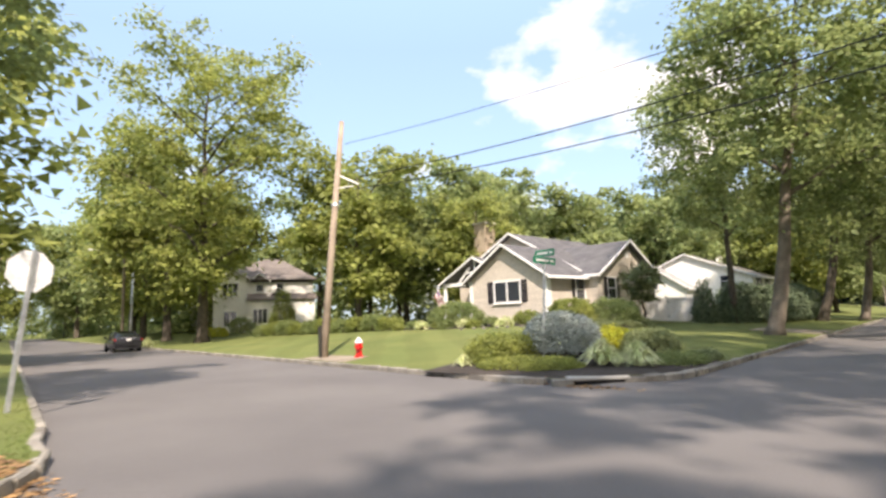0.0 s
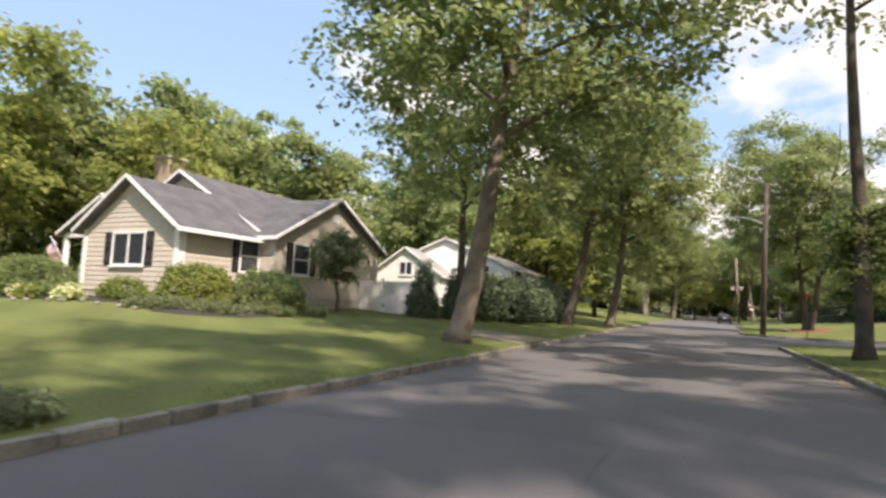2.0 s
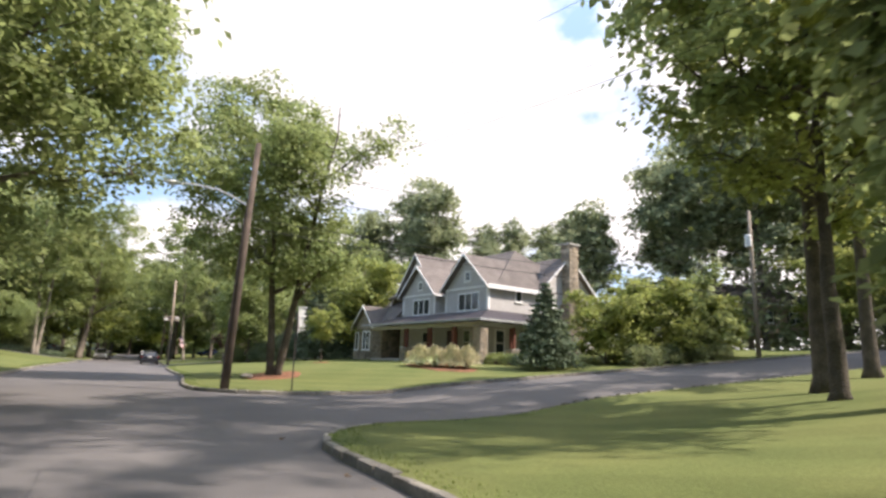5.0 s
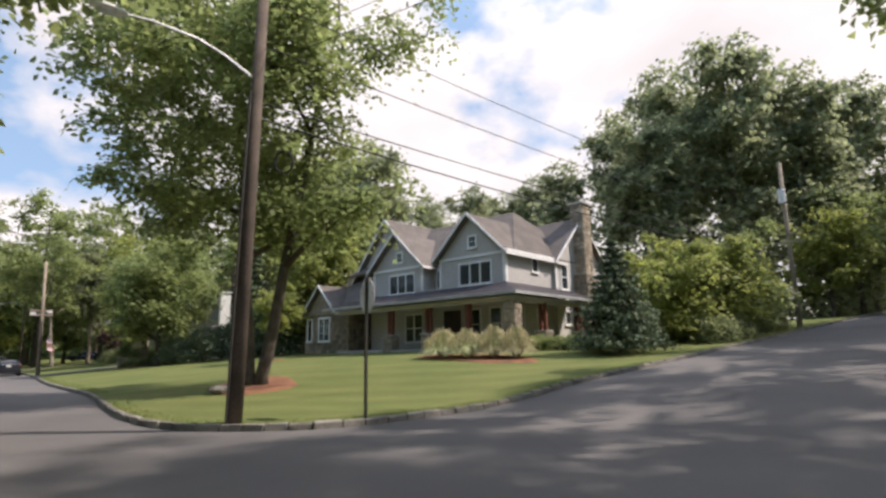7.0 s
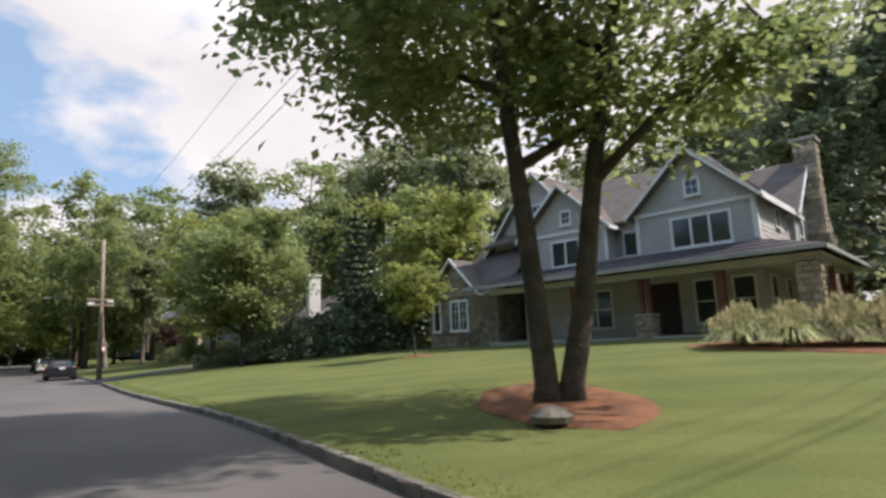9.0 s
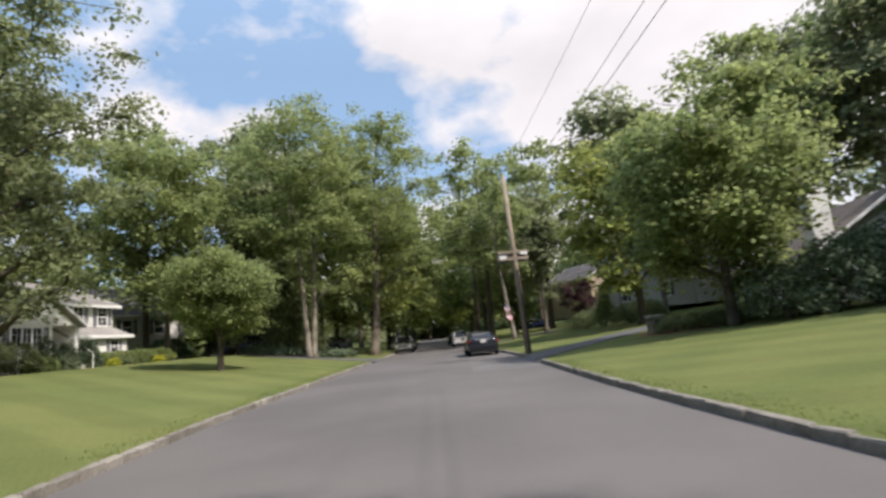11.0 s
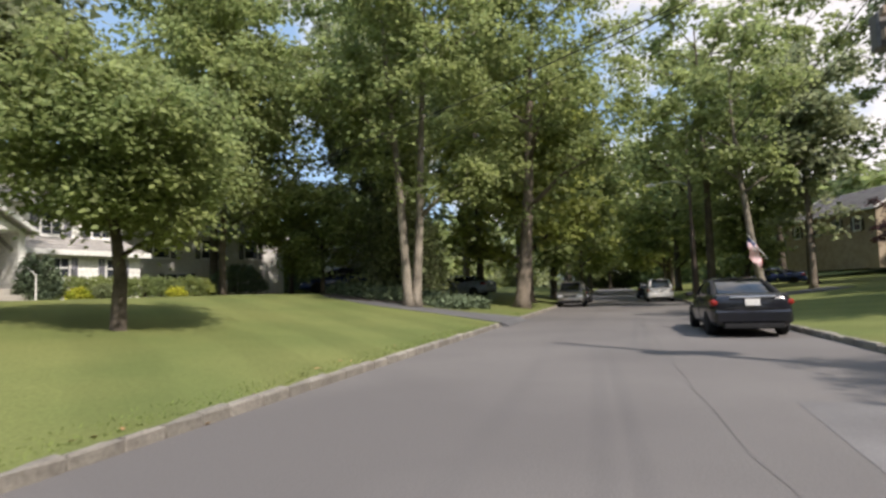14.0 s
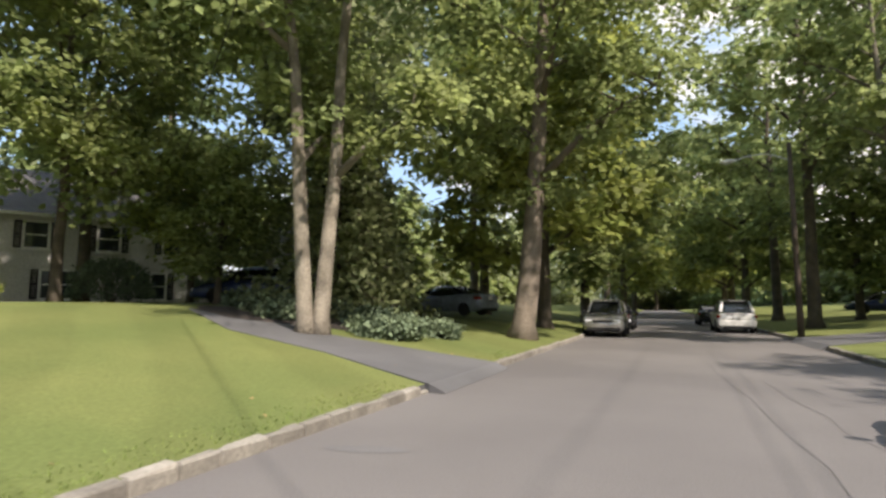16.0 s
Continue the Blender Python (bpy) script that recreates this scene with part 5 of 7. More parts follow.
def fire_hydrant(x, y):
    h = thing("fire_hydrant", x, y, ground_height(x, y), "red fire hydrant with a white bonnet on the verge", "hydrant")
    part("barrel", lathe(bmesh.new(), [(.16, -.05), (.17, .04), (.17, .07), (.115, .09), (.112, .46), (.15, .47), (.15, .52), (.12, .53)]), M_RED, h)
    cap = part("bonnet", lathe(bmesh.new(), [(.145, .53), (.145, .56), (.125, .62), (.075, .68), (.035, .70), (.03, .75), (.0, .755)]), M_WHITE, h, "white domed bonnet")
    for a, r, d in ((0, .05, .2), (180, .05, .2), (-50, .075, .23)):
        part("outlet", lathe(bmesh.new(), [(r * .8, .05), (r * .8, d - .06), (r, d - .06), (r, d), (r * .4, d), (r * .3, d + .03)], 10, pose(0, 0, .38, 0, 0, a) @ pose(0, 0, 0, 0, 90, 0)), M_RED, h)
    return h


def stop_sign(x, y, rz, tilt, post_material, label, size=.76):
    """rz: the way that the sign's face looks; 0 is towards -y."""
    s = thing("stop_sign", x, y, ground_height(x, y), label, "road sign", rz=rz)
    m = pose(0, 0, 0, 0, tilt, 0)
    bm = bmesh.new()
    box(bm, -.03, .03, -.02, .02, -.1, 2.95, m=m)
    box(bm, -.045, -.03, -.03, .02, -.1, 2.95, m=m)
    part("post", bm, post_material, s)
    r = size / 2 / math.cos(math.pi / 8)
    oct_ = [(r * math.cos(math.pi / 8 + i * math.pi / 4), 2.55 + r * math.sin(math.pi / 8 + i * math.pi / 4)) for i in range(8)]
    part("sign_back", prism(bmesh.new(), oct_, .006, m @ Matrix.Translation((0, -.034, 0))), M_SIGN_BACK, s, "bare aluminium back of the sign")
    oct2 = [(u * .985, 2.55 + (v - 2.55) * .985) for u, v in oct_]
    part("sign_face", prism(bmesh.new(), oct2, .003, m @ Matrix.Translation((0, -.0385, 0))), M_SIGN_RED, s, "red octagonal sign face")
    for z in (2.33, 2.77):
        part("bolt", lathe(bmesh.new(), [(.012, 0), (.012, .012)], 6, m @ pose(0, .021, z, -90, 0, 0)), M_GALV, s)
    return s


def street_name_sign(x, y):
    s = thing("street_name_sign", x, y, ground_height(x, y), "green street-name blades on a leaning galvanised post", "road sign", rz=-8)
    m = pose(0, 0, 0, 0, 4.2, 62)
    bm = bmesh.new()
    tube(bm, [m @ Vector((0, 0, -.1)), m @ Vector((0, 0, 2.6))], [.032, .032], 10)
    part("post", bm, M_GALV, s)
    part("bracket", boxes((-.05, .05, -.03, .03, 2.58, 2.66), m=m), M_GALV, s)
    for k, (rz, z) in enumerate(((18, 2.66), (-70, 2.87))):
        mm = m @ pose(0, 0, z, 0, 0, rz)
        blade = part("sign_blade", boxes((-.4, .4, -.006, .006, 0, .19), bevel=.003, m=mm), M_SIGN_GREEN, s, "green sign blade")
        for f in (-1, 1):
            for a, b in ((-.3, .14), (.2, .32)):
                word = bmesh.new()
                box(word, a, b, f * .0075 - .0012, f * .0075 + .0012, .065, .125, m=mm)
                part("lettering", word, M_WHITE, blade, "white bar of lettering")
    return s


M_RUSTIRON = mat("rusty_iron", (0.16, 0.115, 0.085), 0.85, metal=0.2, scale=4, fine=30, bump=0.4)
M_DIRT = mat("bare_dirt", (0.27, 0.225, 0.17), 0.95, color2=(0.19, 0.155, 0.115), scale=1.5, fine=25, bump=0.5)
M_BOXGREY = mat("dull_grey_metal", (0.20, 0.19, 0.18), 0.6, metal=0.3, scale=2, fine=15, bump=0.1)


def utility_pole(x, y, h, r, lean, material, label, rz=0.0):
    p = thing("utility_pole", x, y, ground_height(x, y) - .05, label, "utility pole", rz=rz)
    tube_bm = tube(bmesh.new(), [(0, 0, -.2), (lean[0] * .5, lean[1] * .5, h * .5), (lean[0], lean[1], h)], [r, r * .86, r * .7], 12)
    part("pole", tube_bm, material, p, smooth=True)
    return p


def lamp_arm(p, base, tip, material=None):
    b, t = Vector(base), Vector(tip)
    mid = b.lerp(t, .5) + Vector((0, 0, .28))
    part("lamp_arm", tube(bmesh.new(), [b, b.lerp(mid, .6) + Vector((0, 0, .06)), mid, mid.lerp(t, .6) + Vector((0, 0, .05)), t], [.035, .034, .032, .03, .03], 8), M_GALV, p, "curved steel lamp arm")
    d = (t - b)
    a = math.degrees(math.atan2(d.y, d.x))
    head = bmesh.new()
    bmesh.ops.create_uvsphere(head, u_segments=14, v_segments=8, radius=1.0)
    bmesh.ops.transform(head, matrix=pose(t.x, t.y, t.z, 0, 0, a) @ Matrix.Translation((.26, 0, 0)) @ Matrix.Diagonal((.36, .15, .085, 1)), verts=head.verts)
    hd = part("lamp_head", head, M_SIGN_BACK, p, "pale cobra lamp head", smooth=True)
    lens = bmesh.new()
    bmesh.ops.create_uvsphere(lens, u_segments=12, v_segments=6, radius=1.0)
    bmesh.ops.transform(lens, matrix=pose(t.x, t.y, t.z - .05, 0, 0, a) @ Matrix.Translation((.3, 0, 0)) @ Matrix.Diagonal((.2, .12, .08, 1)), verts=lens.verts)
    part("lens", lens, M_HEAD, hd, smooth=True)


def wire(a, b, sag, r=.014, label="black overhead cable between poles"):
    a, b = Vector(a), Vector(b)
    pts = [a.lerp(b, i / 24) - Vector((0, 0, sag * 4 * (i / 24) * (1 - i / 24))) for i in range(25)]
    bm = tube(bmesh.new(), pts, [r] * 25, 5)
    me = bpy.data.meshes.new("overhead_cable")
    bm.to_mesh(me)
    bm.free()
    me.materials.append(M_WIRE)
    return tagged(new("overhead_cable", me), label, "cable", "overhead cables")


fire_hydrant(-16.6, 7.0)
stop_sign(-12.7, -4.1, -78, -6, M_GALV, "stop sign seen from its bare grey back on a leaning post")
stop_sign(6.5, 48.78, 80, 0, M_DARKPOST, "stop sign on a dark steel post at the corner lawn")
street_name_sign(-8.6, 6.95)

pa = utility_pole(-18.5, 6.75, 10.4, .165, (-1.2, 2.0), M_POLE, "leaning weathered timber utility pole beside a hydrant")
part("bracket_arm", tube(bmesh.new(), [(-.9, 1.5, 7.8), (-.1, 2.0, 7.3)], [.045, .04], 8), M_SIGN_BACK, pa, "pale steel bracket arm")
part("bracket_arm", tube(bmesh.new(), [(-.82, 1.37, 7.15), (-.3, 1.9, 7.25)], [.03, .03], 8), M_SIGN_BACK, pa)
part("steel_band", tube(bmesh.new(), [(-.727, 1.21, 6.3), (-.741, 1.235, 6.42)], [.17, .17], 12), M_GALV, pa)
part("guard_plate", boxes((-.02, .14, -.2, -.14, .1, 1.3)), M_DARKPOST, pa)

pb = utility_pole(4.2, 50.0, 10.4, .17, (.35, .25), M_POLE_DARK, "dark timber utility pole with a street lamp on the corner lawn")
lamp_arm(pb, (.27, .2, 7.5), (-2.5, .1, 8.0))
part("cable_coil", tube(bmesh.new(), [(.8 + .16 * math.cos(a), -.15 - .12 * math.cos(a), 5.6 + .26 * math.sin(a)) for a in [i * math.pi / 8 for i in range(17)]], [.025] * 17, 6), M_WIRE, pb, "coil of black cable")
part("riser", tube(bmesh.new(), [(-.16, -.05, .1), (-.02, .05, 4.5), (.08, .12, 7.2)], [.03] * 3, 6), M_DARKPOST, pb)

pc = utility_pole(5.15, 92.6, 9.0, .14, (-.25, .1), M_POLE, "brown timber utility pole with a cable cabinet near a driveway")
part("crossarm", boxes((-.95, .55, -.06, .06, 4.66, 4.8), (-.95, .55, -.06, .06, 5.0, 5.12)), M_POLE, pc)
part("cable_box", boxes((-.95, .55, .14, .4, 4.58, 5.14), bevel=.03), M_BOXGREY, pc, "wide dull grey metal cable box")
part("notice", boxes((-.9, -.55, -.075, -.065, 4.72, 4.9)), M_WHITE, pc)
part("notice", boxes((.15, .5, -.075, -.065, 4.9, 5.05)), M_WHITE, pc)
part("riser", tube(bmesh.new(), [(.1, -.16, .1), (-.1, -.14, 4.2)], [.04, .04], 6), M_DARKPOST, pc)

pd = utility_pole(6.1, 121.7, 8.2, .13, (.0, .1), M_POLE_DARK, "slim dark lamp pole beside the far verge")
lamp_arm(pd, (0, .1, 7.45), (-2.0, .7, 7.75))

ps = utility_pole(41.2, 50.8, 11.2, .17, (.1, 0), M_POLE, "grey timber utility pole with a transformer up the side street")
part("transformer", lathe(bmesh.new(), [(.2, 8.0), (.24, 8.05), (.24, 8.85), (.2, 8.95), (.05, 9.0)], 12, Matrix.Translation((-.25, 0, .3))), M_SIGN_BACK, ps, "pale grey transformer can")
part("crossarm", boxes((-.14, -.02, -.9, .9, 5.6, 5.72), (-.14, -.02, -.9, .9, 6.2, 6.3)), M_POLE, ps)

for x, y, h, lean, mt in ((-61, 13.2, 11.2, (0, 0), M_POLE), (-66, 15.6, 7.5, (0, .1), M_GALV), (-59, 2.9, 9.2, (.5, 0), M_POLE)):
    q = utility_pole(x, y, h, .16, lean, mt, "distant pole along the cross street")
    if h > 11:
        lamp_arm(q, (0, 0, 8.6), (1.0, -3.0, 9.1))
    if x == -59:
        part("sign_plate", boxes((.25, .29, -.15, .15, 5.4, 6.3)), M_WHITE, q)
pe = utility_pole(15.0, 8.2, 10.4, .17, (0, 0), M_POLE_DARK, "dark timber utility pole beside the road")

PA, PB, PC, PS, PE = Vector((-19.5, 8.45, .2)), Vector((4.55, 50.2, .1)), Vector((4.65, 92.7, .15)), Vector((41.2, 50.8, 2.6)), Vector((15.0, 8.2, .2))
for za, zb, sag in ((9.2, 8.6, .7), (7.5, 8.0, .8), (7.05, 7.3, .9)):
    wire(PA + Vector((.15 + .9 * (za == 7.5) + .4 * (za < 7.2), .2, za)), PE + Vector((0, 0, zb)), sag, .02 if za < 8 else .012)
for z, sag, r in ((9.9, .5, .006), (8.3, .6, .007), (7.9, .7, .008)):
    wire(PE + Vector((0, .1, z)), PB + Vector((0, -.1, z)), sag, r)
    wire(PB + Vector((0, .1, z)), PC + Vector((0, -.1, min(8.7, z) - (0 if z > 9 else 1.2))), sag, r)
for z, sag, r in ((9.6, .5, .012), (8.4, .4, .014), (7.0, .3, .016), (6.6, .5, .02)):
    wire(PB + Vector((.1, 0, z)), PS + Vector((-.1, 0, z - 1.9)), sag, r)
for z, sag in ((8.6, .5), (5.9, .6), (5.5, .6)):
    wire(PC + Vector((0, .1, z)), (7.6, 150, z + .6), sag, .009)
wire(PC + Vector((-.1, 0, 6.6)), (-16.5, 101.2, 4.6), .4, .012)
wire(PC + Vector((-.1, .1, 6.9)), (-22, 116, 6.2), .5, .012)


# ---------------------------------------------------------------- vehicles
def loft(sections, closed=True):
    bm = bmesh.new()
    rings = [[bm.verts.new(p) for p in s] for s in sections]
    n = len(rings[0])
    for a, b in zip(rings, rings[1:]):
        for k in range(n if closed else n - 1):
            bm.faces.new((a[k], a[(k + 1) % n], b[(k + 1) % n], b[k]))
    if closed:
        bm.faces.new(rings[0][::-1]), bm.faces.new(rings[-1])
    bmesh.ops.recalc_face_normals(bm, faces=bm.faces)
    return bm


def car(name, label, x, y, rz, paint, suv=False, truck=False, z=None):
    """A parked car; its front looks along +y before the turn."""
    c = thing(name, x, y, land(x, y) if z is None else z, label, "car", rz=rz)
    L, W = (4.55, 1.86) if suv else (4.85, 1.83)
    hw = W / 2
    belt, roof = (1.08, 1.68) if suv else (.98, 1.46)
    hood = .98 if suv else .82
    deck = belt - .02 if suv else 1.06

    def ring(yy, w, z0, z1):
        return [(s * a, yy, b) for s, a, b in ((1, w * .86, z0), (1, w * .98, z0 + .12), (1, w, z0 + (z1 - z0) * .55), (1, w * .95, z1 - .07), (1, w * .82, z1), (-1, w * .82, z1), (-1, w * .95, z1 - .07), (-1, w, z0 + (z1 - z0) * .55), (-1, w * .98, z0 + .12), (-1, w * .86, z0))]
    f, r = L / 2, -L / 2
    body = loft([ring(r, hw * .82, .42, deck * .86), ring(r + .07, hw * .93, .3, deck - .04), ring(r + .35, hw * .99, .24, deck), ring(r + .9, hw, .22, belt if suv else deck + .01), ring(-.2, hw, .2, belt), ring(f - 1.55, hw, .2, belt - .02), ring(f - 1.2, hw * .99, .2, hood + .06), ring(f - .5, hw * .97, .22, hood - .04), ring(f - .12, hw * .9, .28, hood - .16), ring(f, hw * .74, .4, hood - .3)])
    part("body", body, paint, c, smooth=True)
    tail = r + (.12 if suv else .62)
    nose = f - 1.25

    def cabin(yy, w, zz):
        return [(w * .84, yy, belt - .06), (w * .80, yy, belt + (zz - belt) * .35), (w * .68, yy, max(belt, zz - .06)), (w * .56, yy, zz), (-w * .56, yy, zz), (-w * .68, yy, max(belt, zz - .06)), (-w * .80, yy, belt + (zz - belt) * .35), (-w * .84, yy, belt - .06)]
    top0, top1 = (r + .45, .55) if suv else (r + 1.85, .4)
    cab = loft([cabin(tail, hw, belt + .02), cabin(top0, hw * 1.03, roof - .03), cabin((top0 + top1) / 2, hw * 1.05, roof), cabin(top1, hw * 1.03, roof - .04), cabin(nose, hw, belt + .0)])
    part("cabin_glass", cab, M_CARGLASS, c, "dark tinted glass", smooth=True)
    rf = loft([[(s * hw * a, yy, zz + b) for s, a, b in ((1, .72, -.07), (1, .56, .012), (-1, .56, .012), (-1, .72, -.07))] for yy, zz in ((top0 - .12, roof - .05), (top0 + .1, roof - .015), ((top0 + top1) / 2, roof + .006), (top1 - .05, roof - .028), (top1 + .12, roof - .075))], closed=False)
    part("roof", rf, paint, c, smooth=True)
    for s in (-1, 1):
        for (ya, za), (yb, zb) in (((tail, belt), (top0 - .05, roof - .04)), ((nose, belt), (top1 + .05, roof - .05)), ((-.15, belt - .02), (-.15, roof - .06)), ((tail + .75, belt), (top0 + .38, roof - .04))):
            part("pillar", tube(bmesh.new(), [(s * hw * .81, ya, za), (s * hw * .735, (ya + yb) / 2, (za + zb) / 2 + .015), (s * hw * .655, yb, zb)], [.085 if ya == tail else .045, .07 if ya == tail else .04, .025], 8), paint if suv else M_TYRE, c)
        part("mirror", boxes((s * hw * 1.0 - .02, s * hw * 1.0 + .16 * s + .02, nose - .32, nose - .2, belt - .02, belt + .12) if s > 0 else (-hw - .18, -hw + .02, nose - .32, nose - .2, belt - .02, belt + .12), bevel=.03), M_TYRE, c)
        tl = part("tail_light", boxes((s * hw * .8 - .19, s * hw * .8 + .17, r + .03, r + .42, deck - .29, deck - .13), bevel=.05), M_TAIL, c, "red tail light")
        part("headlight", boxes((s * hw * .64 - .17, s * hw * .64 + .17, f - .3, f - .04, hood - .34, hood - .2), bevel=.04), M_HEAD, c, "clear headlight")
    for s in (-1, 1):
        for yy in (-.95, .15):
            part("door_handle", boxes((s * hw * .985 - .012, s * hw * .985 + .012, yy, yy + .2, belt - .17, belt - .135), bevel=.008), paint, c)
        part("door_seam", boxes((s * hw * 1.0 - .004, s * hw * 1.0 + .004, -.2, -.186, .36, belt - .1)), M_TYRE, c)
    part("rear_bumper", boxes((-hw * .93, hw * .93, r - .04, r + .4, .34, .68), bevel=.06), paint, c)
    part("diffuser", boxes((-hw * .72, hw * .72, r - .03, r + .3, .22, .36), bevel=.03), M_TYRE, c)
    part("boot_seam", boxes((-hw * .62, hw * .62, r - .005, r + .05, .705, .72)), M_TYRE, c)
    part("front_bumper", boxes((-hw * .8, hw * .8, f - .25, f + .04, .26, .46), bevel=.06), M_TYRE if suv else paint, c)
    part("grille", boxes((-.45, .45, f - .08, f + .012, hood - .36, hood - .22), bevel=.03), M_TYRE, c)
    part("number_plate", boxes((-.16, .16, r - .035, r - .005, deck - .28, deck - .12)), M_WHITE, c, "plain pale number plate")
    part("chrome_strip", boxes((-.5, .5, r - .035, r + .05, deck - .1, deck - .06), bevel=.012), M_RIM, c)
    for s in (-1, 1):
        for yy in (r + .95, f - .95):
            rr = .36 if suv else .33
            m = pose(s * (hw - .1), yy, rr, 0, 90, 0)
            wh = part("wheel", lathe(bmesh.new(), [(rr * .62, -.11), (rr * .93, -.11), (rr, -.07), (rr, .07), (rr * .93, .11), (rr * .62, .11)], 20, m), M_TYRE, c, "black rubber tyre")
            rim = lathe(bmesh.new(), [(rr * .64, -.09 if s < 0 else .09), (rr * .5, (-.07 if s < 0 else .07)), (rr * .12, (-.1 if s < 0 else .1)), (.01, (-.1 if s < 0 else .1))], 20, m)
            part("rim", rim, M_RIM, wh, "alloy wheel rim")
    return c


car("sedan", "black four-door sedan parked at the kerb", 3.75, 100.9, -1.5, M_CARPAINT)
car("parked_suv", "white compact off-roader parked at the kerb", 4.6, 129.3, -1.3, M_CARWHITE, suv=True)
car("sedan", "dark grey saloon parked further along the road", 4.7, 140.5, -1.3, M_CARPAINT)
car("parked_suv", "pale silver compact off-roader facing along the road", -1.6, 123.1, 178.5, M_CARSILVER, suv=True)
car("sedan", "dark saloon parked behind the silver car", -1.3, 131.0, 178.5, M_CARPAINT)
car("sedan", "pale blue saloon standing on a driveway", -9.2, 121.8, 75, M_CARGREY, z=ground_height(-9.2, 121.8))
car("sedan", "black saloon parked along the cross street", -45.5, 8.3, 81, M_CARPAINT)
car("sedan", "dark blue car standing on a driveway", -14.5, 113.8, 120, M_CARBLUE, z=ground_height(-14.5, 113.8) - .05)
car("sedan", "dark blue car on a raised driveway under trees", 15.5, 140.0, 80, M_CARBLUE, z=ground_height(15.5, 140))


# ---------------------------------------------------------------- fence and gate
def vinyl_fence():
    f = thing("fence", -12.6, 32.0, ground_height(-12.6, 32.0), "white vinyl privacy fence panel line", "fence")
    z0 = 0.0
    posts = (-4.3, -2.0, .9)
    for x in posts:
        p = part("fence_post", boxes((x - .065, x + .065, -.065, .065, -.1, 1.78), bevel=.008), M_VINYL, f)
        part("post_cap", boxes((x - .085, x + .085, -.085, .085, 1.78, 1.84), bevel=.02), M_VINYL, p)
    for x0, x1 in ((-4.3, -2.0), ):
        x = x0 + .07
        while x < x1 - .1:
            part("slat", boxes((x, x + .145, -.012, .012, .08, 1.66)), M_VINYL, f)
            x += .15
        for z in (.08, 1.62):
            part("fence_rail", boxes((x0, x1, -.03, .03, z - .06, z + .06), bevel=.008), M_VINYL, f)
    g = thing("gate", -13.15, 32.0, ground_height(-13.15, 32.0), "white vinyl double gate with diagonal braces", "gate")
    for s, x0, x1 in ((-1, -1.4, 0.0), (1, .02, 1.4)):
        for xs in ((x0, x0 + .1), (x1 - .1, x1)):
            part("gate_stile", boxes((xs[0], xs[1], -.035, .035, .06, 1.66)), M_VINYL, g)
        for z in (.1, 1.6):
            part("gate_rail", boxes((x0 + .1, x1 - .1, -.03, .03, z - .06, z + .06)), M_VINYL, g)
        x = x0 + .1
        while x < x1 - .2:
            part("slat", boxes((x, x + .145, -.008, .008, .16, 1.54)), M_VINYL, g)
            x += .15
    part("brace", bar(bmesh.new(), (-1.3, -.03, .22), (-.1, -.03, 1.6), .03, .12), M_TRIM, g)
    for z in (.4, 1.4):
        part("hinge", boxes((-1.5, -1.28, -.05, -.02, z - .03, z + .03)), M_IRON, g)
    # return along the side of the garden, towards the house
    r = thing("fence", -16.9, 32.0, ground_height(-16.9, 32.0), "white vinyl fence return beside the tan house", "fence")
    part("fence_post", boxes((-.6, -.2, -.08, .1, -.1, 1.9), bevel=.01), M_VINYL, r)


vinyl_fence()


# ---------------------------------------------------------------- planting
def grass_clump(name, label, x, y, h, r, material, seed, n=260, plume=None):
    """Arching blades from one crown, each a tapered, bent strip."""
    rnd = random.Random(seed)
    c = thing(name, x, y, ground_height(x, y), label, "plant")
    verts, faces = [], []
    pv, pf = [], []
    for i in range(n):
        a = rnd.uniform(0, 2 * math.pi)
        out = Vector((math.cos(a), math.sin(a), 0))
        side = Vector((-out.y, out.x, 0))
        reach = r * rnd.uniform(.15, 1.1)
        top = h * rnd.uniform(.8, 1.05) * (1.1 - .65 * reach / r)
        w = rnd.uniform(.012, .022) * 1.35
        k = len(verts)
        for j, t in enumerate((0, .35, .7, 1.0)):
            p = out * (reach * t + .03) + Vector((0, 0, top * math.sin(t * math.pi * (.42 + .46 * reach / r))))
            ww = w * (1 - .8 * t)
            verts += [p - side * ww, p + side * ww]
            if j:
                faces.append((k + 2 * j - 2, k + 2 * j - 1, k + 2 * j + 1, k + 2 * j))
        if plume and i % 4 == 0:
            p0 = out * reach * .8 + Vector((0, 0, top * .9))
            for _ in range(6):
                d = Vector((rnd.uniform(-.05, .05), rnd.uniform(-.05, .05), rnd.uniform(0, .35)))
                kk = len(pv)
                pv += [p0 + d, p0 + d + side * .03, p0 + d + Vector((0, 0, .14)), p0 + d - side * .03]
                pf.append((kk, kk + 1, kk + 2, kk + 3))
    mesh_ob("blades", verts, faces, material, c)
    if pv:
        mesh_ob("plumes", pv, pf, plume, c)
    return c


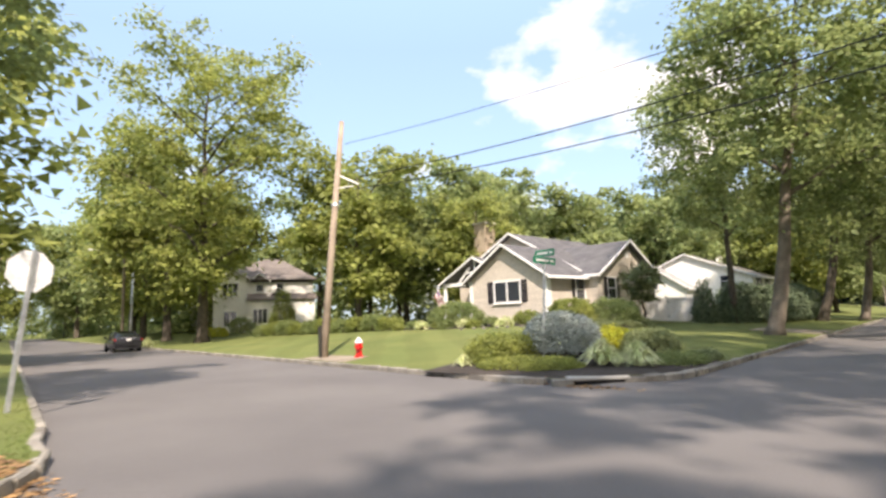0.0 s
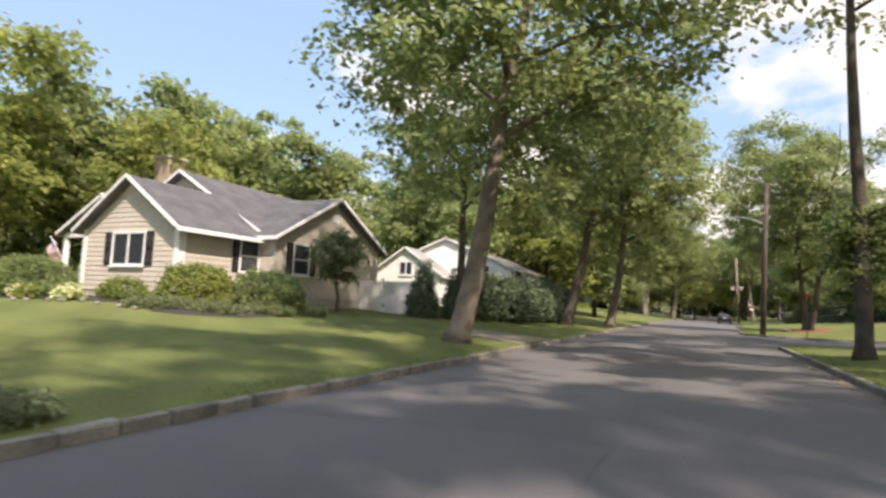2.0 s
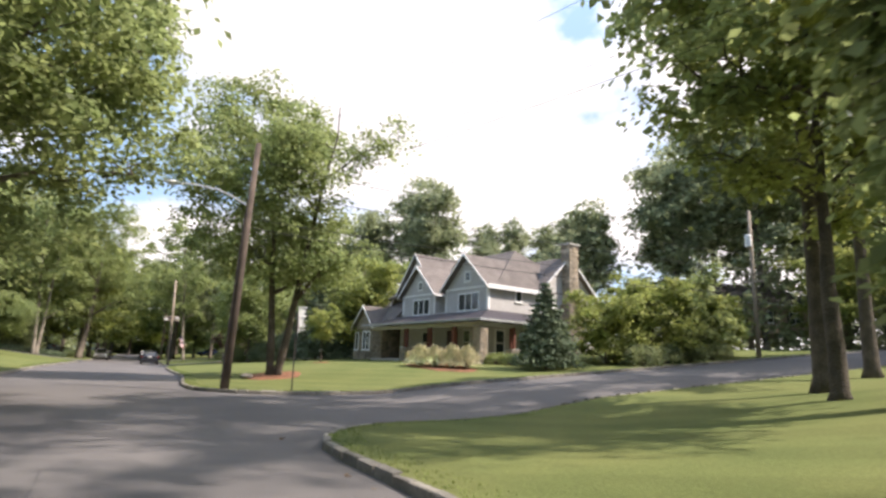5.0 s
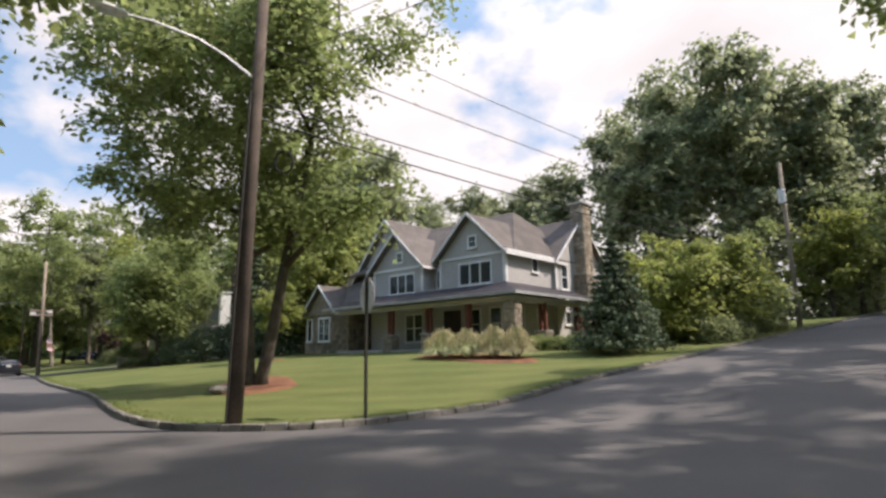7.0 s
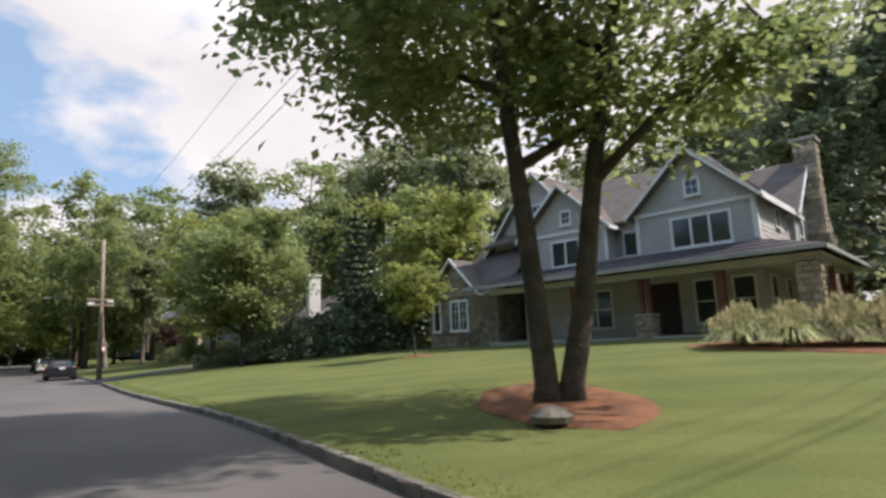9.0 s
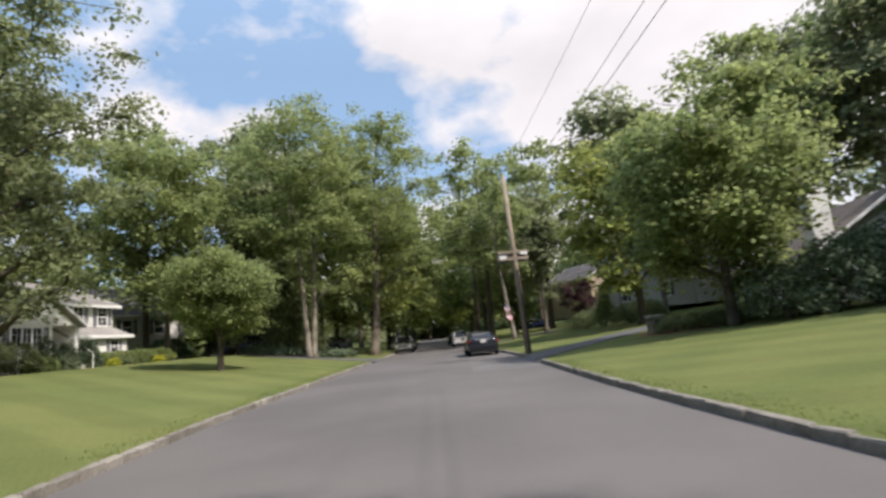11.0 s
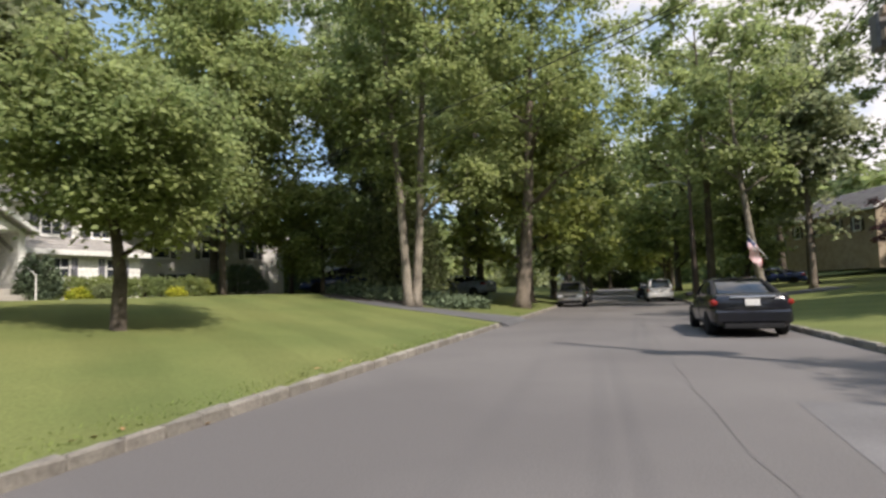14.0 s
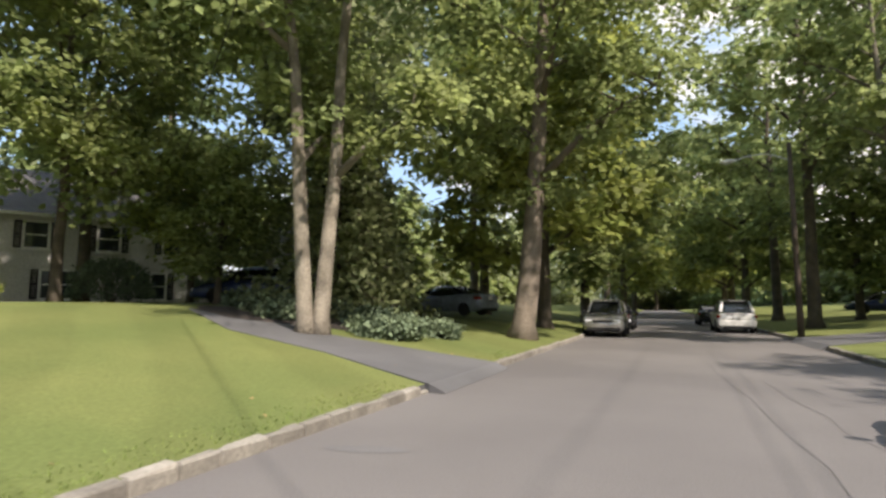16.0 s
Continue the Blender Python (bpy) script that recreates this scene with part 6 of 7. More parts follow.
def bed(name, label, outline, lift, material):
    """A raised planting bed or patch that follows the ground."""
    pts = [Vector(p) for p in outline]
    cx, cy = sum(p.x for p in pts) / len(pts), sum(p.y for p in pts) / len(pts)
    verts, faces = [], []
    rings = (1.0, .93, .6, .25)
    for k in rings:
        for p in pts:
            x, y = cx + (p.x - cx) * k, cy + (p.y - cy) * k
            verts.append((x, y, ground_height(x, y) + (0.005 if k == 1.0 else lift)))
    n = len(pts)
    for i in range(len(rings) - 1):
        for j in range(n):
            faces.append((i * n + j, i * n + (j + 1) % n, (i + 1) * n + (j + 1) % n, (i + 1) * n + j))
    verts.append((cx, cy, ground_height(cx, cy) + lift))
    for j in range(n):
        faces.append(((len(rings) - 1) * n + j, (len(rings) - 1) * n + (j + 1) % n, len(verts) - 1))
    return tagged(mesh_ob(name, verts, faces, material, smooth=True), label, "planting bed", kind="structure")


def ring_of(cx, cy, rx, ry, n=18, seed=0, rz=0.0):
    rnd = random.Random(seed)
    out = []
    for i in range(n):
        a = 2 * math.pi * i / n
        k = rnd.uniform(.9, 1.08)
        u, v = rx * k * math.cos(a), ry * k * math.sin(a)
        out.append((cx + u * math.cos(radians(rz)) - v * math.sin(radians(rz)), cy + u * math.sin(radians(rz)) + v * math.cos(radians(rz))))
    return out


# corner bed
bed("planting_bed", "dark mulch bed at the street corner", [(-10.9, 4.52), (-9.5, 4.5), (-7.7, 4.48), (-6.7, 4.55), (-5.95, 4.9), (-5.38, 5.4), (-5.0, 6.0), (-4.82, 6.8), (-4.78, 8.2), (-4.8, 9.5), (-5.5, 10.2), (-7.2, 10.9), (-9.2, 10.8), (-10.6, 9.2), (-11.2, 7.0)], .05, M_SOIL)
put(make_bush("mounded_spruce", "large blue-grey mounded dwarf spruce", 1.12, .95, 1.25, M_NEEDLE_BLUE, 201, leaves=30000, leaf_size=.045, tuft=.08, lumpy=.16), -8.5, 7.75, 40)
put(make_bush("golden_shrub", "golden yellow mounded evergreen shrub", .8, .62, .74, M_GOLD, 203, leaves=7500, leaf_size=.05, tuft=.1), -8.0, 9.75, 30)
put(make_bush("shrub", "dark green rounded shrub beside golden foliage", .85, .7, .68, M_LEAF_DARK, 205, leaves=8000, leaf_size=.06, tuft=.12), -6.75, 9.7, 10)
put(make_bush("shrub", "loose yellow-green shrub in the corner bed", 1.0, .8, .8, M_LEAF_LIGHT, 207, leaves=9000, leaf_size=.06, tuft=.14, lumpy=.3), -9.6, 6.35, 10)
put(make_bush("low_juniper", "low spreading green juniper over dark mulch", 1.45, .62, .26, M_LEAF_LIGHT, 209, leaves=11000, leaf_size=.045, tuft=.1), -8.1, 5.55, 10)
put(make_bush("low_juniper", "low spreading green juniper over dark mulch", 1.25, .62, .24, M_LEAF, 211, leaves=7500, leaf_size=.045, tuft=.1), -5.5, 8.1, 80)
put(make_bush("low_juniper", "low spreading dark juniper beside the kerb", .7, .4, .2, M_LEAF_DARK, 213, leaves=4500, leaf_size=.045, tuft=.1), -5.3, 9.7, 84)
grass_clump("ornamental_grass", "arching variegated ornamental grass clump", -6.5, 6.25, .68, .62, M_PALEGRASS, 215, 420)
grass_clump("ornamental_grass", "arching variegated ornamental grass clump", -5.85, 6.75, .66, .6, M_PALEGRASS, 217, 420)
grass_clump("ornamental_grass", "small pale variegated grass tuft", -10.2, 5.5, .38, .35, M_PALEGRASS, 219, 160)
grass_clump("ornamental_grass", "small pale flowering tuft near the lawn edge", -5.2, 10.2, .3, .25, M_PALEGRASS, 221, 120)

# planting before the tan house
bed("planting_bed", "mulch bed along the front of the tan house", ring_of(-21.75, 19.9, 6.5, 1.7, 22, 3, 4), .04, M_SOIL)
bed("planting_bed", "mulch bed at the corner of the tan house", ring_of(-14.85, 22.1, 2.3, 3.6, 20, 4, 10), .04, M_SOIL)
put(make_bush("rounded_shrub", "wide rounded evergreen shrub before the house", 1.9, 1.4, 1.5, M_LEAF, 223, leaves=11000, leaf_size=.08, tuft=.16, lumpy=.1), -22.85, 19.7)
put(make_bush("shrub", "bright green clipped shrub at the house corner", 1.35, 1.1, 1.45, M_LEAF_LIGHT, 225, leaves=9000, leaf_size=.09, tuft=.18), -15.85, 21.2)
put(make_bush("shrub", "dark green clipped shrub at the house side", 1.35, 1.2, 1.5, M_LEAF, 227, leaves=9000, leaf_size=.09, tuft=.18), -14.15, 23.1)
put(make_bush("shrub", "loose light shrub at the foot of the wall", .9, .7, .7, M_LEAF_LIGHT, 229, leaves=3500, leaf_size=.08, tuft=.16), -17.85, 20)
for i, (x, y, s) in enumerate(((-13.9, 20.3, 1.0), (-13.2, 22.1, .9), (-15.2, 19.4, 1.1), (-13.0, 24.1, .9))):
    put(make_bush("low_juniper", "low spreading evergreen at the bed's edge", 1.0 * s, .6 * s, .32, M_LEAF_DARK, 231 + i, leaves=3000, leaf_size=.07, tuft=.16), x, y, 40 * i)
for i in range(9):
    x = -26.7 + i * 1.05
    s = .5 + .2 * ((i * 37) % 10) / 10
    put(make_bush("shrub", "small green perennial in the front bed", s * .75, s * .6, s * .8, (M_LEAF_LIGHT, M_LEAF, M_PALEGRASS)[i % 3], 241 + i, leaves=1500, leaf_size=.07, tuft=.13), x, 18.4 + .35 * (i % 2))
for i in range(10):
    x = -42.0 + 1.55 * i
    put(make_bush("hedge_shrub", "low green hedge shrub along the front garden", 1.0, .8, .85 + .12 * (i % 3), (M_LEAF, M_LEAF_LIGHT)[i % 2], 261 + i, leaves=2600, leaf_size=.1, tuft=.2), x, 18.5 + .14 * (i - 6), 20.0 * i)
put(make_tree("small_tree", "small clipped standard tree by the fence", 3.7, 1.15, 1.5, .09, M_LEAF_DARK, M_BARK, 281, leaves=5000, leaf_size=.13, tuft=.4, gaps=.8), -14.35, 27.7)
put(make_bush("conical_evergreen", "clipped conical green evergreen on the lawn", 1.3, 1.3, 4.6, M_LEAF_LIGHT, 283, leaves=6000, leaf_size=.13, tuft=.25, cone=True), -47.0, 22.5)
put(make_bush("shrub", "golden low shrub by the far house", 1.6, 1.0, .9, M_GOLD, 285, leaves=3000, leaf_size=.1, tuft=.2), -50.5, 17.5)
put(make_bush("shrub", "grey-green rounded shrub by the far house", 1.6, 1.2, 1.6, M_LEAF, 287, leaves=4000, leaf_size=.1, tuft=.2), -52.0, 21.0)
grass_clump("tree_stump_planter", "pale stump with a tuft of growth beside the kerb", -46.0, 10.2, .9, .6, M_PALEGRASS, 289, 150)
# arborvitae and the dark hedge by the fence
ARB = put(make_bush("arborvitae", "dark clipped arborvitae column", .8, .8, 3.1, M_NEEDLE, 291, leaves=8000, leaf_size=.1, tuft=.2, cone=True), -12.0, 31.6)
for x, y, s in ((-11.0, 33.4, .95), (-10.4, 35.0, .9)):
    again(ARB, x, y, 70 * s, s, group="arborvitae by the fence")
HEDGE = put(make_bush("hedge_shrub", "dense dark clipped hedge shrub", 1.5, 1.5, 2.4, M_NEEDLE, 293, leaves=8000, leaf_size=.12, tuft=.26, lumpy=.1), -9.6, 36.5)
for i, (x, y) in enumerate(((-9.6, 38.6), (-9.4, 40.8), (-9.3, 43.0), (-9.4, 45.2), (-9.6, 47.4), (-11.4, 37.4), (-11.2, 41.6))):
    again(HEDGE, x, y, 50 * i, 1.0 + .06 * (i % 3), group="dark hedge")

# the grey house's corner: mulch ring, grasses, evergreens
bed("mulch_ring", "ring of red bark mulch round the twin trunks", ring_of(7.9, 57.9, 2.6, 1.5, 18, 7, 60), .06, M_MULCH)
stone = mesh_ob("boulder", *(lambda b: (b.verts.index_update(), [v.co.copy() for v in b.verts], [[v.index for v in f.verts] for f in b.faces])[1:])(lathe(bmesh.new(), [(.1, 0), (.3, .02), (.33, .12), (.2, .22), (.05, .25)], 9)), M_KERB)
stone.matrix_world = pose(6.3, 56.7, ground_height(6.3, 56.7) + .03, 0, 0, 20)
tagged(stone, "pale rounded boulder on the mulch ring", "boulder")
for i in range(9):
    again(stone, -20.5 + .72 * i, 17.4 + .1 * i + .12 * (i % 2), 40.0 * i, .3, .42, label="small pale edging stone before the front bed", group="edging stones of the front bed")
bed("mulch_ring", "red bark mulch bed under tall grasses", ring_of(17.9, 57.1, 3.4, 1.4, 18, 8, 95), .05, M_MULCH)
grass_clump("tall_grass", "tall pale green fountain grass before the porch", 17.3, 58.6, 1.1, 1.25, M_PALEGRASS, 301, 900, M_PLUME)
grass_clump("tall_grass", "tall pale green fountain grass before the porch", 17.7, 57.4, 1.1, 1.25, M_PALEGRASS, 303, 900, M_PLUME)
grass_clump("tall_grass", "tawny plumed ornamental grass before the porch", 18.3, 56.3, 1.25, 1.1, M_PLUME, 305, 900, M_PLUME)
grass_clump("tall_grass", "tawny plumed ornamental grass before the porch", 18.8, 55.4, 1.2, 1.05, M_PLUME, 307, 850, M_PLUME)
for i in range(6):
    put(make_bush("shrub", "low clipped shrub along the porch", .75, .6, .65, M_LEAF, 311 + i, leaves=1800, leaf_size=.08, tuft=.16), 22.1 + .55 * i, 57.0 - .8 * i)
put(make_conifer("spruce", "dark green spruce at the corner of the grey house", 5.2, 1.9, M_NEEDLE, M_BARK, 321, leaves=14000, leaf_size=.15), 22.6, 52.6)
YB = put(make_tree("large_shrub", "broad yellow-green shrub with arching branches", 4.6, 3.0, .3, .1, M_LEAF_LIGHT, M_BARK, 323, leaves=11000, leaf_size=.2, tuft=.7, fork=.1, gaps=.7), 28.5, 53.5)
again(YB, 32.5, 53.0, 120, 1.15, group="large shrubs along the side street")
put(make_tree("large_shrub", "broad dark green shrub with arching branches", 5.4, 3.4, .2, .1, M_LEAF, M_BARK, 325, leaves=11000, leaf_size=.22, tuft=.8, fork=.1, gaps=.7), 36.0, 53.2)
again(YB, 39.5, 53.6, 200, 1.0, group="large shrubs along the side street")
for i, (x, y) in enumerate(((29, 50.9), (31.5, 51.1), (34, 51.2), (36.5, 51.3))):
    put(make_bush("shrub", "dark low shrub at the foot of taller shrubs", 1.3, .9, 1.2, M_LEAF_DARK, 331 + i, leaves=2600, leaf_size=.12, tuft=.25), x, y, 30 * i)

# young growth round the tall trunk, and a young tree behind it
put(make_tree("young_maple", "young dense maple growing round a tall trunk", 5.2, .95, 1.9, .06, M_LEAF, M_BARK, 341, leaves=9500, leaf_size=.12, tuft=.42, fork=.4, gaps=.4), 4.8, 27.25)
put(make_tree("young_tree", "slim young tree with sparse foliage behind the trunk", 11, 3.4, 4.5, .2, M_LEAF_LIGHT, M_BARK, 343, leaves=8000, leaf_size=.2, tuft=.8, gaps=.1), 14.3, 32.9)

# right bank beyond the driveway
bed("planting_bed", "mulch bed on the grassy bank", ring_of(12.6, 89.8, 3.0, 2.6, 20, 9), .05, M_MULCH)
for i, (x, y, s) in enumerate(((11.0, 88.9, 1.0), (11.7, 88.3, .9), (12.5, 87.9, 1.0), (13.4, 87.6, .9), (14.2, 87.5, .9))):
    put(make_bush("low_juniper", "low dark juniper on the mulch bed", 1.0 * s, .7 * s, .6, M_LEAF_DARK, 351 + i, leaves=3200, leaf_size=.08, tuft=.18), x, y, 35 * i)
put(make_bush("shrub", "tawny small shrub on the bank", .6, .6, .9, M_PLUME, 357, leaves=2200, leaf_size=.08, tuft=.18), 15.6, 87.3)
pillar = thing("stone_pillar", 10.3, 89.6, ground_height(10.3, 89.6), "low stone pillar with a plaque beside the driveway", "pillar")
stone_box(pillar, "pier", -.28, .28, -.28, .28, -.1, .75, 91, .22)
part("cap", boxes((-.34, .34, -.34, .34, .75, .83), bevel=.02), M_CONC, pillar)
part("plaque", boxes((-.12, .12, -.345, -.33, .38, .62)), M_IRON, pillar)
E1 = put(make_conifer("spruce", "tall dark evergreen behind the bank", 9.5, 2.2, M_NEEDLE, M_BARK, 361, leaves=9000, leaf_size=.22, tiers=20), 17.8, 82.5)
for x, y, s in ((20.4, 81.0, .9),):
    again(E1, x, y, 90 * s, s, group="evergreens behind the bank")
for i, (x, y, r, hh) in enumerate(((13.3, 85.0, 1.4, 2.0), (14.9, 84.4, 1.5, 2.6), (16.3, 84.6, 1.4, 2.7))):
    put(make_bush("rounded_shrub", "dense dark shrub before the pale low house", r, r, hh, M_NEEDLE, 351 + i, leaves=6000, leaf_size=.11, tuft=.24), x, y)
put(make_tree("sapling", "slender young tree in a small mulch ring", 5.4, 1.3, 1.9, .05, M_LEAF_LIGHT, M_BARK, 363, leaves=4500, leaf_size=.14, tuft=.45, gaps=.5), 15.2, 72.5)
bed("mulch_ring", "small mulch ring round a sapling", ring_of(15.2, 72.5, .7, .7, 14, 10), .04, M_MULCH)
put(make_tree("purple_tree", "dark purple-leaved ornamental tree", 6.5, 2.4, 1.2, .14, M_REDLEAF, M_BARK, 365, leaves=6500, leaf_size=.2, tuft=.6, fork=.2, gaps=.6), 13.7, 112.4, 0, .66)
put(make_conifer("spruce", "small bright conical evergreen on the bank", 3.2, 1.0, M_LEAF, M_BARK, 367, leaves=4500, leaf_size=.12), 14.2, 107.5)
for i, (x, y) in enumerate(((15.6, 106.0), (17.5, 107.5), (13.6, 110.2), (18.5, 110.4))):
    put(make_bush("shrub", "dark rounded shrub by the far house", 1.4, 1.2, 1.4, M_LEAF_DARK, 371 + i, leaves=3000, leaf_size=.12, tuft=.25), x, y)

# planting before the white split-level house, placed along its front
def before_split(u, v):
    """A point v metres before the front and u metres along it."""
    c, k = math.cos(radians(80)), math.sin(radians(80))
    return -20.72 + u * c + v * k, 99.97 + u * k - v * c


for i, (u, v, r, hh, mt, cone) in enumerate(((-4.7, 2.8, .8, 2.0, M_NEEDLE, True), (-3.55, 2.9, .62, 1.6, M_NEEDLE, True), (-1.2, 2.0, .42, 1.85, M_NEEDLE, True), (-.55, 1.9, .4, 1.75, M_NEEDLE, True), (-6.6, 2.8, 1.1, 1.5, M_LEAF_DARK, False), (-8.2, 2.6, 1.2, 1.5, M_LEAF_DARK, False), (-5.6, 3.3, .7, .7, M_LEAF, False), (-10.0, 2.6, 1.2, 1.3, M_LEAF_DARK, False))):
    put(make_bush("conical_evergreen" if cone else "shrub", "dark clipped conical evergreen by the porch" if cone else "dark rounded evergreen shrub under the window", r, r, hh, mt, 381 + i, leaves=4500, leaf_size=.085, tuft=.17, cone=cone), *before_split(u, v))
for i in range(5):
    put(make_bush("hedge_shrub", "clipped green hedge shrub along the white wall", .75, .55, .85, M_LEAF, 391 + i, leaves=3000, leaf_size=.07, tuft=.14), *before_split(.2 + .98 * i, 1.9), 80)
for i, (u, v, r, mt) in enumerate(((-.1, 2.9, .3, M_GOLD), (3.9, 3.0, .28, M_GOLD), (5.0, 2.2, .8, M_LEAF), (5.8, 2.0, .75, M_LEAF_LIGHT), (.9, 2.8, .42, M_LEAF_DARK))):
    put(make_bush("shrub", "small golden mound shrub" if mt is M_GOLD else "rounded green shrub at the lawn edge", r, r, r * 1.1, mt, 397 + i, leaves=2500, leaf_size=.07, tuft=.14), *before_split(u, v))

# low evergreens under the pale twin trunks, and woodland floor shrubs
bed("planting_bed", "bed of brown leaf litter under tall trees", ring_of(-9.6, 111.0, 4.4, 2.4, 20, 11, 25), .05, M_SOIL)
for i, (x, y, s) in enumerate(((-6.6, 109.2, .8), (-7.4, 110.6, .9), (-10.2, 110.0, .9), (-11.6, 110.9, 1.0), (-10.8, 112.2, 1.0), (-13.2, 112.0, 1.0), (-8.8, 112.2, .9), (-6.0, 111.2, .7))):
    put(make_bush("low_juniper", "loose dark low evergreen under tall trees", 1.15 * s, .95 * s, .5 * s, M_NEEDLE, 411 + i, leaves=3600, leaf_size=.11, tuft=.25, lumpy=.4), x, y, 50 * i)
H1B = put(make_conifer("hemlock", "tall feathery hemlock with drooping dark branches", 10.5, 3.2, M_LEAF_DARK, M_BARK, 421, leaves=13000, leaf_size=.22, tiers=18, droop=.25), -10.8, 113.6)
for x, y, s in ((-12.6, 118.6, 1.0),):
    again(H1B, x, y, 80 * s, s, group="hemlocks under the tall trees")
T_G = put(make_tree("shade_tree", "large full shade tree with a rounded crown before a grey house", 17.5, 5.4, 3.1, .2, M_LEAF, M_BARK, 433, leaves=26000, leaf_size=.26, tuft=1.15, fork=.3, gaps=.5, limbs=14), -18.8, 108.6)
again(T_G, -29.5, 103.5, 210, 1.0, group="shade trees before the grey house")
DB = put(make_bush("rounded_shrub", "large dark rounded shrub before a grey house", 1.6, 1.4, 1.7, M_NEEDLE, 423, leaves=6000, leaf_size=.1, tuft=.22), -20.3, 112.0)
again(DB, -17.2, 114.8, 40, .8, group="dark shrubs before the grey house")
plain_house("house", -25.5, 116.0, 1.2, 58, 11, 8, 4.6, 7.2, M_SIDING_PALE, M_ROOF, "pale grey two-storey house half hidden by trees", ((2.5, 2.9, .9, 1.2), (5.5, 2.9, .9, 1.2), (8.5, 2.9, .9, 1.2), (3.5, .5, 1.4, 1.3), (7.5, .5, 1.4, 1.3)))
plain_house("garage", -15.0, 121.0, 1.3, 40, 6, 6, 2.6, 4.4, M_SIDING_WHITE, M_ROOF_LIGHT, "white garage half hidden by trees", ((1.6, .9, .9, 1.0), (4.2, .9, .9, 1.0)))
plain_house("house", 22.5, 119.0, 2.6, -75, 13, 9, 4.8, 7.4, M_SIDING_OLIVE, M_ROOF, "olive-grey two-storey house with dark shutters behind trees", ((2.2, 3.0, .8, 1.1), (5.2, 3.0, .8, 1.1), (8.2, 3.0, .8, 1.1), (10.8, 3.0, .8, 1.1), (3, .5, .9, 1.2), (9.5, .5, .9, 1.2)))
plain_house("house", 22.0, 146.0, 2.6, -75, 13, 9, 4.8, 7.2, M_BRICK, M_ROOF, "brown brick house set back under trees", ((2.2, 3.0, .8, 1.1), (5.2, 3.0, .8, 1.1), (8.2, 3.0, .8, 1.1), (10.8, 3.0, .8, 1.1)))
plain_house("house", 62.0, 62.0, 6.2, -12, 14, 9, 2.9, 5.4, M_BRICK, M_ROOF_BROWN, "low brown house up the side street under trees", ((3, .8, 1.5, 1.2), (7, .8, 1.5, 1.2), (11, .8, 1.5, 1.2)))
NH = plain_house("house", 18.0, 92.6, .75, -100, 9, 7, 2.7, 5.0, M_SIDING_PALE, M_ROOF_BROWN, "pale low house with a white gable and chimney behind evergreens", ((2.5, .8, 1, 1.1), (6.5, .8, 1, 1.1)))
nh_stack = part("chimney", boxes((3.4, 4.15, .1, .95, 2.0, 6.1), bevel=.03), M_SIDING_WHITE, NH, "square white chimney")
part("chimney_cap", boxes((3.32, 4.23, .02, 1.03, 6.1, 6.22), bevel=.02), M_TRIM, nh_stack)
plain_house("house", -78.0, 33.0, .8, 40, 12, 9, 5.0, 7.4, M_SIDING_WHITE, M_ROOF_LIGHT, "white house far along the cross street", ((2.5, 3.2, 1, 1.2), (6, 3.2, 1, 1.2), (9.5, 3.2, 1, 1.2)))


# ---------------------------------------------------------------- flags
def flag(x, y, z, rz, size, label):
    """A hanging striped flag on a slanting staff."""
    f = thing("flag", x, y, z, label, "flag", rz=rz)
    part("staff", tube(bmesh.new(), [(0, 0, 0), (-.9 * size, 0, 1.3 * size)], [.02, .015], 6), M_TRIM, f)
    n = 13
    for s in range(n):
        verts, faces = [], []
        for i in range(9):
            t = i / 8
            for u in (s / n, (s + 1) / n):
                px, pz = -.9 * size + u * .62 * size, 1.3 * size - u * .9 * size
                verts.append((px + .05 * math.sin(t * 9 + u * 4), .1 * math.sin(t * 7 + u * 6) * size, pz - t * 1.15 * size * (1 - .15 * u)))
            if i:
                k = 2 * i
                faces.append((k - 2, k - 1, k + 1, k))
        part_mat = M_FLAGRED if s % 2 == 0 else M_FLAGCLOTH
        mesh_ob("stripe", verts, faces, part_mat, f)
    verts = []
    for i in range(5):
        t = i / 8
        for u in (0, .52):
            px, pz = -.9 * size + u * .62 * size, 1.3 * size - u * .9 * size
            verts.append((px + .05 * math.sin(t * 9 + u * 4), .1 * math.sin(t * 7 + u * 6) * size - .012, pz - t * 1.15 * size * (1 - .15 * u)))
    mesh_ob("canton", verts, [(0, 1, 3, 2), (2, 3, 5, 4), (4, 5, 7, 6), (6, 7, 9, 8)], M_FLAGBLUE, f, "dark blue canton")
    return f


flag(-26.8, 23.3, 2.5, 20, .95, "striped flag hanging from a staff on a porch post")
flag(9.0, 117.0, 2.5, 10, 1.05, "striped flag hanging from a slanting staff by a tree")
put(make_tree("street_tree", "slim pale trunk with a thin high crown", 15, 3.6, 7.0, .24, M_LEAF, M_BARK_PALE, 431, leaves=6500, leaf_size=.26, gaps=.0, fork=.5, lean=(-.08, 0)), 8.9, 117.6)


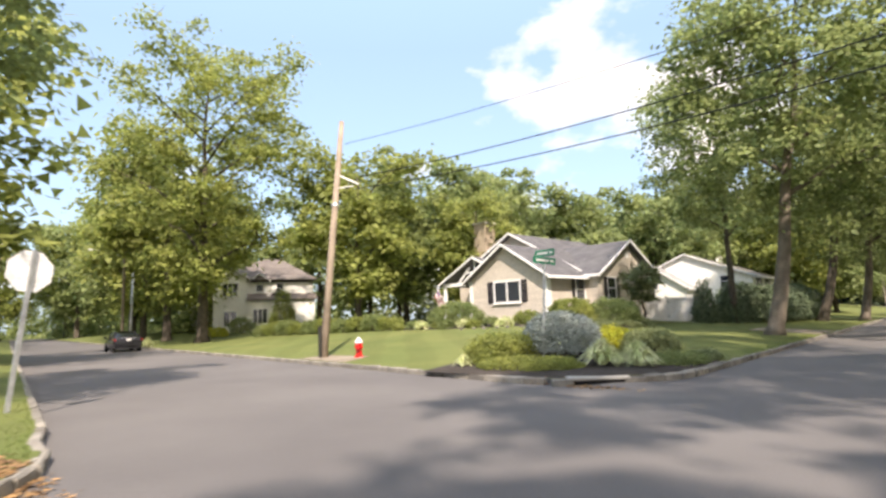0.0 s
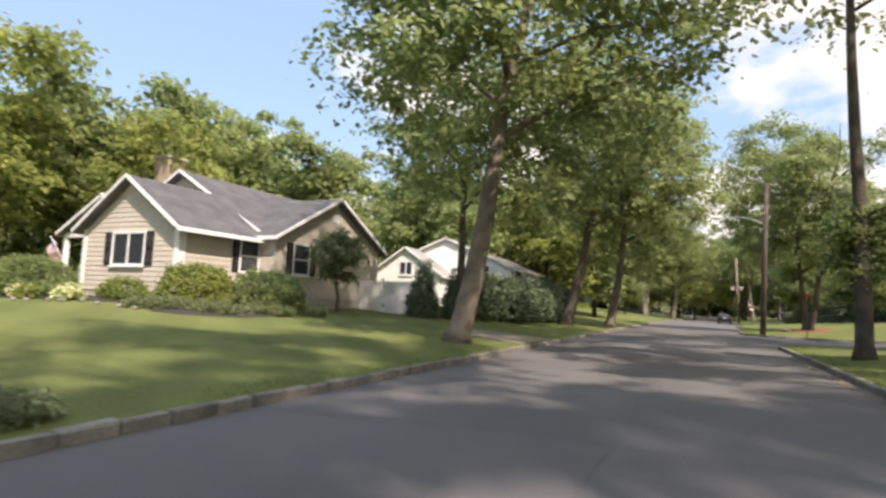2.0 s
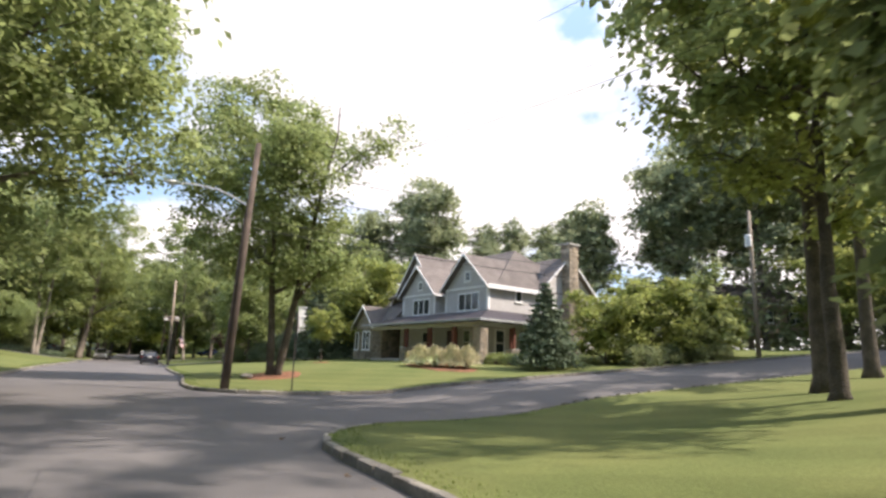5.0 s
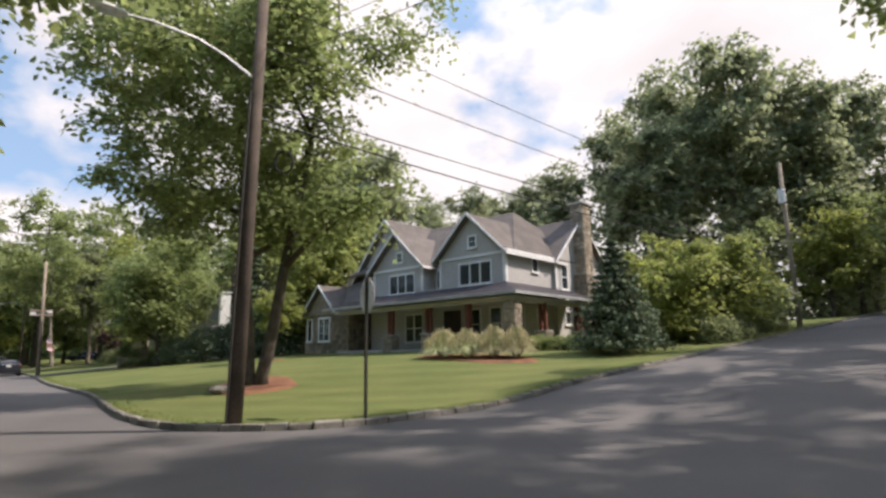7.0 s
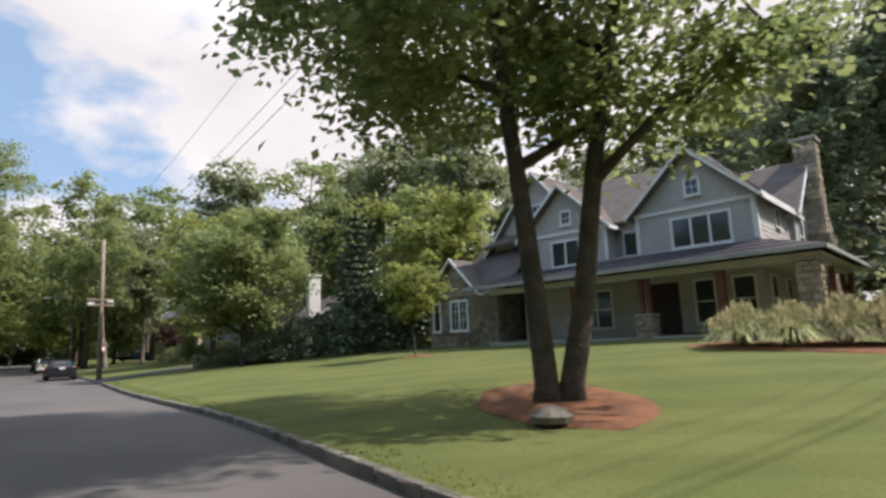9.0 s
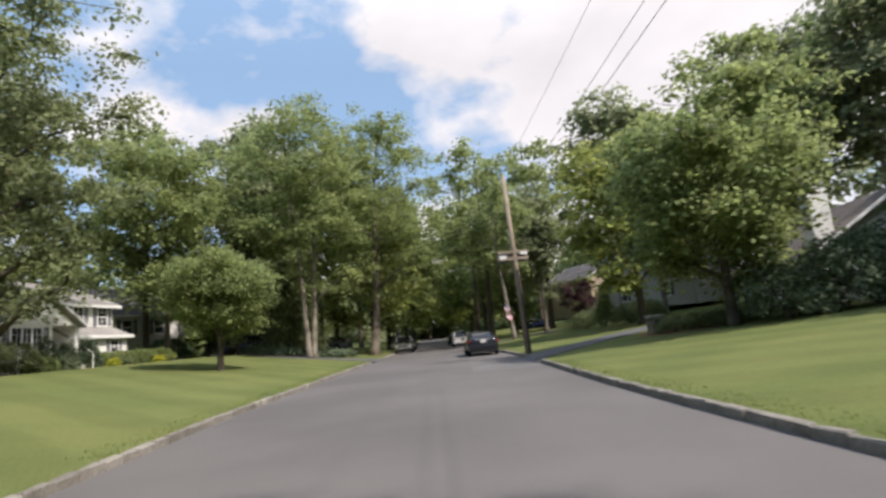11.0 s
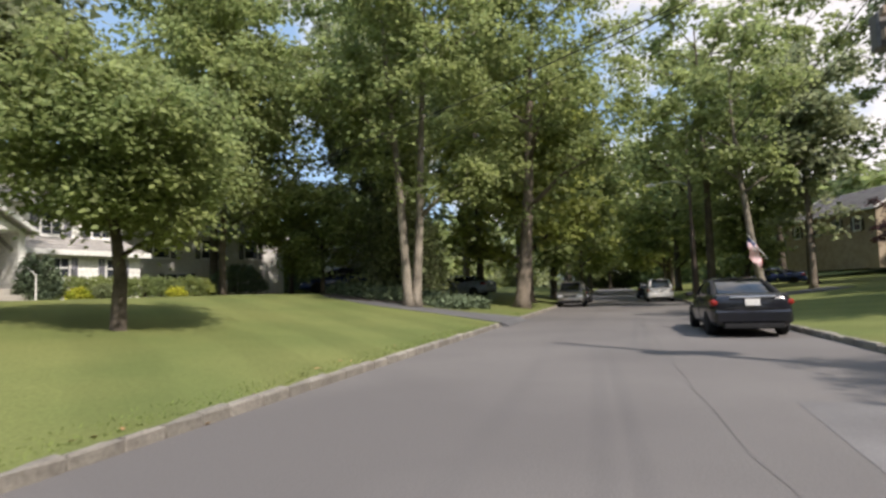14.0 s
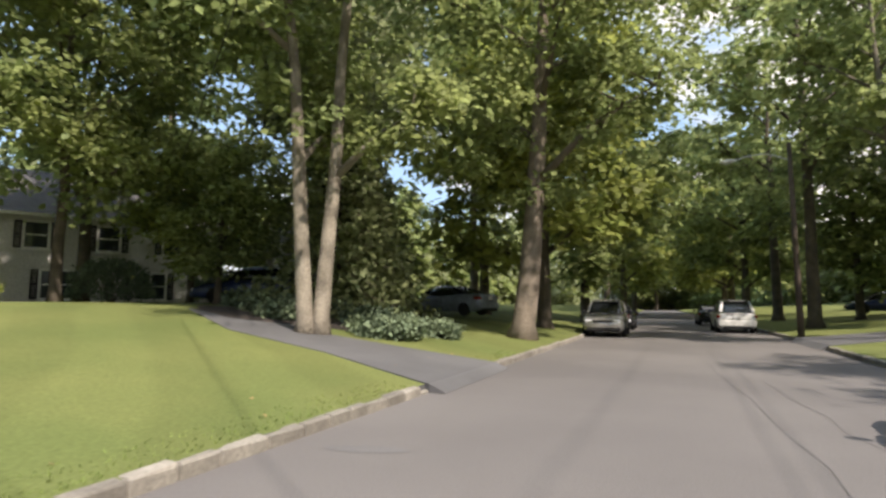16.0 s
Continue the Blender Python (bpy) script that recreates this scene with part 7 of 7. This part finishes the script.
# ---------------------------------------------------------------- driveways, drain and kerbs
def strip(name, label, left, right, material, lift=.03):
    """A paved strip between two edges of equal length, laid on the ground."""
    verts, faces = [], []
    n = 6
    out = 0.3 if left[0][0] < 0 else -0.3
    apron = material is M_DRIVE
    if apron:
        left, right = [(left[0][0] + out, left[0][1])] + left, [(right[0][0] + out, right[0][1])] + right
    for r, ((x0, y0), (x1, y1)) in enumerate(zip(left, right)):
        for i in range(n + 1):
            x, y = x0 + (x1 - x0) * i / n, y0 + (y1 - y0) * i / n
            verts.append((x, y, 0.008 if apron and r == 0 else ground_height(x, y) + lift))
    for r in range(len(left) - 1):
        for i in range(n):
            k = r * (n + 1) + i
            faces.append((k, k + 1, k + n + 2, k + n + 1))
    for edge in (0, n):
        k = len(verts)
        for r in range(len(left)):
            x, y, z = verts[r * (n + 1) + edge]
            verts.append((x, y, -0.03 if apron and r < 2 else z - 0.12))
        for r in range(len(left) - 1):
            a = r * (n + 1) + edge
            faces.append((a, a + n + 1, k + r + 1, k + r) if edge == 0 else (a + n + 1, a, k + r, k + r + 1))
    return tagged(mesh_ob(name, verts, faces, material, smooth=False), label, "driveway", kind="structure")


strip("driveway_east", "grey asphalt driveway climbing the bank", [(4.75, 87.6), (6.2, 89.2), (8.8, 91.6), (11.8, 94.0), (16, 96.6), (21, 98.4)], [(5.0, 91.9), (6.2, 92.6), (8.4, 94.2), (11.2, 96.4), (15, 98.8), (20, 101)], M_DRIVE)
strip("driveway_west", "dark asphalt driveway between lawn and trees", [(-3.3, 103.7), (-6.1, 105.1), (-9.3, 106.0), (-13, 108.6), (-17, 112.6), (-20, 117)], [(-3.15, 107.5), (-5.4, 107.6), (-8.2, 107.9), (-11.4, 110.0), (-14.8, 115.4), (-17.5, 119)], M_DRIVE, .015)
strip("driveway_north", "grey driveway across the verge", [(5.6, 116.2), (9, 117.5), (14, 119.5)], [(5.75, 120.8), (9, 121.6), (14, 123.6)], M_DRIVE)
strip("driveway_corner", "bare trodden earth beside the leaning tree", [(-4.8, 24.6), (-6.0, 24.9), (-8.0, 25.2)], [(-4.8, 28.4), (-6.0, 28.4), (-8.0, 28.2)], M_DIRT, .025)
strip("verge_pad", "bare trodden patch round the pole and hydrant", [(-19.6, 6.35), (-19.3, 6.9), (-18.9, 7.3)], [(-16.0, 5.8), (-16.1, 6.7), (-16.4, 7.3)], M_DIRT, .02)

GAPS = [(4.9, 89.7, 2.3), (-3.2, 105.6, 2.1), (5.9, 118.5, 2.5)]


def kerb_run(name, label, pts, near):
    """Kerb stones along a line; near(x, y): those stones are objects of their own, the rest one mesh."""
    base = thing(name, pts[0][0], pts[0][1], 0, label, "kerb")
    base["kind"] = "structure"
    bpy.context.view_layer.update()
    rnd = random.Random(len(pts))
    run, total = [], 0.0
    for a, b in zip(pts, pts[1:]):
        run.append((total, a, b))
        total += math.hypot(b[0] - a[0], b[1] - a[1])
    shapes = []
    for v in range(6):
        bm = boxes((-.5, .5, -.075, .075, -.16, .145), bevel=.022)
        for vert in bm.verts:
            vert.co += Vector((rnd.uniform(-.012, .012), rnd.uniform(-.012, .012), rnd.uniform(-.014, .014)))
        me = bpy.data.meshes.new("kerb_stone")
        bm.to_mesh(me)
        bm.free()
        me.materials.append(M_KERB)
        shapes.append(me)
    verts, faces = [], []
    s, i = 0.0, 0
    inv = base.matrix_world.inverted()
    while s < total - .1:
        w = rnd.uniform(.42, .62)
        mid = s + w / 2
        while i < len(run) - 1 and run[i + 1][0] <= mid:
            i += 1
        s0, a, b = run[i]
        d = math.hypot(b[0] - a[0], b[1] - a[1])
        t = min(1.0, (mid - s0) / d)
        x, y = a[0] + (b[0] - a[0]) * t, a[1] + (b[1] - a[1]) * t
        ang = math.degrees(math.atan2(b[1] - a[1], b[0] - a[0]))
        wide = 1.0
        if pts is KERB_LEFT and y < 9.5 and x > -11.5:      # broader stones round the corner
            wide = 2.0
            x, y = x - .075 * (b[1] - a[1]) / d, y + .075 * (b[0] - a[0]) / d
        low = any(math.hypot(x - gx, y - gy) < gr for gx, gy, gr in GAPS)
        z = land(x, y) + (-.1 if low else -.005) + rnd.uniform(-.008, .008)
        m = pose(x, y, z, rnd.uniform(-3, 3), 0, ang + rnd.uniform(-1, 1)) @ Matrix.Diagonal((w - .018, wide, 1, 1))
        s += w
        if math.hypot(x + 5.905, y - 4.86) < .95 and pts is KERB_LEFT:
            continue
        me = shapes[rnd.randrange(6)]
        if near(x, y):
            ob = new("kerb_stone", me)
            ob.parent = base
            ob.matrix_local = inv @ m
        elif abs(x) < 90 and -40 < y < 170:
            k = len(verts)
            verts += [inv @ m @ v.co for v in me.vertices]
            faces += [tuple(q + k for q in p.vertices) for p in me.polygons]
    if verts:
        tagged(mesh_ob("kerb_stones", verts, faces, M_KERB, base), kind="stuff")


kerb_run("kerb_west", "pale weathered stone kerb along the corner lawn", KERB_LEFT, lambda x, y: (x > -18 and y < 24) or 70 < y < 112)
kerb_run("kerb_southwest", "pale weathered stone kerb at the near corner", KERB_SOUTHWEST, lambda x, y: x > -14 and y > -11)
kerb_run("kerb_southeast", "dark weathered stone kerb along the shaded lawn", KERB_RIGHT_SOUTH, lambda x, y: 16 < y < 40 and x < 22)
kerb_run("kerb_northeast", "pale weathered stone kerb round the side street corner", KERB_RIGHT_NORTH, lambda x, y: (x < 20 and y < 56) or 60 < y < 100)

# storm drain in the corner kerb
dr = thing("storm_drain", -5.905, 4.86, 0, "rusty iron storm drain inlet with a dark mouth in the kerb", "storm drain", rz=41)
part("lintel", boxes((-.66, .66, -.07, .34, .1, .175), bevel=.02), M_CONC, dr, "worn concrete lintel")
# no hollow here: a solid near-black block paints the shade inside the inlet
part("mouth", boxes((-.54, .54, -.03, .22, -.02, .1)), M_DARK, dr, "solid near-black block painted as the shaded opening")
part("cheek", boxes((-1.0, -.54, -.07, .16, -.1, .14), bevel=.02), M_KERB, dr)
part("cheek", boxes((.54, 1.0, -.07, .16, -.1, .14), bevel=.02), M_KERB, dr)
part("grate", boxes(*[(-.52 + .13 * i, -.48 + .13 * i, -.42, -.08, -.02, .012) for i in range(9)]), M_RUSTIRON, dr)


def manhole(x, y, r, label):
    m_ = thing("manhole_cover", x, y, land(x, y), label, "manhole cover")
    part("rim", lathe(bmesh.new(), [(r, .001), (r, .006), (r * .9, .007), (r * .88, .004)], 24), M_IRON, m_)
    part("lid", lathe(bmesh.new(), [(r * .87, .001), (r * .86, .008), (r * .3, .008), (.02, .009)], 24), M_IRON, m_)


manhole(-13.4, -4.0, .38, "iron manhole cover set in grey asphalt")


def patch(name, label, outline, material, lift):
    verts = [(x, y, land(x, y) + lift) for x, y in outline]
    return tagged(mesh_ob(name, verts, [tuple(range(len(verts)))], material), label, "road patch", kind="structure")


M_PATCH = mat("pale_asphalt_patch", (0.155, 0.148, 0.145), 0.92, scale=0.6, fine=60, bump=0.3, bump_dist=0.008)
M_SEAM = mat("tar_seam", (0.100, 0.094, 0.090), 0.7, scale=1.0, fine=30, bump=0.1)
patch("road_patch", "pale square asphalt repair before the driveway", [(1.8, 86.0), (4.4, 86.2), (4.7, 91.0), (2.2, 90.7)], M_PATCH, .004)
patch("road_patch", "small pale repair spot beside the kerb", ring_of(-2.6, 100.2, .45, .14, 12, 21, 10), M_PATCH, .004)
for i, pts in enumerate((((1.3, 84), (1.2, 90), (1.35, 96), (1.5, 104), (1.4, 112)), ((2.0, 96), (2.15, 101), (2.1, 108)), ((-.6, 8), (-.4, 14), (-.55, 20), (-.3, 28), (-.2, 36)), ((-4, 12.5), (-1.5, 13.1), (1.2, 13.0), (3.3, 13.4)), ((1.4, 42.2), (5, 43.4), (9, 43.9), (14, 45))) ):
    rnd = random.Random(i)
    fine = []
    for (x0, y0), (x1, y1) in zip(pts, pts[1:]):
        for k in range(8):
            fine.append((x0 + (x1 - x0) * k / 8 + rnd.uniform(-.05, .05), y0 + (y1 - y0) * k / 8 + rnd.uniform(-.05, .05)))
    v, f = [], []
    for k, (x, y) in enumerate(fine):
        a, b = fine[max(0, k - 1)], fine[min(len(fine) - 1, k + 1)]
        d = Vector((b[0] - a[0], b[1] - a[1], 0)).normalized()
        w = rnd.uniform(.004, .011)
        v += [(x - d.y * w, y + d.x * w, land(x, y) + .003), (x + d.y * w, y - d.x * w, land(x, y) + .003)]
        if k:
            f.append((2 * k - 2, 2 * k - 1, 2 * k + 1, 2 * k))
    tagged(mesh_ob("tar_seam", v, f, M_SEAM), "dark sealed crack across the asphalt", "road crack", kind="structure")


# ---------------------------------------------------------------- grass fringe and litter
def grass_fringe(name, label, lines, depth, per_m, seed, side):
    """Separate blades in a band beside the kerb, thinning into the lawn."""
    rng = np.random.default_rng(seed)
    pts = []
    for a, b in lines:
        d = math.hypot(b[0] - a[0], b[1] - a[1])
        n = int(d * per_m)
        t = rng.random(n)
        off = .1 + depth * rng.random(n) ** 1.7
        nx, ny = -(b[1] - a[1]) / d * side, (b[0] - a[0]) / d * side
        for k in range(n):
            x, y = a[0] + (b[0] - a[0]) * t[k] + nx * off[k], a[1] + (b[1] - a[1]) * t[k] + ny * off[k]
            if not any(math.hypot(x - gx, y - gy) < gr + .2 for gx, gy, gr in GAPS):
                pts.append((x, y, ground_height(x, y) - .01))
    p = np.array(pts)
    n = len(p)
    h = rng.uniform(.02, .055, n)
    a = rng.uniform(0, 2 * math.pi, n)
    lean = rng.uniform(.01, .05, n)
    w = rng.uniform(.006, .013, n)
    s = np.stack([np.cos(a) * w, np.sin(a) * w, 0 * w], 1)
    tip = p + np.stack([-np.sin(a) * lean, np.cos(a) * lean, h], 1)
    v = np.stack([p - s, p + s, tip], 1).reshape(-1, 3)
    me = bpy.data.meshes.new(name)
    me.vertices.add(3 * n), me.loops.add(3 * n), me.polygons.add(n)
    me.vertices.foreach_set("co", v.ravel())
    me.loops.foreach_set("vertex_index", np.arange(3 * n, dtype=np.int32))
    me.polygons.foreach_set("loop_start", np.arange(0, 3 * n, 3, dtype=np.int32))
    me.update()
    me.materials.append(M_BLADE)
    return tagged(new(name, me), label, "grass", kind="stuff")


def stretch(pts, keep):
    return [(a, b) for a, b in zip(pts, pts[1:]) if keep(*a) and keep(*b)]


grass_fringe("grass", "short green grass blades along the kerb", stretch(KERB_LEFT, lambda x, y: (x > -20 and 11 < y < 30) or 72 < y < 112), .5, 150, 1, 1)
grass_fringe("grass", "short green grass blades along the shaded kerb", stretch(KERB_RIGHT_SOUTH, lambda x, y: 14 < y < 41 and x < 14), .5, 150, 2, -1)
grass_fringe("grass", "short green grass blades round the corner lawn", stretch(KERB_RIGHT_NORTH, lambda x, y: (x < 22 and y < 60) or 60 < y < 88), .5, 150, 3, -1)
grass_fringe("grass", "short green grass blades on the near corner", stretch(KERB_SOUTHWEST, lambda x, y: -16 < x and y > -12), 2.5, 500, 4, 1)


def litter(name, label, cx, cy, rx, ry, n, seed):
    rnd = random.Random(seed)
    verts, faces = [], []
    for _ in range(n):
        x, y = rnd.gauss(cx, rx), rnd.gauss(cy, ry)
        z = (land(x, y) if inside(ROAD_OUTLINE, x, y) else ground_height(x, y)) + rnd.uniform(.006, .03)
        a, s = rnd.uniform(0, 6.28), rnd.uniform(.03, .06)
        u, v = Vector((math.cos(a) * s, math.sin(a) * s, rnd.uniform(-.012, .012))), Vector((-math.sin(a) * s * .6, math.cos(a) * s * .6, rnd.uniform(-.01, .015)))
        p = Vector((x, y, z))
        k = len(verts)
        verts += [p - u, p + v, p + u, p - v]
        faces.append((k, k + 1, k + 2, k + 3))
    return tagged(mesh_ob(name, verts, faces, M_STRAW), label, "leaf litter", kind="stuff")


litter("fallen_leaves", "heap of dry brown leaves against the kerb", -7.2, -5.05, .45, .16, 420, 1)
litter("fallen_leaves", "dry leaves gathered before the drain", -5.8, 4.35, .45, .1, 160, 2)
litter("fallen_leaves", "scattered dry leaves along the shaded kerb", 3.2, 24, .12, 5, 160, 3)
litter("fallen_leaves", "scattered dry leaves along the pale kerb", -4.3, 92, .14, 7, 30, 4)


# the low step between road and lawn, seen where the kerb drops at driveways
def kerb_step():
    verts, faces = [], []
    for i, (x, y) in enumerate(ROAD_OUTLINE):
        z = land(x, y)
        verts += [(x, y, z - .03), (x, y, z + KERB_H + .002)]
    n = len(ROAD_OUTLINE)
    for i in range(n):
        j = (i + 1) % n
        if math.hypot(ROAD_OUTLINE[i][0] - ROAD_OUTLINE[j][0], ROAD_OUTLINE[i][1] - ROAD_OUTLINE[j][1]) < 60:
            faces.append((2 * i, 2 * j, 2 * j + 1, 2 * i + 1))
    tagged(mesh_ob("kerb_step", verts, faces, M_DRIVE), "low asphalt lip where the lawn meets the road", "kerb", kind="structure")


kerb_step()
